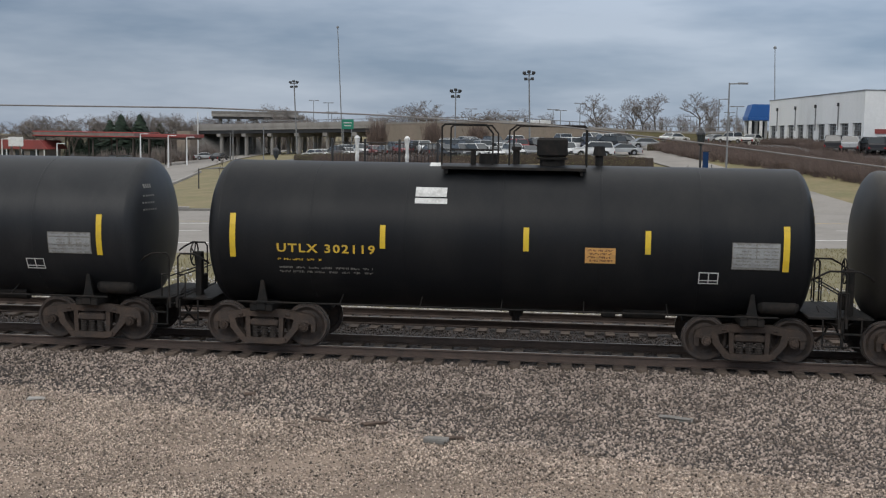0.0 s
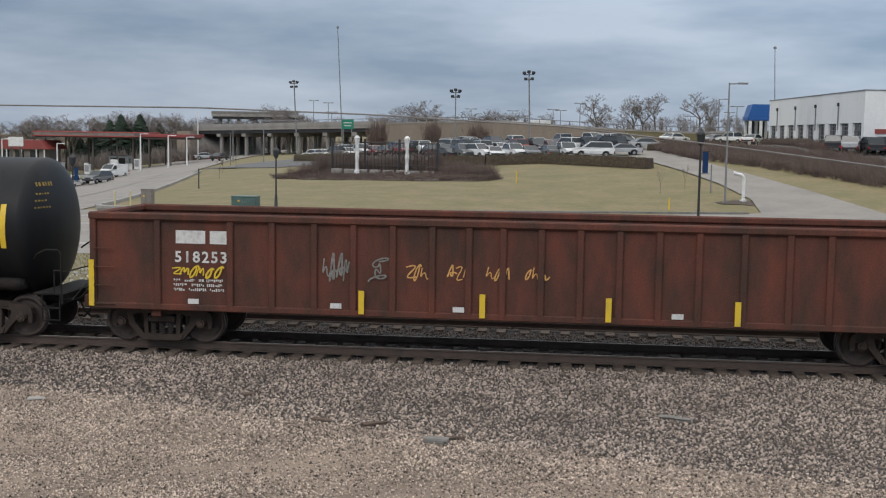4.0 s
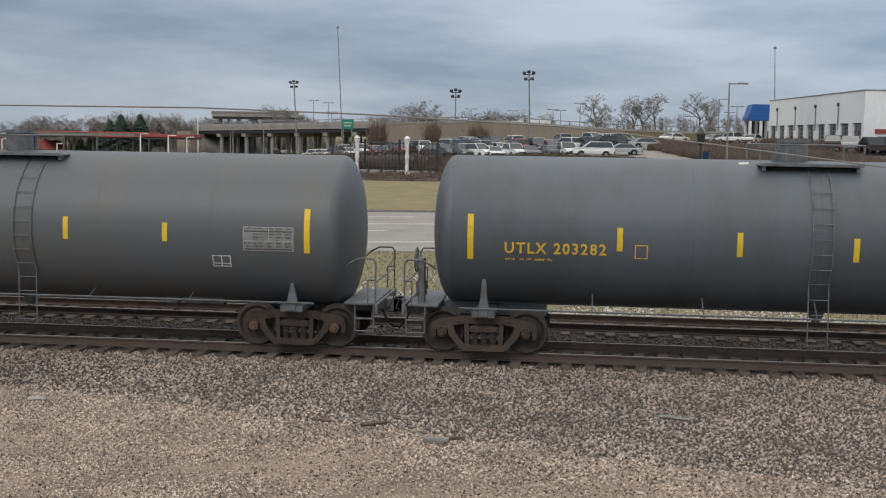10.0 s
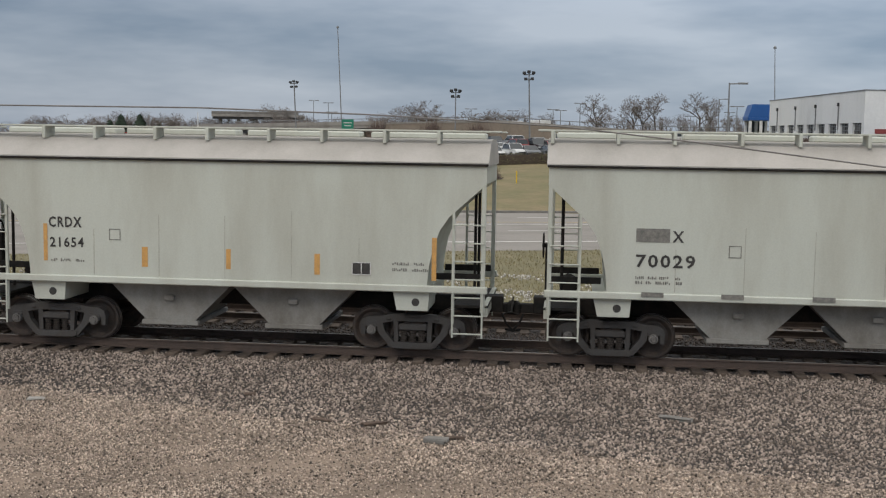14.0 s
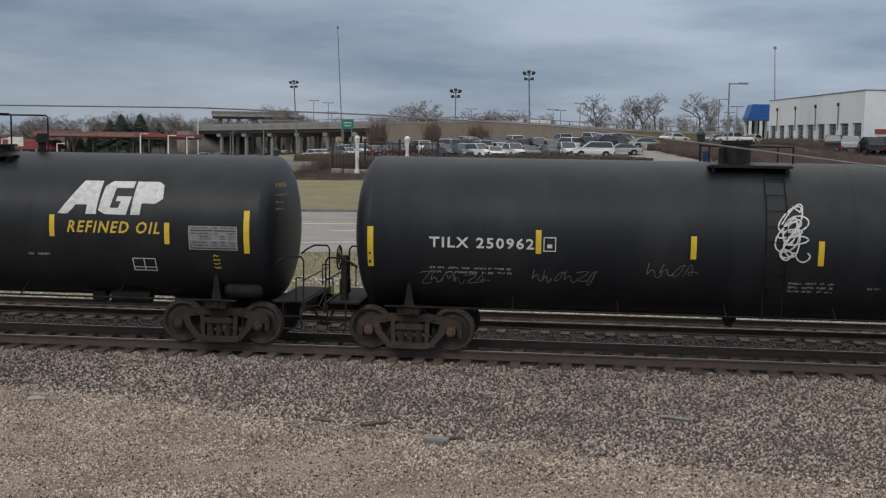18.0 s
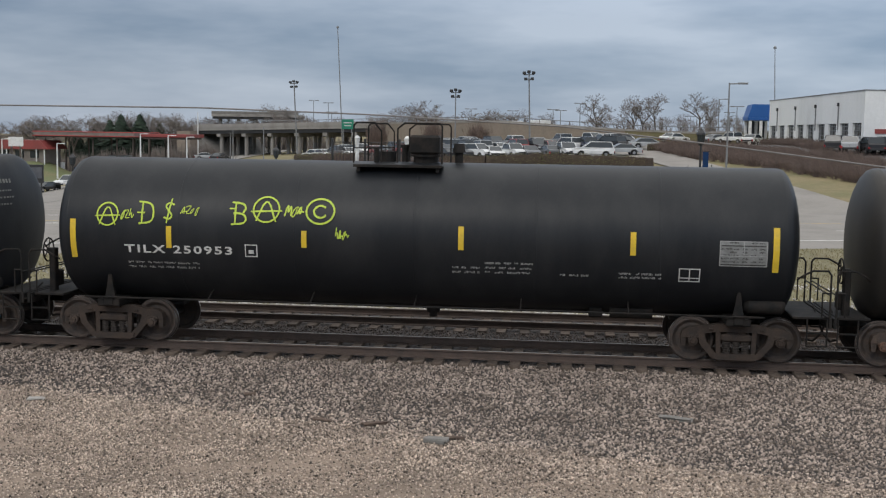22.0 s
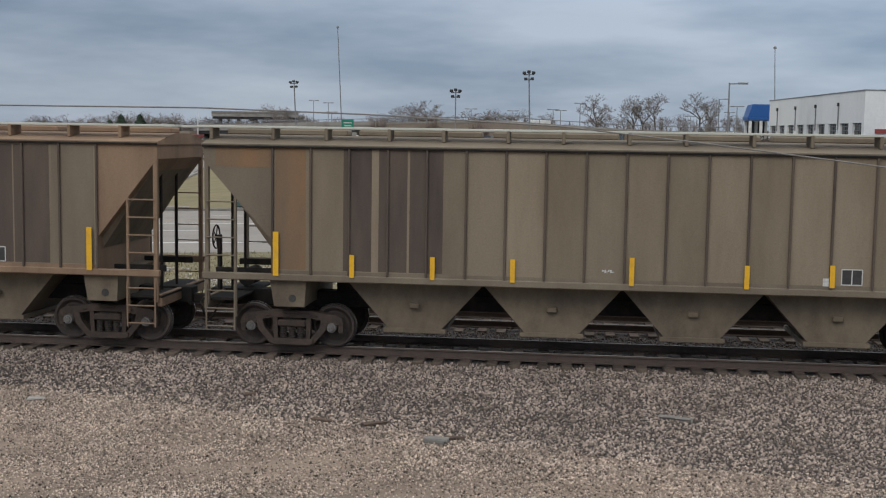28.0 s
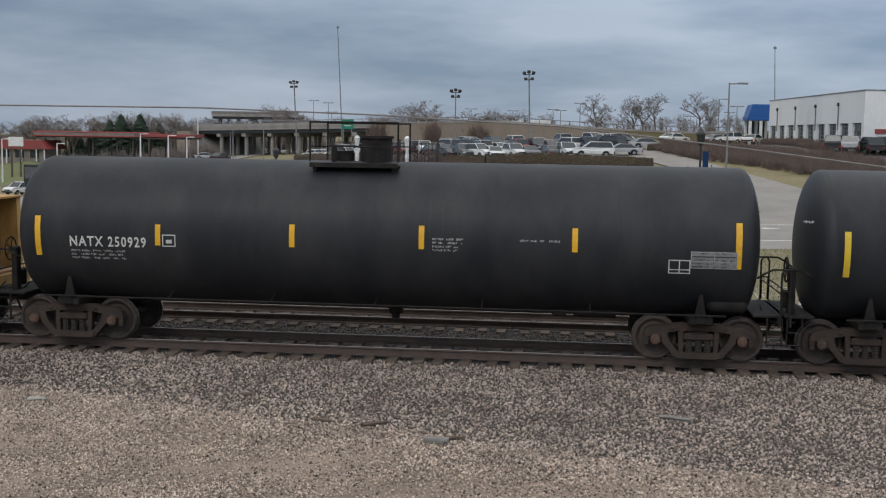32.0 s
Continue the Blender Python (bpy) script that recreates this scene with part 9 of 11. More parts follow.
mast(-74.7, 225.0, 9.6, 0.13, "tall white pole by the bridge", None, POLE_WHITE)
for x, y, h in ((-57.0, 190.0, 5.5), (-49.0, 180.0, 5.5), (-62.0, 205.0, 5.0)):
    mast(x, y, h, 0.12, "pale utility pole under the bridge", None)


# ---------------------------------------------------------------- vehicles
def vehicle(kind, paint, label, category):
    t = thing({"suv": "parked_suv", "sedan": "parked_car", "pickup": "parked_pickup", "van": "parked_van"}[kind], label, category, group="parked vehicles")
    shapes = dict(
        suv=([(-2.36, 0.42), (-2.43, 0.62), (-2.42, 1.0), (-2.32, 1.16), (1.1, 1.14), (1.75, 1.1), (2.2, 1.0), (2.38, 0.8), (2.38, 0.42)], [(-2.22, 1.14), (-2.02, 1.76), (0.3, 1.79), (1.12, 1.12)], 0.95, 1.42),
        sedan=([(-2.3, 0.36), (-2.38, 0.55), (-2.36, 0.82), (-2.2, 0.93), (1.0, 0.88), (1.75, 0.82), (2.2, 0.72), (2.34, 0.58), (2.34, 0.36)], [(-1.75, 0.91), (-1.05, 1.36), (0.25, 1.38), (1.1, 0.86)], 0.9, 1.38),
        pickup=([(-2.86, 0.5), (-2.9, 0.7), (-2.88, 1.06), (0.0, 1.06), (1.45, 1.06), (2.4, 1.0), (2.78, 0.9), (2.86, 0.7), (2.86, 0.5)], [(-0.9, 1.05), (-0.75, 1.7), (0.7, 1.72), (1.45, 1.05)], 0.98, 1.75),
        van=([(-2.7, 0.42), (-2.76, 1.0), (-2.7, 1.9), (-2.5, 2.08), (0.8, 2.1), (1.1, 2.0), (1.75, 1.35), (2.5, 1.15), (2.75, 0.9), (2.75, 0.42)], [(0.5, 1.35), (0.55, 1.85), (1.1, 1.9), (1.62, 1.36)], 0.98, 1.7))
    body, cab, w, axle = shapes[kind]
    arches = [(xa + 0.43 * math.cos(math.radians(q)), 0.345 + 0.43 * math.sin(math.radians(q))) for xa in (axle, -axle) for q in range(10, 171, 20)]
    low = body[0][1]
    outline = body + [(p, max(q, low)) for p, q in arches]
    shell = Geo().prism(outline, -w, w)
    shell.v = [(p, q * (1 - 0.14 * max(0, abs(p) - 1.75)) * (1 if z < 0.8 else 0.97), z) for p, q, z in shell.v]
    bd = part("body", shell, CAR_PAINT[paint], t)
    if kind != "van":
        part("roof", Geo().prism([(cab[1][0] + 0.02, cab[1][1] - 0.06), (cab[1][0] + 0.1, cab[1][1] + 0.03), (cab[2][0] - 0.1, cab[2][1] + 0.03), (cab[2][0] + 0.02, cab[2][1] - 0.06)], -w + 0.2, w - 0.2), CAR_PAINT[paint], t)
        hx = [(p, q, (w - 0.06) if q < cab[1][1] - 0.2 else (w - 0.22)) for p, q in cab]
        part("glasshouse", Geo().add([(p, -u, q) for p, q, u in hx] + [(p, u, q) for p, q, u in hx], [(0, 3, 2, 1), (4, 5, 6, 7), (0, 1, 5, 4), (1, 2, 6, 5), (2, 3, 7, 6)]), GLASS, t, "dark glass all round")
        part("centre_pillar", Geo().box((cab[1][0] + cab[2][0]) / 2 - 0.1, 0, (cab[0][1] + cab[1][1]) / 2, 0.08, 2 * w - 0.3, cab[1][1] - cab[0][1]), POLE_BLACK, t)
        for x0, x1 in ((cab[1][0], cab[0][0]), (cab[2][0], cab[3][0])):
            for s in (-1, 1):
                part("roof_pillar", Geo().tube([(x0, s * (w - 0.22), cab[1][1]), (x1, s * (w - 0.07), cab[0][1])], 0.04, 5), CAR_PAINT[paint], t)
    else:
        part("cab_glass", Geo().prism(cab, -w - 0.01, w + 0.01).prism([(1.02, 2.05), (1.06, 2.08), (1.74, 1.40), (1.68, 1.38)], -w + 0.12, w - 0.12), GLASS, t, "dark windscreen and cab windows")
    if kind == "pickup":
        part("bed", Geo().box(-1.9, 0, 1.14, 1.7, 1.7, 0.05), BLACK_STEEL, t)
    part("front_bumper", Geo().box(body[-1][0] + 0.02, 0, 0.5, 0.16, 2 * w - 0.1, 0.22, 0.04), POLE_BLACK, t)
    part("rear_bumper", Geo().box(body[0][0] - 0.02, 0, 0.52, 0.16, 2 * w - 0.1, 0.22, 0.04), POLE_BLACK, t)
    part("grille", Geo().box(body[-2][0] + 0.01, 0, body[-2][1] - 0.05, 0.06, w, 0.18, 0.02), POLE_BLACK, t)
    for s in (-1, 1):
        part("headlight", Geo().box(body[-2][0] - 0.04, s * (w - 0.22), body[-2][1] - 0.02, 0.14, 0.34, 0.15, 0.03), LENS, t)
        part("tail_light", Geo().box(body[1][0] + 0.03, s * (w - 0.16), body[1][1] - 0.02, 0.12, 0.2, 0.3, 0.03), TAIL, t)
        for x in (-axle, axle):
            wh = part("tyre", Geo().lathe([(s * (w - 0.2) - 0.11, 0.18), (s * (w - 0.2) - 0.11, 0.31), (s * (w - 0.2) - 0.08, 0.345), (s * (w - 0.2) + 0.09, 0.345), (s * (w - 0.2) + 0.12, 0.31), (s * (w - 0.2) + 0.12, 0.18)], 16, "y", (x, 0, 0.345)), TYRE, t, smooth=True)
            part("rim", Geo().cyl((x, s * (w - 0.22), 0.345), (x, s * (w - 0.06), 0.345), 0.2, 0.17, 12), CHROME, wh)
    return t


fleet = {}


def parked(kind, paint, x, y, rz, label=""):
    key = kind, paint
    words = {"suv": "SUV", "sedan": "saloon car", "pickup": "pickup truck", "van": "panel van"}[kind]
    z = gz(x, y) + 0.075
    if key not in fleet:
        fleet[key] = vehicle(kind, paint, label or f"{paint} {words} parked on the lot", {"suv": "suv", "sedan": "car", "pickup": "pickup", "van": "van"}[kind])
        fleet[key].matrix_basis = pose(x, y, z, 0, 0, rz)
    else:
        c = copy_thing(fleet[key], pose(x, y, z, 0, 0, rz))
        tagged(c, label or f"{paint} {words} parked on the lot")


parked("suv", "white", -77.5, 155.0, -104, "white SUV waiting on the side street")
parked("sedan", "black", -73.2, 154.0, -104, "black car behind the white SUV on the street")
parked("pickup", "white", -71.2, 158.0, -104, "white pickup on the side street")
parked("suv", "grey", -68.0, 160.0, -104, "dark grey SUV on the side street")
parked("van", "white", -71.0, 173.0, -104, "white panel van on the side street")
parked("sedan", "black", -64.0, 205.0, 80, "dark car driving off under the bridge")
parked("sedan", "silver", -72.0, 222.0, 20, "silver car near the bridge abutment")
rng = random.Random(41)
tints = ["white", "white", "white", "silver", "grey", "black", "silver", "navy", "black", "red", "tan", "grey"]
kinds = ["suv", "sedan", "sedan", "sedan", "pickup", "suv"]
parked("suv", "white", 2.2, 133.5, 185, "long white SUV behind the hedge")
parked("sedan", "silver", 5.4, 134.5, 190)
for row, (x0, y0, x1, y1, n) in enumerate(((-15.5, 141.5, -1.0, 135.5, 8), (-40.0, 176.0, -18.0, 156.0, 11), (-36.0, 180.0, -12.0, 160.0, 9), (-14.0, 149.0, 4.0, 143.0, 9), (-19.0, 152.5, 6.0, 147.5, 11), (-24.0, 160.0, 2.0, 154.0, 9))):
    for k in range(n):
        u = k / (n - 1)
        parked(rng.choice(kinds), rng.choice(tints), x0 + (x1 - x0) * u + rng.uniform(-0.4, 0.4), y0 + (y1 - y0) * u + rng.uniform(-0.4, 0.4), rng.choice((-68, -55, 112, 130)) + rng.uniform(-8, 8))
for x, y, kd, pt, rz in ((6.3, 147.0, "suv", "white", 20), (9.0, 143.0, "sedan", "silver", 15), (13.6, 160.0, "sedan", "white", 40), (21.3, 177.0, "sedan", "silver", 40), (23.2, 173.0, "pickup", "white", 130), (24.4, 162.0, "sedan", "white", 60)):
    parked(kd, pt, x, y, rz + rng.uniform(-8, 8), f"{pt} vehicle in a far row of the lot")
for x, y, kd, pt, rz in ((28.0, 129.5, "suv", "black", 80), (29.5, 127.5, "suv", "silver", 70), (30.9, 125.5, "suv", "black", 95), (32.6, 126.0, "pickup", "black", 60), (34.9, 127.0, "suv", "grey", 75)):
    parked(kd, pt, x, y, rz + rng.uniform(-6, 6), f"{pt} vehicle parked beside the white building")


# ---------------------------------------------------------------- buildings
def dealership():
    b = thing("car_dealership", "low white building with a row of glazed bay doors", "building", 0, 0, 0)
    ax, ay, bx, by, top = 26.85, 165.0, 30.69, 128.0, 10.15
    base = 3.2
    L = math.hypot(bx - ax, by - ay)
    ux, uy = (bx - ax) / L, (by - ay) / L
    nx, ny = -abs(uy), 0.0
    nx, ny = uy, -ux           # outwards, towards the lot
    def q(s, o, z):
        return (ax + ux * s + nx * o, ay + uy * s + ny * o, z)
    def slab(s0, s1, o0, o1, z0, z1):
        return Geo().add([q(s0, o0, z0), q(s1, o0, z0), q(s1, o1, z0), q(s0, o1, z0), q(s0, o0, z1), q(s1, o0, z1), q(s1, o1, z1), q(s0, o1, z1)], [(0, 3, 2, 1), (4, 5, 6, 7), (0, 1, 5, 4), (1, 2, 6, 5), (2, 3, 7, 6), (3, 0, 4, 7)])
    n, door_top = 9, 6.75
    edges = [(L * (k + 0.17) / n, L * (k + 0.83) / n) for k in range(n)]
    cuts = [0.0] + [v for e in edges for v in e] + [L]
    for k in range(0, len(cuts), 2):
        part("wall_pier", slab(cuts[k], cuts[k + 1], -0.35, 0.0, base, door_top), WHITE_WALL, b)
    part("upper_wall", slab(0, L, -0.35, 0.0, door_top, top), WHITE_WALL, b)
    part("gable_wall", slab(L - 0.35, L, -34, -0.352, base, top), WHITE_WALL, b)
    part("far_gable_wall", slab(0, 0.35, -34, -0.352, base, top), WHITE_WALL, b)
    part("rear_wall", slab(0, L, -34.35, -34.002, base, top), WHITE_WALL, b)
    part("roof", slab(0.36, L - 0.36, -34, -0.36, top - 0.5, top - 0.3), GREY_WALL, b)
    part("coping", slab(-0.06, L + 0.06, -0.42, 0.06, top + 0.002, top + 0.12), POLE_GREY, b)
    part("side_coping", slab(L - 0.42, L + 0.06, -34, -0.43, top + 0.002, top + 0.12), POLE_GREY, b)
    for e0, e1 in edges:
        d = part("bay_door", slab(e0 + 0.003, e1 - 0.003, -0.3, -0.22, base, door_top - 0.003), GLASS, b, "glazed roll-up bay door")
        for k in range(1, 5):
            z = base + 1.2 + k * 0.5
            part("door_rail", slab(e0 + 0.01, e1 - 0.01, -0.219, -0.17, z, z + 0.07), POLE_GREY, d)
        for k in (1, 2):
            s = e0 + (e1 - e0) * k / 3
            part("door_stile", slab(s - 0.04, s + 0.04, -0.219, -0.172, base, door_top - 0.01), POLE_GREY, d)
    for k in (1, 3, 5, 7):
        s = L * k / n
        part("downpipe", slab(s - 0.06, s + 0.06, 0.002, 0.12, 6.0, top - 1.2), POLE_GREY, b)
        part("wall_lamp", slab(s - 0.13, s + 0.13, 0.002, 0.22, 8.7, 9.1), POLE_BLACK, b)
    part("red_sign", slab(L + 0.004, L + 0.1, -2.6, -1.2, 5.6, 6.1), RED_ROOF, b)


dealership()


def portico():
    p = thing("entrance_portico", "blue gabled portico on white columns", "building", 26.3, 172.0, gz(26.3, 172.0))
    h = 9.85 - gz(25.9, 172.0)
    part("gable_roof", Geo().prism([(-1.7, h - 1.9), (-1.1, h), (1.7, h), (1.9, h - 1.9)], -2.5, 2.5), BLUE_PANEL, p)
    part("fascia", Geo().box(0.1, 0, h - 2.1, 3.6, 5.1, 0.35, 0.03), BLUE_PANEL, p)
    for x in (-1.3, 0.2, 1.6):
        for y in (-2.2, 2.2):
            part("column", Geo().box(x, y, (h - 2.3) / 2, 0.4, 0.4, h - 2.3, 0.03), POLE_WHITE, p)
    part("entrance_glass", Geo().box(0.2, 2.6, (h - 2.3) / 2, 3.2, 0.1, h - 2.3), GLASS, p)


portico()


POST_CREAM = surface("cream_post_paint", (0.58, 0.50, 0.26), (0.42, 0.37, 0.22), rough=0.6, scale=2, amount=0.4, fine=0.1, bump=0.0)
SLATE_PANEL = surface("slate_picture_panel", (0.07, 0.075, 0.09), (0.12, 0.12, 0.13), rough=0.5, scale=1.2, amount=0.6, fine=0.1, bump=0.0)
RED_TRIM = surface("bright_red_trim", (0.42, 0.06, 0.055), (0.30, 0.06, 0.055), rough=0.55, scale=0.5, amount=0.4, fine=0.06, bump=0.03)


def filling_station():
    z = gz(-88, 205)
    c = thing("station_canopy", "long red-edged filling station canopy on columns", "canopy", -86.0, 206.0, z)
    top = 4.5 - z
    part("fascia", Geo().box(-1.5, 0, top - 0.45, 18.9, 12.9, 0.62, 0.03), TAN_BOX, c, "tan band of the canopy edge")
    for zt in (top - 0.09, top - 0.82):
        part("fascia_trim", Geo().box(-1.5, 0, zt, 19.1, 13.1, 0.14, 0.03), RED_TRIM, c, "bright red trim strip")
    part("soffit", Geo().box(-1.5, 0, top - 1.0, 18.4, 12.4, 0.2, 0.03), BROWN_BRICK, c)
    part("low_fascia", Geo().box(12.5, 1.0, top - 0.55, 8.6, 10.0, 0.6, 0.05), RED_ROOF, c)
    part("low_soffit", Geo().box(12.5, 1.0, top - 1.05, 8.0, 9.4, 0.35, 0.03), BROWN_BRICK, c)
    for x in (-9.5, -5.0, -0.5, 4.0, 7.0, 10.0, 14.0):
        for y in (-4.5, 4.0):
            part("column", Geo().box(x, y, (top - 1.2) / 2 - 0.3, 0.24, 0.24, top - 0.6, 0.04), BROWN_BRICK, c)
    for x in (-7.0, -2.5, 2.0, 6.0):
        part("fuel_pump", Geo().box(x, -3.0, 0.9, 0.7, 0.5, 1.9, 0.06), POLE_WHITE, c)
    part("pump_sign", Geo().box(3.8, -5.4, 1.7, 1.4, 0.15, 1.8, 0.03), POLE_WHITE, c, "white price board")
    s = thing("station_kiosk", "small pale kiosk with dark windows under the canopy", "kiosk", -84.3, 209.0, gz(-84.3, 209))
    part("wall", Geo().box(0, 0, 1.25, 3.6, 2.6, 2.5, 0.04), POLE_WHITE, s)
    part("roof", Geo().box(0, 0, 2.56, 3.9, 2.9, 0.14, 0.03), POLE_GREY, s)
    for x in (-0.95, 0.75):
        part("window", Geo().box(x, -1.32, 1.55, 1.2, 0.06, 1.2), GLASS, s)
    part("door", Geo().box(1.82, -0.3, 1.05, 0.06, 0.95, 2.1, 0.01), GREY_WALL, s)
    for x, y in ((-86.5, 199.0), (-78.0, 201.0)):
        k = thing("vending_box", "white vending box on the forecourt", "machine", x, y, gz(x, y))
        part("body", Geo().box(0, 0, 0.95, 1.0, 0.8, 1.8, 0.04), POLE_WHITE, k)
        part("front_panel", Geo().box(0, -0.42, 1.1, 0.8, 0.04, 1.2, 0.01), GREY_WALL, k)
    r = thing("red_roof_house", "small building with a sloping red roof", "building", -99.0, 202.0, gz(-99, 202))
    h = 2.8 - gz(-99, 202)
    part("wall", Geo().box(0, 0, h / 2 - 0.8, 9.0, 7.0, h - 1.4), TAN_BOX, r)
    part("roof", Geo().prism([(-5.4, h - 1.6), (-4.2, h), (4.0, h), (5.6, h - 1.6)], -4.2, 4.2), RED_ROOF, r)
    for k in range(3):
        part("window", Geo().box(-2.8 + 2.8 * k, -3.53, h - 2.5, 1.6, 0.08, 1.3), GLASS, r)
    for x in (-4.9, -2.2, 0.6, 3.4, 4.9):
        part("column", Geo().box(x, -4.0, h / 2 - 0.8, 0.2, 0.2, h - 1.5, 0.03), POLE_WHITE, r)
    g = thing("sign_board", "pale roadside sign board on two legs", "sign", -95.4, 190.0, gz(-95.4, 190))
    part("board", Geo().box(0, 0, 7.2, 2.6, 0.3, 1.6, 0.03), POLE_WHITE, g)
    for x in (-0.8, 0.8):
        part("leg", Geo().box(x, 0, 3.2, 0.25, 0.25, 6.4), BROWN_BRICK, g)
    d = thing("display_board", "dark display board at the street side", "sign", -68.0, 140.0, gz(-68, 140))
    part("board", Geo().box(0, 0, 2.9, 2.6, 0.2, 2.3, 0.03), POLE_BLACK, d)
    part("picture_panel", Geo().box(0, -0.12, 3.0, 2.3, 0.05, 1.4, 0.02), SLATE_PANEL, d)
    for x in (-1.0, 1.0):
        part("leg", Geo().box(x, 0, 0.9, 0.15, 0.15, 1.8), POLE_BLACK, d)


filling_station()


def overpass():
    b = thing("road_bridge", "concrete highway bridge on rows of columns", "bridge", 0, 0, 0)
    ax, ay, bx, by = -82.0, 244.0, -35.0, 213.0
    L = math.hypot(bx - ax, by - ay)
    ux, uy = (bx - ax) / L, (by - ay) / L
    nx, ny = -uy, ux
    def q(s, o, z):
        return (ax + ux * s + nx * o, ay + uy * s + ny * o, z)
    def slab(s0, s1, o0, o1, za0, za1, zb0, zb1):
        return Geo().add([q(s0, o0, za0), q(s1, o0, zb0), q(s1, o1, zb0), q(s0, o1, za0), q(s0, o0, za1), q(s1, o0, zb1), q(s1, o1, zb1), q(s0, o1, za1)], [(0, 3, 2, 1), (4, 5, 6, 7), (0, 1, 5, 4), (1, 2, 6, 5), (2, 3, 7, 6), (3, 0, 4, 7)])
    part("deck", slab(0, L, 0, 16, 5.0, 5.6, 6.0, 6.6), CONCRETE, b)
    # girder coloured near-black for the shade beneath the deck
    part("girder", slab(0, L, 0.25, 15.6, 4.3, 4.998, 5.3, 5.998), POLE_BLACK, b)
    part("parapet", slab(0, L, -0.1, 0.25, 5.6, 6.35, 6.6, 7.3), CONCRETE, b)
    part("far_parapet", slab(0, L, 15.8, 16.1, 5.6, 6.35, 6.6, 7.3), CONCRETE, b)
    for k in range(24):
        s = L * (k + 0.5) / 24
        part("rail_post", Geo().cyl(q(s, 0.05, 6.3 + k / 24), q(s, 0.05, 6.9 + k / 24), 0.06, n=6), POLE_GREY, b)
    part("guard_rail", Geo().tube([q(0, 0.05, 6.75), q(L, 0.05, 7.75)], 0.06, 6), POLE_GREY, b)
    for k in range(1, 7):
        s = L * k / 7
        bent = part("pier_cap", slab(s - 0.6, s + 0.6, 0.3, 15.7, 3.7 + k / 8, 4.29 + k / 7, 3.7 + k / 8, 4.29 + k / 7), CONCRETE, b)
        for o in (1.2, 5.6, 10.2, 14.6):
            p = q(s, o, 0)
            part("pier_column", Geo().cyl((p[0], p[1], gz(p[0], p[1]) - 0.3), (p[0], p[1], 3.8 + k / 8), 0.42, n=10), CONCRETE, bent)
    part("abutment", slab(-3.2, 1.4, -2.0, 17, -2.0, 4.9, -2.0, 4.9), WALL_TAN, b)
    part("abutment_slope", Geo().add([q(1.4, 0, 4.2), q(1.4, 16, 4.2), q(8.5, 16, -0.8), q(8.5, 0, -0.8), q(1.4, 0, -0.8), q(1.4, 16, -0.8)], [(0, 3, 2, 1), (0, 4, 3), (1, 2, 5)]), KERB, b)
    # a second, farther ramp
    f = thing("highway_ramp", "long pale highway ramp on columns beyond the bridge", "bridge", -83.0, 300.0, gz(-83, 300), 2.6)
    h = 9.6 - gz(-83, 300)
    part("deck", Geo().box(0, 0, h - 0.35, 23, 9, 0.7, 0.04), CONCRETE, f)
    part("parapet", Geo().box(0, -4.4, h + 0.35, 23, 0.25, 0.7, 0.03), KERB, f)
    # near-black again, the deck's underside shade as colour
    part("girder", Geo().box(0, 0, h - 1.0, 22.6, 8.4, 0.58), POLE_BLACK, f)
    for k in range(5):
        part("pier_column", Geo().cyl((-9.6 + 4.8 * k, -2.5, -0.3), (-9.6 + 4.8 * k, -2.5, h - 1.3), 0.45, n=10), CONCRETE, f)
    w = thing("retaining_wall", "long tan retaining wall below the highway", "wall", 0, 0, 0, kind="structure")
    pts = [(-36.0, 214.0, 6.7), (-24.0, 206.0, 7.0), (-12.0, 199.0, 7.2), (-2.0, 192.0, 6.5), (8.0, 185.0, 5.9), (18.0, 180.0, 5.6), (40.0, 172.0, 6.2)]
    for (x0, y0, z0), (x1, y1, z1) in zip(pts, pts[1:]):
        n = 3
        for k in range(n):
            a, c = k / n, (k + 1) / n
            p0 = (x0 + (x1 - x0) * a, y0 + (y1 - y0) * a, z0 + (z1 - z0) * a)
            p1 = (x0 + (x1 - x0) * c, y0 + (y1 - y0) * c, z0 + (z1 - z0) * c)
            low = min(gz(p0[0], p0[1]), gz(p1[0], p1[1])) - 0.4
            part("wall_panel", Geo().add([(p0[0], p0[1], low), (p1[0], p1[1], low), (p1[0], p1[1], p1[2]), (p0[0], p0[1], p0[2]), (p0[0], p0[1] + 0.8, low), (p1[0], p1[1] + 0.8, low), (p1[0], p1[1] + 0.8, p1[2]), (p0[0], p0[1] + 0.8, p0[2])], [(0, 1, 2, 3), (5, 4, 7, 6), (3, 2, 6, 7), (4, 0, 3, 7), (1, 5, 6, 2)]), WALL_TAN if x0 < 0 else VERGE, w)
        part("coping", Geo().add([(x0, y0 - 0.1, z0), (x1, y1 - 0.1, z1), (x1, y1 - 0.1, z1 + 0.3), (x0, y0 - 0.1, z0 + 0.3), (x0, y0 + 0.9, z0), (x1, y1 + 0.9, z1), (x1, y1 + 0.9, z1 + 0.3), (x0, y0 + 0.9, z0 + 0.3)], [(0, 1, 2, 3), (3, 2, 6, 7), (5, 4, 7, 6)]), CONCRETE, w)
    gr = thing("guard_rail", "grey steel guard rail along the highway edge", "guard rail", 0, 0, 0, kind="structure")
    part("rail_beam", Geo().tube([(x, y + 0.4, z + 0.95) for x, y, z in pts], 0.07, 5), POLE_GREY, gr)
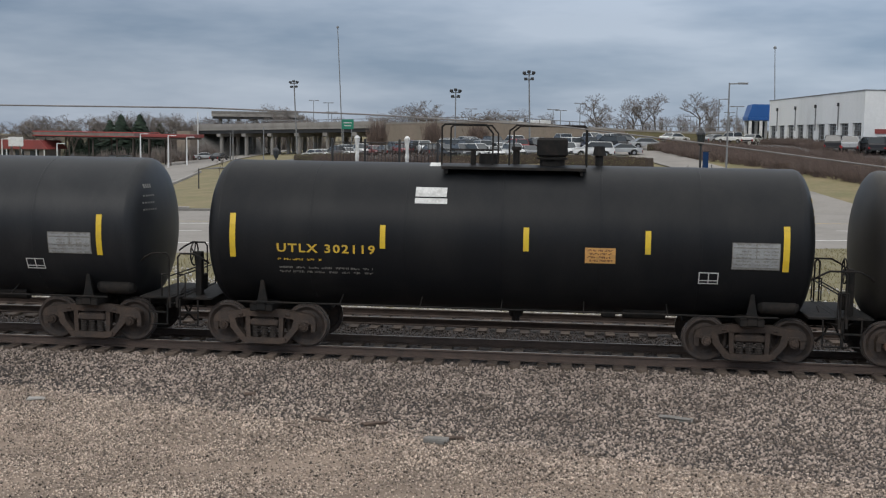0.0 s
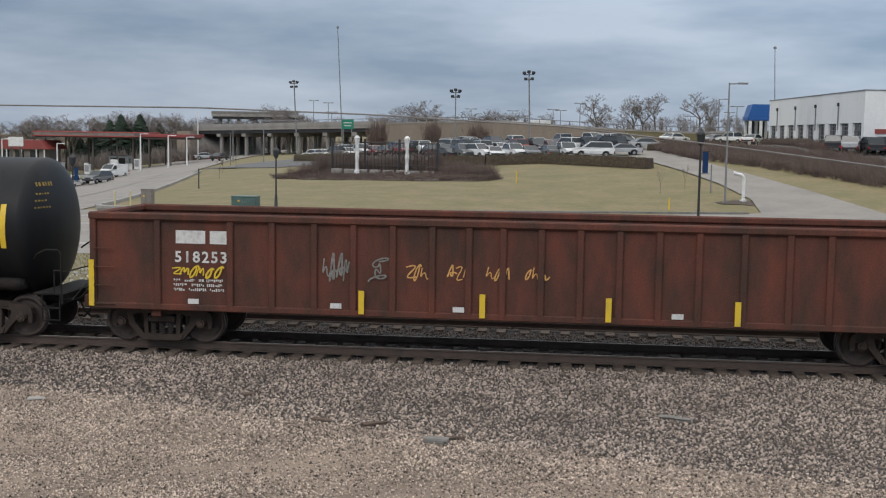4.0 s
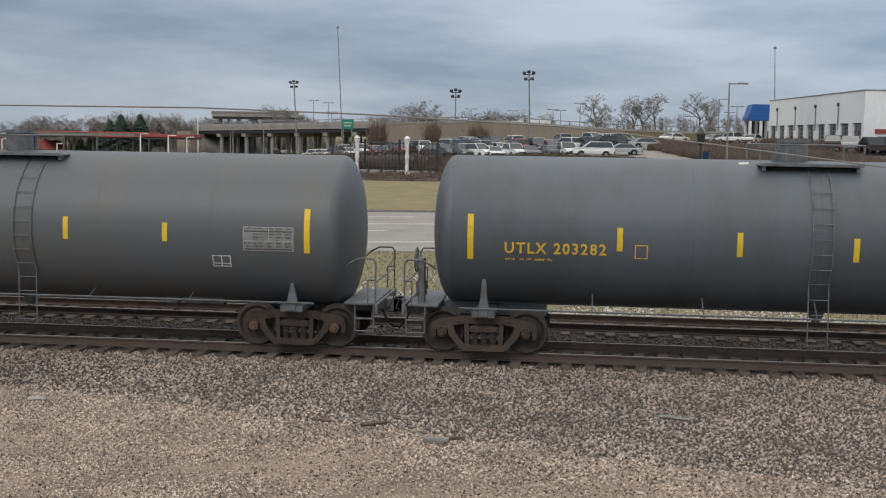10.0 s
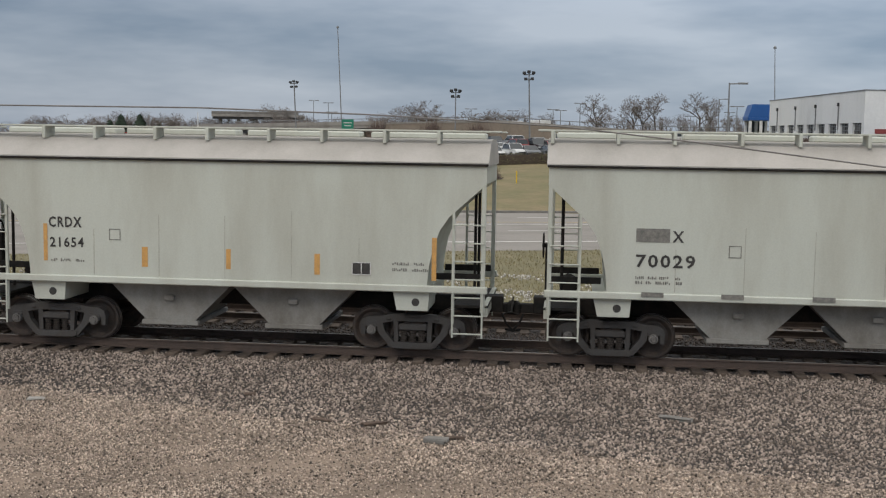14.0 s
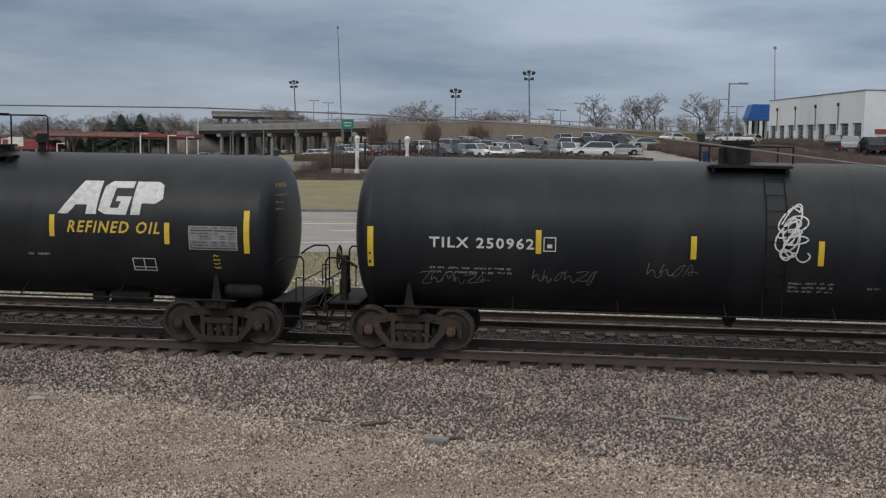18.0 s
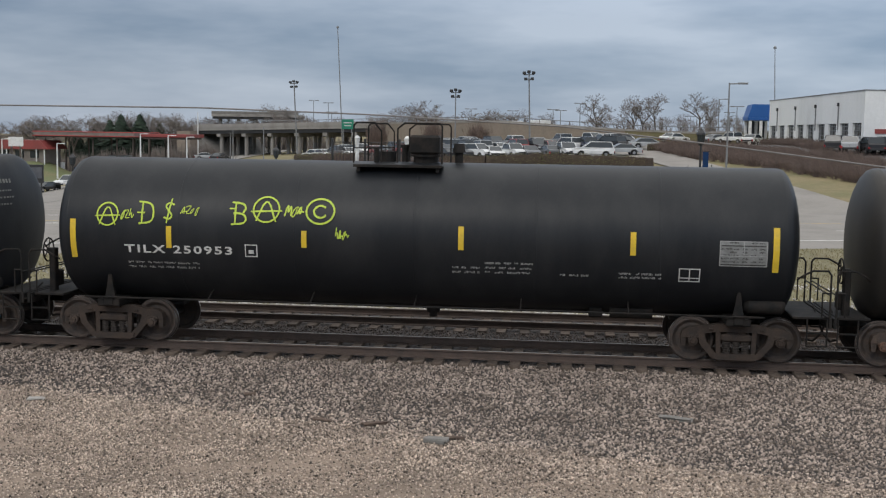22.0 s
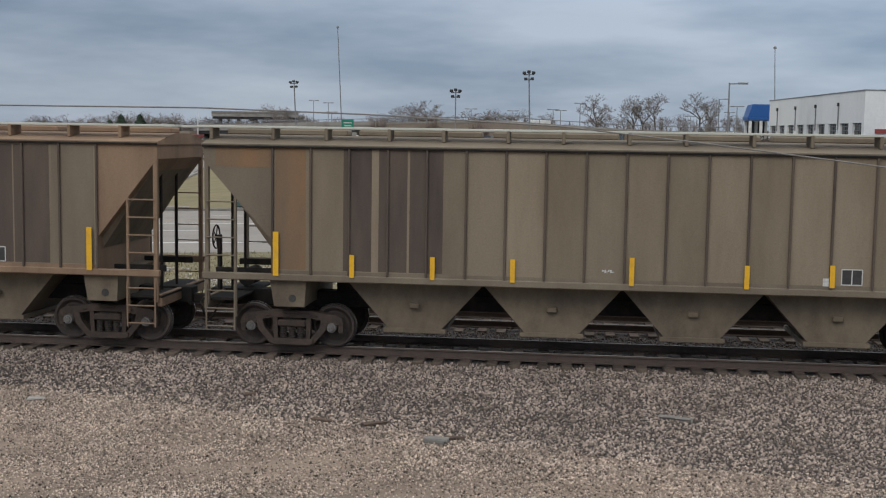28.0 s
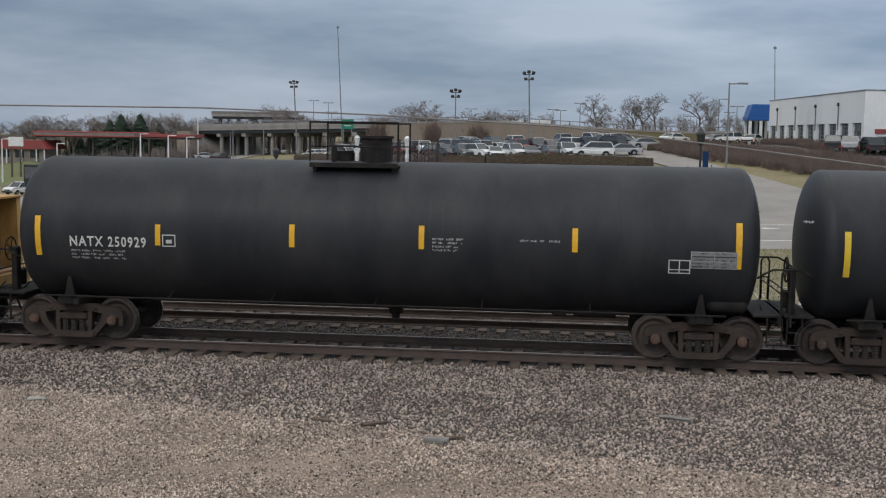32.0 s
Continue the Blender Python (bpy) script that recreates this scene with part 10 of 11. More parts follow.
    for (x0, y0, z0), (x1, y1, z1) in zip(pts, pts[1:]):
        for k in range(4):
            u = (k + 0.5) / 4
            px, py, pz = x0 + (x1 - x0) * u, y0 + (y1 - y0) * u + 0.5, z0 + (z1 - z0) * u
            part("rail_post", Geo().box(px, py, pz + 0.6, 0.11, 0.11, 0.75, 0.02), DUNNAGE, gr)
    for x, y, ln, zt in ((-12.5, 208.0, 6.5, 6.5), (-6.0, 204.0, 3.2, 6.6)):
        tr = thing("box_trailer", "white box trailer standing on the highway shoulder", "trailer", x, y, zt - 0.9, -28)
        part("box", Geo().box(0, 0, 1.35, ln, 2.2, 1.2, 0.05), CAR_PAINT["white"], tr)
        part("chassis", Geo().box(0, 0, 0.65, ln - 0.3, 1.6, 0.2), POLE_BLACK, tr)
        for wx in (-ln / 2 + 0.9, ln / 2 - 0.9):
            for wy in (-1.0, 1.0):
                part("wheel", Geo().cyl((wx, wy - 0.15, 0.42), (wx, wy + 0.15, 0.42), 0.42, n=14), TYRE, tr)
    s = thing("highway_sign", "green highway sign on a steel post", "sign", -39.0, 198.0, gz(-39, 198))
    zb = 7.3 - gz(-39, 198)
    part("sign_panel", Geo().box(0, 0, zb - 0.85, 2.1, 0.1, 1.7, 0.03), SIGN_GREEN, s)
    part("sign_lines", Geo().box(0, -0.06, zb - 0.6, 1.4, 0.02, 0.14).box(0, -0.06, zb - 1.1, 1.2, 0.02, 0.14), MARK_WHITE, s)
    for x in (-0.7, 0.7):
        part("post", Geo().cyl((x, 0.1, 0), (x, 0.1, zb), 0.07, n=8), POLE_GREY, s)


overpass()


# ---------------------------------------------------------------- garden sign, hedges and small furniture
def garden_sign():
    t = thing("entrance_sign", "fenced entrance feature with white carved pillars", "monument", -19.5, 117.8, gz(-19.5, 117.8) + 0.1)
    for x, dy in ((-2.8, 0.6), (2.7, -1.25)):
        p = part("pillar", Geo().lathe([(0, 0.3), (0.3, 0.3), (0.35, 0.2), (1.2, 0.16), (1.75, 0.22), (2.3, 0.15), (3.1, 0.2), (3.5, 0.28), (3.7, 0.32), (3.9, 0.15), (3.95, 0.0)], 10, "z", (x, dy, 0)), POLE_WHITE, t, "white carved pillar")
    z0 = -0.3
    for k in range(8):
        x = -5.2 + k * 1.45
        part("plinth_block", Geo().box(x, 0.2 - 0.33 * x, 0.18, 1.1, 0.6, 0.5, 0.05), CONCRETE, t)
    for k in range(30):
        x = -5.6 + k * 0.39
        part("fence_bar", Geo().cyl((x, 0.2 - 0.33 * x, 0.2), (x, 0.2 - 0.33 * x, 3.3), 0.03, n=5), POLE_BLACK, t)
    for x in (-5.7, -2.0, 1.8, 5.9):
        part("fence_post", Geo().box(x, 0.2 - 0.33 * x, 1.75, 0.22, 0.22, 3.7, 0.02), POLE_BLACK, t)
    for z in (0.9, 3.2):
        part("fence_rail", Geo().tube([(-5.7, 0.2 + 0.33 * 5.7, z), (5.9, 0.2 - 0.33 * 5.9, z)], 0.04, 5), POLE_BLACK, t)


garden_sign()
ribbon("planting_bed", MULCH, "dark mulch at the tip of the lawn island", [(11.0, 89.5, 0.5), (13.1, 90.3, 1.4), (15.6, 88.4, 0.8)], 0.05, category="planting bed")
ribbon("planting_bed", MULCH, "dark mulch bed round the entrance feature", [(-31.0, 119.0, 2.0), (-26.0, 122.0, 6.5), (-18.0, 117.5, 7.5), (-11.0, 110.5, 4.5), (-7.5, 107.0, 1.5)], 0.05, category="planting bed")


def shrubs(name, material, label, n, place, lo, hi, seed, twigs, spread, thick, kind="stuff", category="shrub"):
    """Tufts of thin upright twigs in one mesh."""
    rs = random.Random(seed)
    g = Geo()
    for _ in range(n):
        x, y = place(rs)
        z = gz(x, y) + 0.03
        h = rs.uniform(lo, hi)
        for _ in range(twigs):
            a = rs.uniform(0, 6.28)
            d = rs.uniform(0.1, spread)
            bx, by = x + rs.uniform(-0.25, 0.25), y + rs.uniform(-0.25, 0.25)
            tx, ty, tz = bx + d * math.cos(a), by + d * math.sin(a), z + h * rs.uniform(0.55, 1.0)
            mx, my = (bx + tx) / 2, (by + ty) / 2
            o = len(g.v)
            for k in range(3):
                g.v.append((bx + thick * math.cos(2.1 * k), by + thick * math.sin(2.1 * k), z))
            g.v.append((tx, ty, tz))
            g.f += [(o, o + 1, o + 3), (o + 1, o + 2, o + 3), (o + 2, o, o + 3)]
            for _ in range(2):
                u = rs.uniform(0.35, 0.8)
                cx, cy, cz = bx + (tx - bx) * u, by + (ty - by) * u, z + (tz - z) * u
                o = len(g.v)
                g.v += [(cx, cy, cz), (cx + thick, cy, cz + thick), (cx + rs.uniform(-0.4, 0.4) * spread, cy + rs.uniform(-0.3, 0.3), cz + rs.uniform(0.1, 0.45) * h)]
                g.f.append((o, o + 1, o + 2))
    return tagged(part(name, g, material, None), label, category, "", kind)


def along_line(pts, spread):
    lens = [math.hypot(b[0] - a[0], b[1] - a[1]) for a, b in zip(pts, pts[1:])]
    def place(rs):
        s = rs.uniform(0, sum(lens))
        for (a, b), L in zip(zip(pts, pts[1:]), lens):
            if s <= L:
                u = s / L
                w = a[2] + (b[2] - a[2]) * u
                dx, dy = (b[0] - a[0]) / L, (b[1] - a[1]) / L
                o = rs.uniform(-w, w)
                return a[0] + (b[0] - a[0]) * u - dy * o, a[1] + (b[1] - a[1]) * u + dx * o
            s -= L
        return pts[-1][0], pts[-1][1]
    return place


shrubs("bed_shrubs", BRUSH, "bare brown shrubs in the mulch bed", 420, along_line([(-30.0, 122.0, 1.2), (-26.0, 125.5, 3.0), (-18.0, 122.5, 3.0), (-11.0, 115.0, 2.0), (-8.0, 109.0, 1.0)], 0), 0.7, 1.7, 21, 14, 0.8, 0.016)
shrubs("bed_shrubs", BRUSH, "tall bare shrubs along the iron fence", 240, along_line([(-28.0, 125.0, 0.9), (-20.5, 121.5, 1.4), (-13.5, 118.0, 0.9)], 0), 1.8, 3.1, 29, 12, 0.8, 0.014)
shrubs("bed_shrubs", BRUSH, "low matted brown groundcover over the mulch", 900, along_line([(-31.0, 119.0, 1.8), (-26.0, 122.0, 6.2), (-18.0, 117.5, 7.2), (-11.0, 110.5, 4.4), (-7.5, 107.0, 1.2)], 0), 0.25, 0.65, 36, 10, 0.7, 0.02)
shrubs("bank_brush", BRUSH, "tangled brown brush on the bank below the lot", 2600, along_line([(11.5, 141.0, 2.0), (16.0, 131.0, 4.5), (22.0, 120.0, 5.0), (27.0, 108.0, 5.0), (32.0, 98.0, 5.0), (50.0, 90.0, 6.0)], 0), 0.9, 1.6, 22, 12, 1.2, 0.022)
shrubs("station_brush", TWIG, "brown winter brush behind the filling station", 420, along_line([(-120.0, 216.0, 4.0), (-95.0, 224.0, 4.0), (-72.0, 228.0, 3.0)], 0), 1.6, 4.2, 37, 9, 1.3, 0.05)
shrubs("wall_shrubs", BRUSH, "low dark shrubs before the bay doors", 500, along_line([(24.6, 152.0, 0.9), (26.4, 140.0, 0.9), (27.4, 131.5, 0.9)], 0), 0.6, 1.1, 35, 12, 0.8, 0.022)
shrubs("bridge_brush", BRUSH, "bare brush under the bridge slope", 160, along_line([(-88.0, 238.0, 3.0), (-79.0, 226.0, 3.0), (-72.0, 228.0, 2.0)], 0), 0.8, 2.2, 23, 8, 0.9, 0.05)
shrubs("wall_brush", BRUSH, "bare reddish saplings along the wall", 60, along_line([(-35.5, 203.0, 1.2), (-34.0, 202.0, 1.2)], 0), 4.5, 6.8, 24, 7, 1.6, 0.05)
shrubs("wall_brush", BRUSH, "bare reddish saplings along the wall", 50, along_line([(-25.2, 200.0, 1.0), (-23.8, 199.0, 1.0)], 0), 4.0, 6.2, 25, 7, 1.4, 0.05)
shrubs("wall_brush", BRUSH, "bare reddish saplings along the wall", 60, along_line([(-17.2, 196.0, 1.0), (-14.8, 195.0, 1.2)], 0), 3.0, 4.8, 26, 7, 1.4, 0.05)


def hedge(name, label, pts, h, w, seed):
    """A clipped hedge as thousands of small leaf flakes round a dense core."""
    rs = random.Random(seed)
    g = Geo()
    core = Geo()
    for (x0, y0), (x1, y1) in zip(pts, pts[1:]):
        L = math.hypot(x1 - x0, y1 - y0)
        dx, dy = (x1 - x0) / L, (y1 - y0) / L
        n = int(L / 0.7)
        for k in range(n):
            u = (k + 0.5) / n * L
            cx, cy = x0 + dx * u, y0 + dy * u
            z = gz(cx, cy)
            hh = h * rs.uniform(0.9, 1.02)
            o = len(core.v)
            for s, zz in ((-0.36, 0), (0.36, 0), (0.3, hh * 0.86), (-0.3, hh * 0.86)):
                for e in (-0.45, 0.45):
                    core.v.append((cx + dx * e - dy * w * s, cy + dy * e + dx * w * s, z + zz))
            core.f += [(o, o + 1, o + 7, o + 6), (o + 2, o + 4, o + 5, o + 3), (o + 4, o + 6, o + 7, o + 5), (o, o + 6, o + 4, o + 2), (o + 1, o + 3, o + 5, o + 7)]
            for _ in range(190):
                e, s, t = rs.uniform(-0.4, 0.4), rs.uniform(-0.5, 0.5), rs.uniform(0.02, 1.0)
                if abs(s) < 0.36 and t < 0.82:
                    s = math.copysign(rs.uniform(0.34, 0.5), s)
                px, py, pz = cx + dx * e - dy * w * s, cy + dy * e + dx * w * s, z + hh * t
                r = rs.uniform(0.04, 0.09)
                o = len(g.v)
                for _ in range(3):
                    g.v.append((px + rs.uniform(-r, r), py + rs.uniform(-r, r), pz + rs.uniform(-r, r)))
                g.f.append((o, o + 1, o + 2))
    t = thing("hedge", label, "hedge")
    part("foliage", g, HEDGE_LEAF, t)
    part("core", core, MULCH, t)


hedge("hedge", "clipped brown-green winter hedge before the car lot", [(-16.0, 131.0), (-9.5, 127.5), (-3.3, 128.0), (2.0, 122.5), (7.6, 117.5)], 1.25, 1.7, 31)
hedge("hedge", "low brown hedge at the end of the car lot", [(-40.0, 166.0), (-33.0, 156.0), (-28.0, 148.0)], 1.2, 2.0, 32)
hedge("hedge", "short hedge by the driveway head", [(9.0, 141.0), (14.0, 139.0)], 1.0, 1.5, 33)


def cabinet(name, label, x, y, w, d, h, material, plinth):
    t = thing(name, label, "cabinet", x, y, gz(x, y))
    part("plinth", Geo().box(0, 0, 0.04, w + 0.25, d + 0.25, 0.1, 0.015), CONCRETE, t)
    part("body", Geo().box(0, 0, h / 2 + 0.08, w, d, h - 0.1, 0.03), material, t)
    part("lid", Geo().box(0, 0, h + 0.06, w + 0.06, d + 0.06, 0.07, 0.02), material, t)
    for s in (-1, 1):
        dr = part("door", Geo().box(s * w / 4, -d / 2 - 0.012, h / 2 + 0.08, w / 2 - 0.05, 0.02, h - 0.25, 0.005), material, t)
        part("handle", Geo().box(s * 0.08, -d / 2 - 0.035, h / 2 + 0.1, 0.03, 0.03, 0.16, 0.005), POLE_GREY, dr)
    part("label_plate", Geo().box(-w * 0.2, -d / 2 - 0.03, h * 0.7, 0.14, 0.01, 0.12), MARK_YELLOW, t)


cabinet("transformer_box", "green steel transformer box on the lawn", -22.5, 78.0, 1.75, 1.1, 0.78, GREEN_BOX, True)
cabinet("utility_cabinet", "grey-brown utility cabinet beside the street corner", -28.6, 75.5, 0.75, 0.6, 1.3, TAN_BOX, True)


def bent_pipe():
    t = thing("vent_pipe", "white bent pipe standing by the driveway", "pipe", 13.1, 91.0, gz(13.1, 91.0))
    part("pipe", Geo().tube([(0, 0, 0), (0, 0, 1.75), (-0.08, 0, 1.95), (-0.25, 0, 2.08), (-0.75, 0, 2.18)], 0.13, 12), POLE_WHITE, t)
    part("flange", Geo().cyl((0, 0, 0), (0, 0, 0.16), 0.26, n=14), POLE_WHITE, t)
    part("mouth", Geo().cyl((-0.70, 0, 2.17), (-0.80, 0, 2.19), 0.16, n=12), POLE_WHITE, t)


bent_pipe()
for x, y, h, m, lab in ((-5.0, 103.6, 1.05, STRIPE_YELLOW, "yellow marker post on the lawn"), (7.0, 85.0, 0.8, STRIPE_YELLOW, "yellow marker post by the kerb"), (-32.6, 79.6, 1.1, POST_CREAM, "cream marker post by the street corner"), (-31.2, 79.0, 1.1, POST_CREAM, "cream marker post by the street corner"), (11.2, 96.0, 2.3, POLE_GREY, "grey sign post by the driveway"), (-35.6, 107.4, 1.9, POLE_BLACK, "dark post beside the street")):
    t = thing("marker_post", lab, "post", x, y, gz(x, y))
    part("post", Geo().cyl((0, 0, 0), (0, 0, h), 0.06, 0.055, 8), m, t)
    part("cap", Geo().lathe([(h, 0.06), (h + 0.03, 0.05), (h + 0.05, 0.0)], 8, "z"), m, t)


# ---------------------------------------------------------------- trees
def bare_tree(h, spread, seed, dense=1.0, trunk=0.02):
    """Trunk and twig meshes of a leafless tree of height h."""
    rs = random.Random(seed)
    wood, twig = Geo(), Geo()
    def limb(p, d, length, r, level):
        q = p + d * length
        mid = p + d * (length * 0.5) + Vector((rs.uniform(-1, 1), rs.uniform(-1, 1), rs.uniform(-0.3, 0.6))) * length * 0.07
        g = wood if level < 3 else twig
        n = 7 if level == 0 else 5 if level < 3 else 3
        g.cyl(p, mid, r, r * 0.82, n, False).cyl(mid, q, r * 0.82, r * 0.62, n, False)
        if level >= 6 or length < 0.02 * h:
            return
        k = rs.choice((5, 6)) if level == 0 else rs.choice((3, 4)) if level < 4 else rs.choice((2, 3))
        k = max(2, round(k * dense))
        for i in range(k):
            a = rs.uniform(0, 6.28)
            out = rs.uniform(0.35, 1.05) * spread
            side = Vector((math.cos(a), math.sin(a), 0))
            nd = (d * (1 - 0.25 * out) + side * out + Vector((0, 0, 0.12))).normalized()
            start = p + (q - p) * rs.uniform(0.55, 1.0) if level else p + (q - p) * rs.uniform(0.55, 1.0)
            limb(start, nd, length * rs.uniform(0.55, 0.82), max(r * rs.uniform(0.42, 0.6), 0.014), level + 1)
    limb(Vector((0, 0, -0.1)), Vector((rs.uniform(-0.05, 0.05), rs.uniform(-0.05, 0.05), 1)).normalized(), h * 0.27, h * trunk, 0)
    for g in (wood, twig):
        g.v = [tuple(p) for p in g.v]
    top = max(p[2] for p in twig.v)
    k = h / top
    wood.v = [(p[0] * k, p[1] * k, p[2] * k if p[2] > 0 else p[2]) for p in wood.v]
    twig.v = [(p[0] * k, p[1] * k, p[2] * k) for p in twig.v]
    def rounded(p):
        """Outer twigs bend in to a rounded crown."""
        q = Vector((p[0] / 0.50, p[1] / 0.50, (p[2] - 0.56 * h) / 0.44)) / h
        r = q.length
        if r < 0.8 or p[2] < 0.2 * h:
            return p
        f = (0.8 + 0.22 * (1 - math.exp(-(r - 0.8) / 0.22))) / r
        return (p[0] * f, p[1] * f, 0.56 * h + (p[2] - 0.56 * h) * f)
    wood.v, twig.v = [rounded(p) for p in wood.v], [rounded(p) for p in twig.v]
    return wood.mesh("trunk", True), twig.mesh("crown")


shrubs("far_woods", TWIG, "dense brown winter wood on the skyline", 420, along_line([(-185.0, 305.0, 8.0), (-100.0, 302.0, 8.0), (-70.0, 290.0, 6.0)], 0), 4.0, 9.5, 27, 8, 2.2, 0.09, category="wood")
shrubs("far_woods", TWIG, "thin winter scrub on the skyline", 260, along_line([(-70.0, 292.0, 6.0), (-20.0, 285.0, 6.0), (60.0, 270.0, 6.0)], 0), 2.5, 5.0, 28, 7, 1.8, 0.08, category="wood")
tree_kinds = [bare_tree(9.0, 1.0, 51, 0.85, 0.017), bare_tree(9.0, 1.1, 52, 0.85, 0.018), bare_tree(9.0, 0.9, 53, 0.85, 0.016), bare_tree(9.0, 1.15, 54, 0.9, 0.018), bare_tree(9.0, 0.55, 58, 0.62, 0.011)]
for w, c in tree_kinds:
    w.materials.append(BARK)
    c.materials.append(TWIG)


def tree(kind, x, y, h, rz, label, z=None, wide=1.0):
    t = thing("bare_tree", label, "tree", x, y, gz(x, y) if z is None else z, rz, group="bare trees")
    for nm, me in zip(("trunk", "crown"), tree_kinds[kind]):
        ob = part(nm, me, BARK, t)
        ob.scale = (h / 9.0 * wide, h / 9.0 * wide, h / 9.0)


rng = random.Random(61)
for kd, x, y, h, w in ((0, -34.5, 240, 10.2, 1.1), (1, -28.9, 240, 10.4, 1.1), (3, -31.5, 243, 8.5, 1.0), (3, -16.7, 240, 7.8, 0.9), (1, 4.0, 215, 9.0, 0.95), (2, 10.7, 215, 8.3, 0.9), (0, 14.6, 215, 8.6, 0.85), (3, 12.6, 218, 7.6, 0.8), (1, 21.2, 200, 7.5, 1.0), (2, 23.4, 204, 6.6, 0.8), (2, -39.5, 244, 7.4, 1.0)):
    tree(kd, x, y, h, rng.uniform(0, 360), "large leafless tree beyond the highway", wide=w)
for k in range(44):
    x = -172 + k * 2.3 + rng.uniform(-1.5, 1.5)
    y = 296 + rng.uniform(-6, 14)
    tree(rng.randrange(4), x, y, rng.uniform(10.0, 13.8) - 0.02 * max(0, x + 120), rng.uniform(0, 360), "leafless tree in the wood beyond the filling station", wide=1.1)
for k in range(16):
    x = -72 + k * 4.2 + rng.uniform(-1.5, 1.5)
    tree(rng.randrange(4), x, 285 + rng.uniform(-8, 8), rng.uniform(7.0, 10.0), rng.uniform(0, 360), "leafless tree beyond the bridge", wide=1.2)
for k in range(12):
    x = -14 + k * 4.4 + rng.uniform(-1.5, 1.5)
    tree(rng.randrange(4), x, 275 + rng.uniform(-8, 8), rng.uniform(4.0, 6.5), rng.uniform(0, 360), "small leafless tree on the skyline", wide=1.3)
for x, y, h in ((7.1, 95.2, 2.3), (9.4, 99.0, 2.2), (-44.0, 142.0, 3.2), (-52.0, 172.0, 4.2), (-47.0, 158.0, 3.4), (-40.0, 128.0, 2.6)):
    tree(4, x, y, h, rng.uniform(0, 360), "thin young tree planted in the lawn", wide=0.5)


def conifer_meshes(seed):
    rs = random.Random(seed)
    g = Geo()
    for k in range(1500):
        u = rs.random() ** 0.7
        z = 1.0 + 8.0 * (1 - u)
        r = 2.4 * u * rs.uniform(0.25, 1.0) + 0.1
        a = rs.uniform(0, 6.28)
        x, y = r * math.cos(a), r * math.sin(a)
        s = rs.uniform(0.15, 0.4)
        o = len(g.v)
        g.v += [(x * 0.6, y * 0.6, z + 0.2), (x + s * math.sin(a), y - s * math.cos(a), z - 0.12), (x * 1.1 - s * math.sin(a), y * 1.1 + s * math.cos(a), z - 0.25)]
        g.f.append((o, o + 1, o + 2))
    return g.mesh("crown"), Geo().cyl((0, 0, -0.1), (0, 0, 8.5), 0.2, 0.03, 8).mesh("trunk")


con_crown, con_trunk = conifer_meshes(71)
con_crown.materials.append(CONIFER)
con_trunk.materials.append(BARK)
for x, y, h in ((-126, 294, 8.2), (-119.8, 290, 10.2), (-116.5, 289, 11.4), (-111.7, 290, 11.2), (-107.5, 293, 8.6), (-131, 295, 8.0), (-118.5, 296, 9.5)):
    t = thing("conifer", "dark evergreen tree among bare ones", "tree", x, y, gz(x, y), rng.uniform(0, 360), group="evergreens")
    for nm, me in (("trunk", con_trunk), ("crown", con_crown)):
        ob = part(nm, me, BARK, t)
        ob.scale = (h / 9.0 * 2.0, h / 9.0 * 2.0, h / 9.0)

# ---------------------------------------------------------------- overhead cable between the yard and the track
t = thing("overhead_cable", "thin grey overhead cable before the track", "cable", 0, 20.0, 0)
spine = [(-32.0, 5.30), (-18.0, 5.10), (-10.3, 5.04), (-6.6, 5.04), (-3.6, 4.96), (-0.2, 4.80), (2.2, 4.55), (5.2, 4.20), (12.0, 3.45)]
part("cable", Geo().tube([(x, 0, z) for x, z in spine], 0.014, 6), WIRE, t)
for x, z in (spine[0], spine[-1]):
    part("cable_post", Geo().cyl((x, 0, LOW), (x, 0, z + 0.3), 0.13, 0.10, 10), DUNNAGE, t)

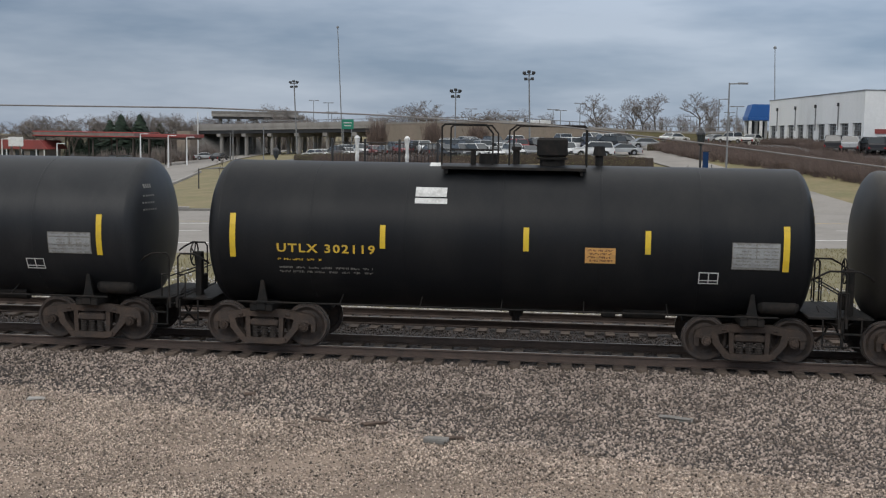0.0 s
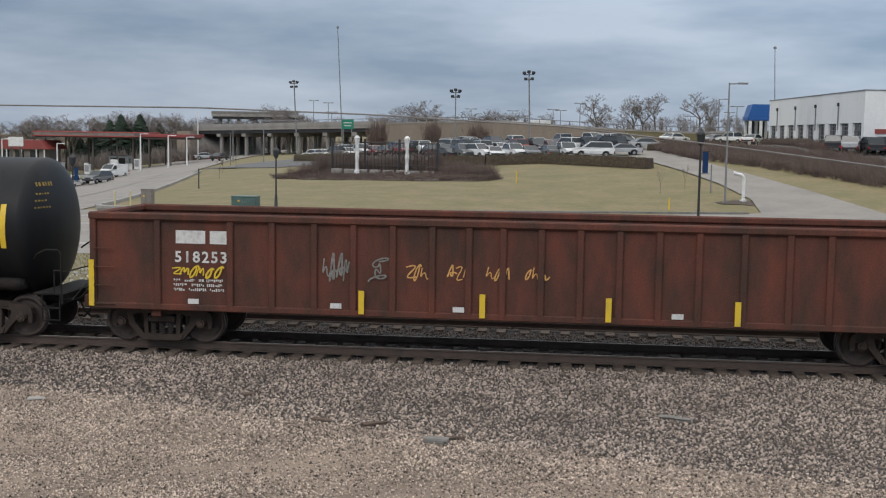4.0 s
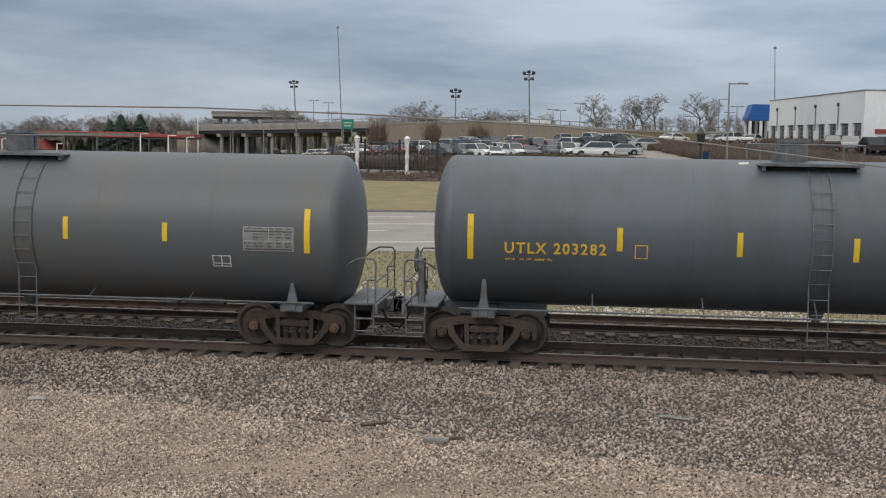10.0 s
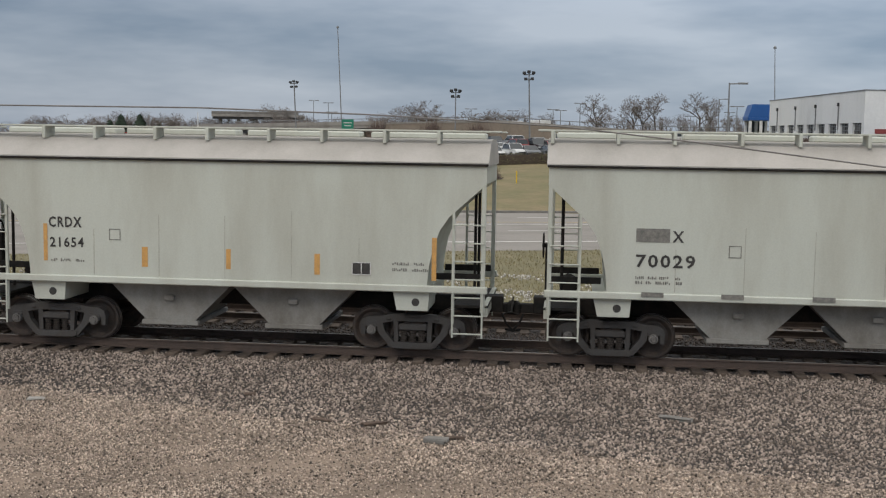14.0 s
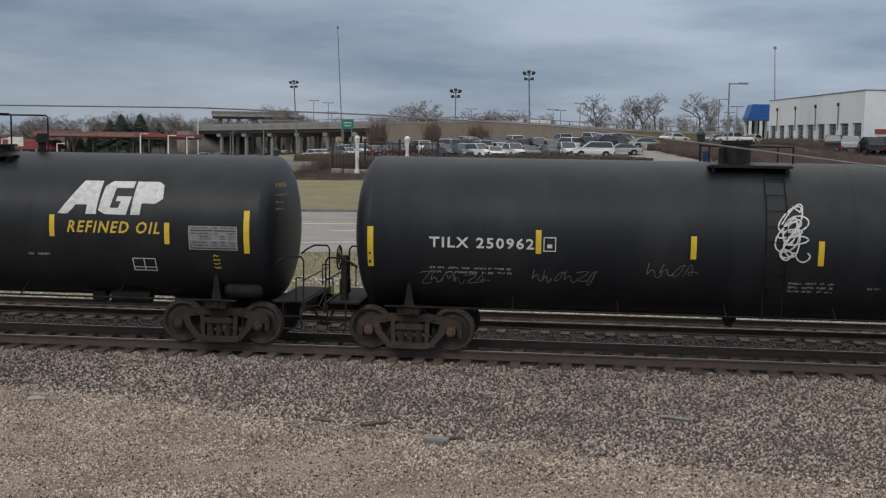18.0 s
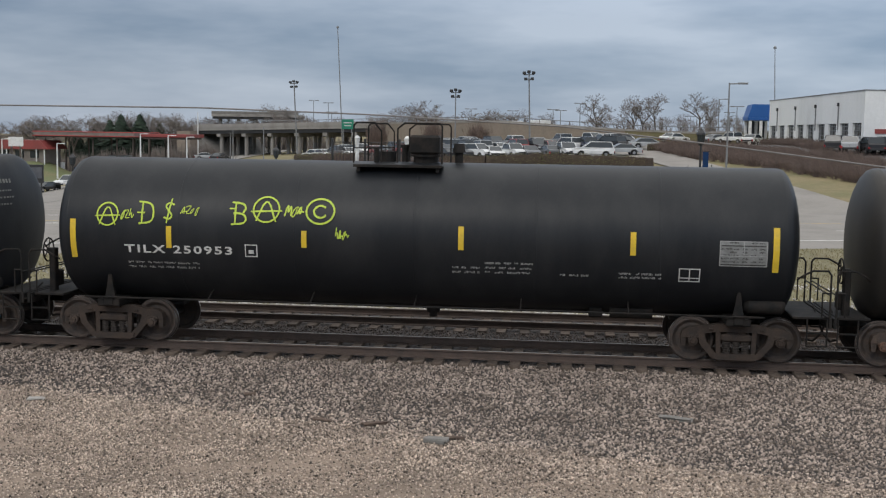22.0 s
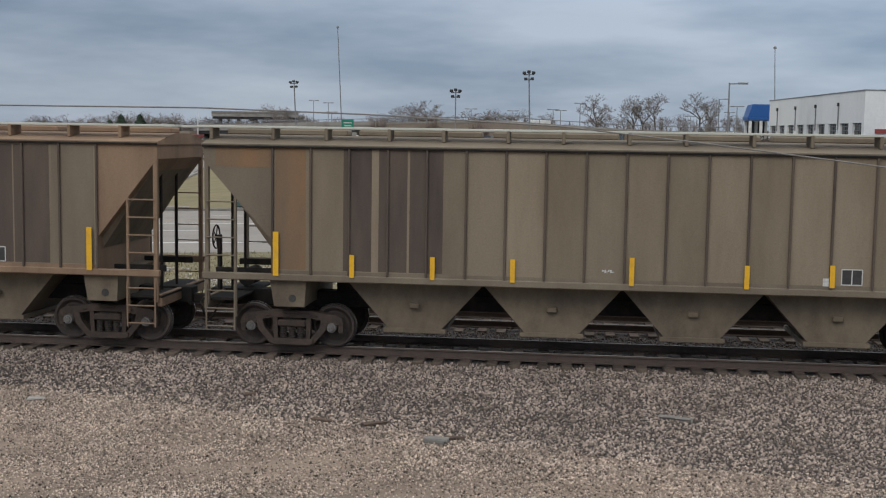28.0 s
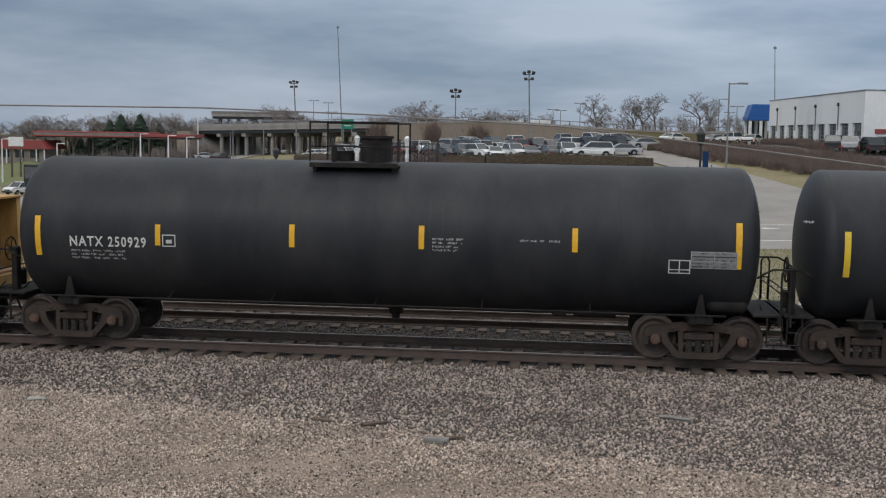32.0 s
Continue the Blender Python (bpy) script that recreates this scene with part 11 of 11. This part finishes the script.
# ---------------------------------------------------------------- scraps on the gravel
rng = random.Random(81)
for x, y, w, d, h, rz, m, nm, lab in ((-6.15, 21.6, 0.22, 0.10, 0.06, 10, DUNNAGE, "wood_scrap", "dark splintered wood scrap on the ballast"), (-3.4, 20.05, 0.5, 0.12, 0.06, 24, DUNNAGE, "plank_scrap", "grey broken plank on the ballast edge"), (-2.2, 19.1, 0.42, 0.22, 0.08, -12, KERB, "concrete_scrap", "flat grey slab scrap on the gravel"), (-1.9, 19.35, 0.35, 0.12, 0.05, 8, DUNNAGE, "wood_scrap", "dark wood scrap on the gravel"), (1.85, 20.8, 0.35, 0.12, 0.07, -8, KERB, "plank_scrap", "pale broken plank on the ballast"), (2.1, 20.7, 0.28, 0.12, 0.06, -18, KERB, "plank_scrap", "pale broken plank on the ballast"), (-10.2, 20.9, 0.3, 0.16, 0.05, 15, STONE_PALE, "stone_slab", "pale flat stone on the gravel"), (-4.4, 20.2, 0.4, 0.1, 0.05, -20, DUNNAGE, "wood_scrap", "dark twig-like wood scrap on the gravel")):
    z = max(bed_height(x, y), LOW + 0.02) + h / 2
    t = thing(nm, lab, "debris", x, y, z, rz)
    g = Geo().box(0, 0, 0, w, d, h, 0.015)
    g.v = [(p[0] + rng.uniform(-0.03, 0.03), p[1] + rng.uniform(-0.02, 0.02), p[2] + rng.uniform(-0.01, 0.01)) for p in g.v]
    part("piece", g, m, t)


# ---------------------------------------------------------------- the train's run
def along(t):
    """Metres that the train has gone after t seconds."""
    return 14.68 * t - 0.0042 * t * t


def when(s):
    """The time at which the train has gone s metres."""
    return (14.68 - math.sqrt(14.68 ** 2 - 4 * 0.0042 * s)) / (2 * 0.0042)


def motions():
    for car, base in moving:
        walk(car, [(t, pose(base - along(t), TRACK_Y, 0)) for t in (0, 8, 16, 24, 32)])
    for ax, x, base in keyed_wheels:
        a = clamp(0, 31.9, when(max(0.0, base + x - 12.5)))
        b = clamp(0.1, 32, when(max(0.0, base + x + 15.5)))
        if base + x - 12.5 > along(32) or base + x + 15.5 < 0:
            continue
        f0, f1 = int(a * FPS), int(math.ceil(b * FPS))
        turn = lambda t: -math.degrees(along(t) / R_WHEEL)
        rows = [(f / FPS, pose(x, 0, R_WHEEL, 0, turn(f / FPS) % 360, 0)) for f in range(f0, min(f1, 960) + 1)]
        if rows[0][0] > 0.03:
            rows.insert(0, (0, rows[0][1]))
        if rows[-1][0] < 31.97:
            rows.append((32, rows[-1][1]))
        walk(ax, rows)


motions()
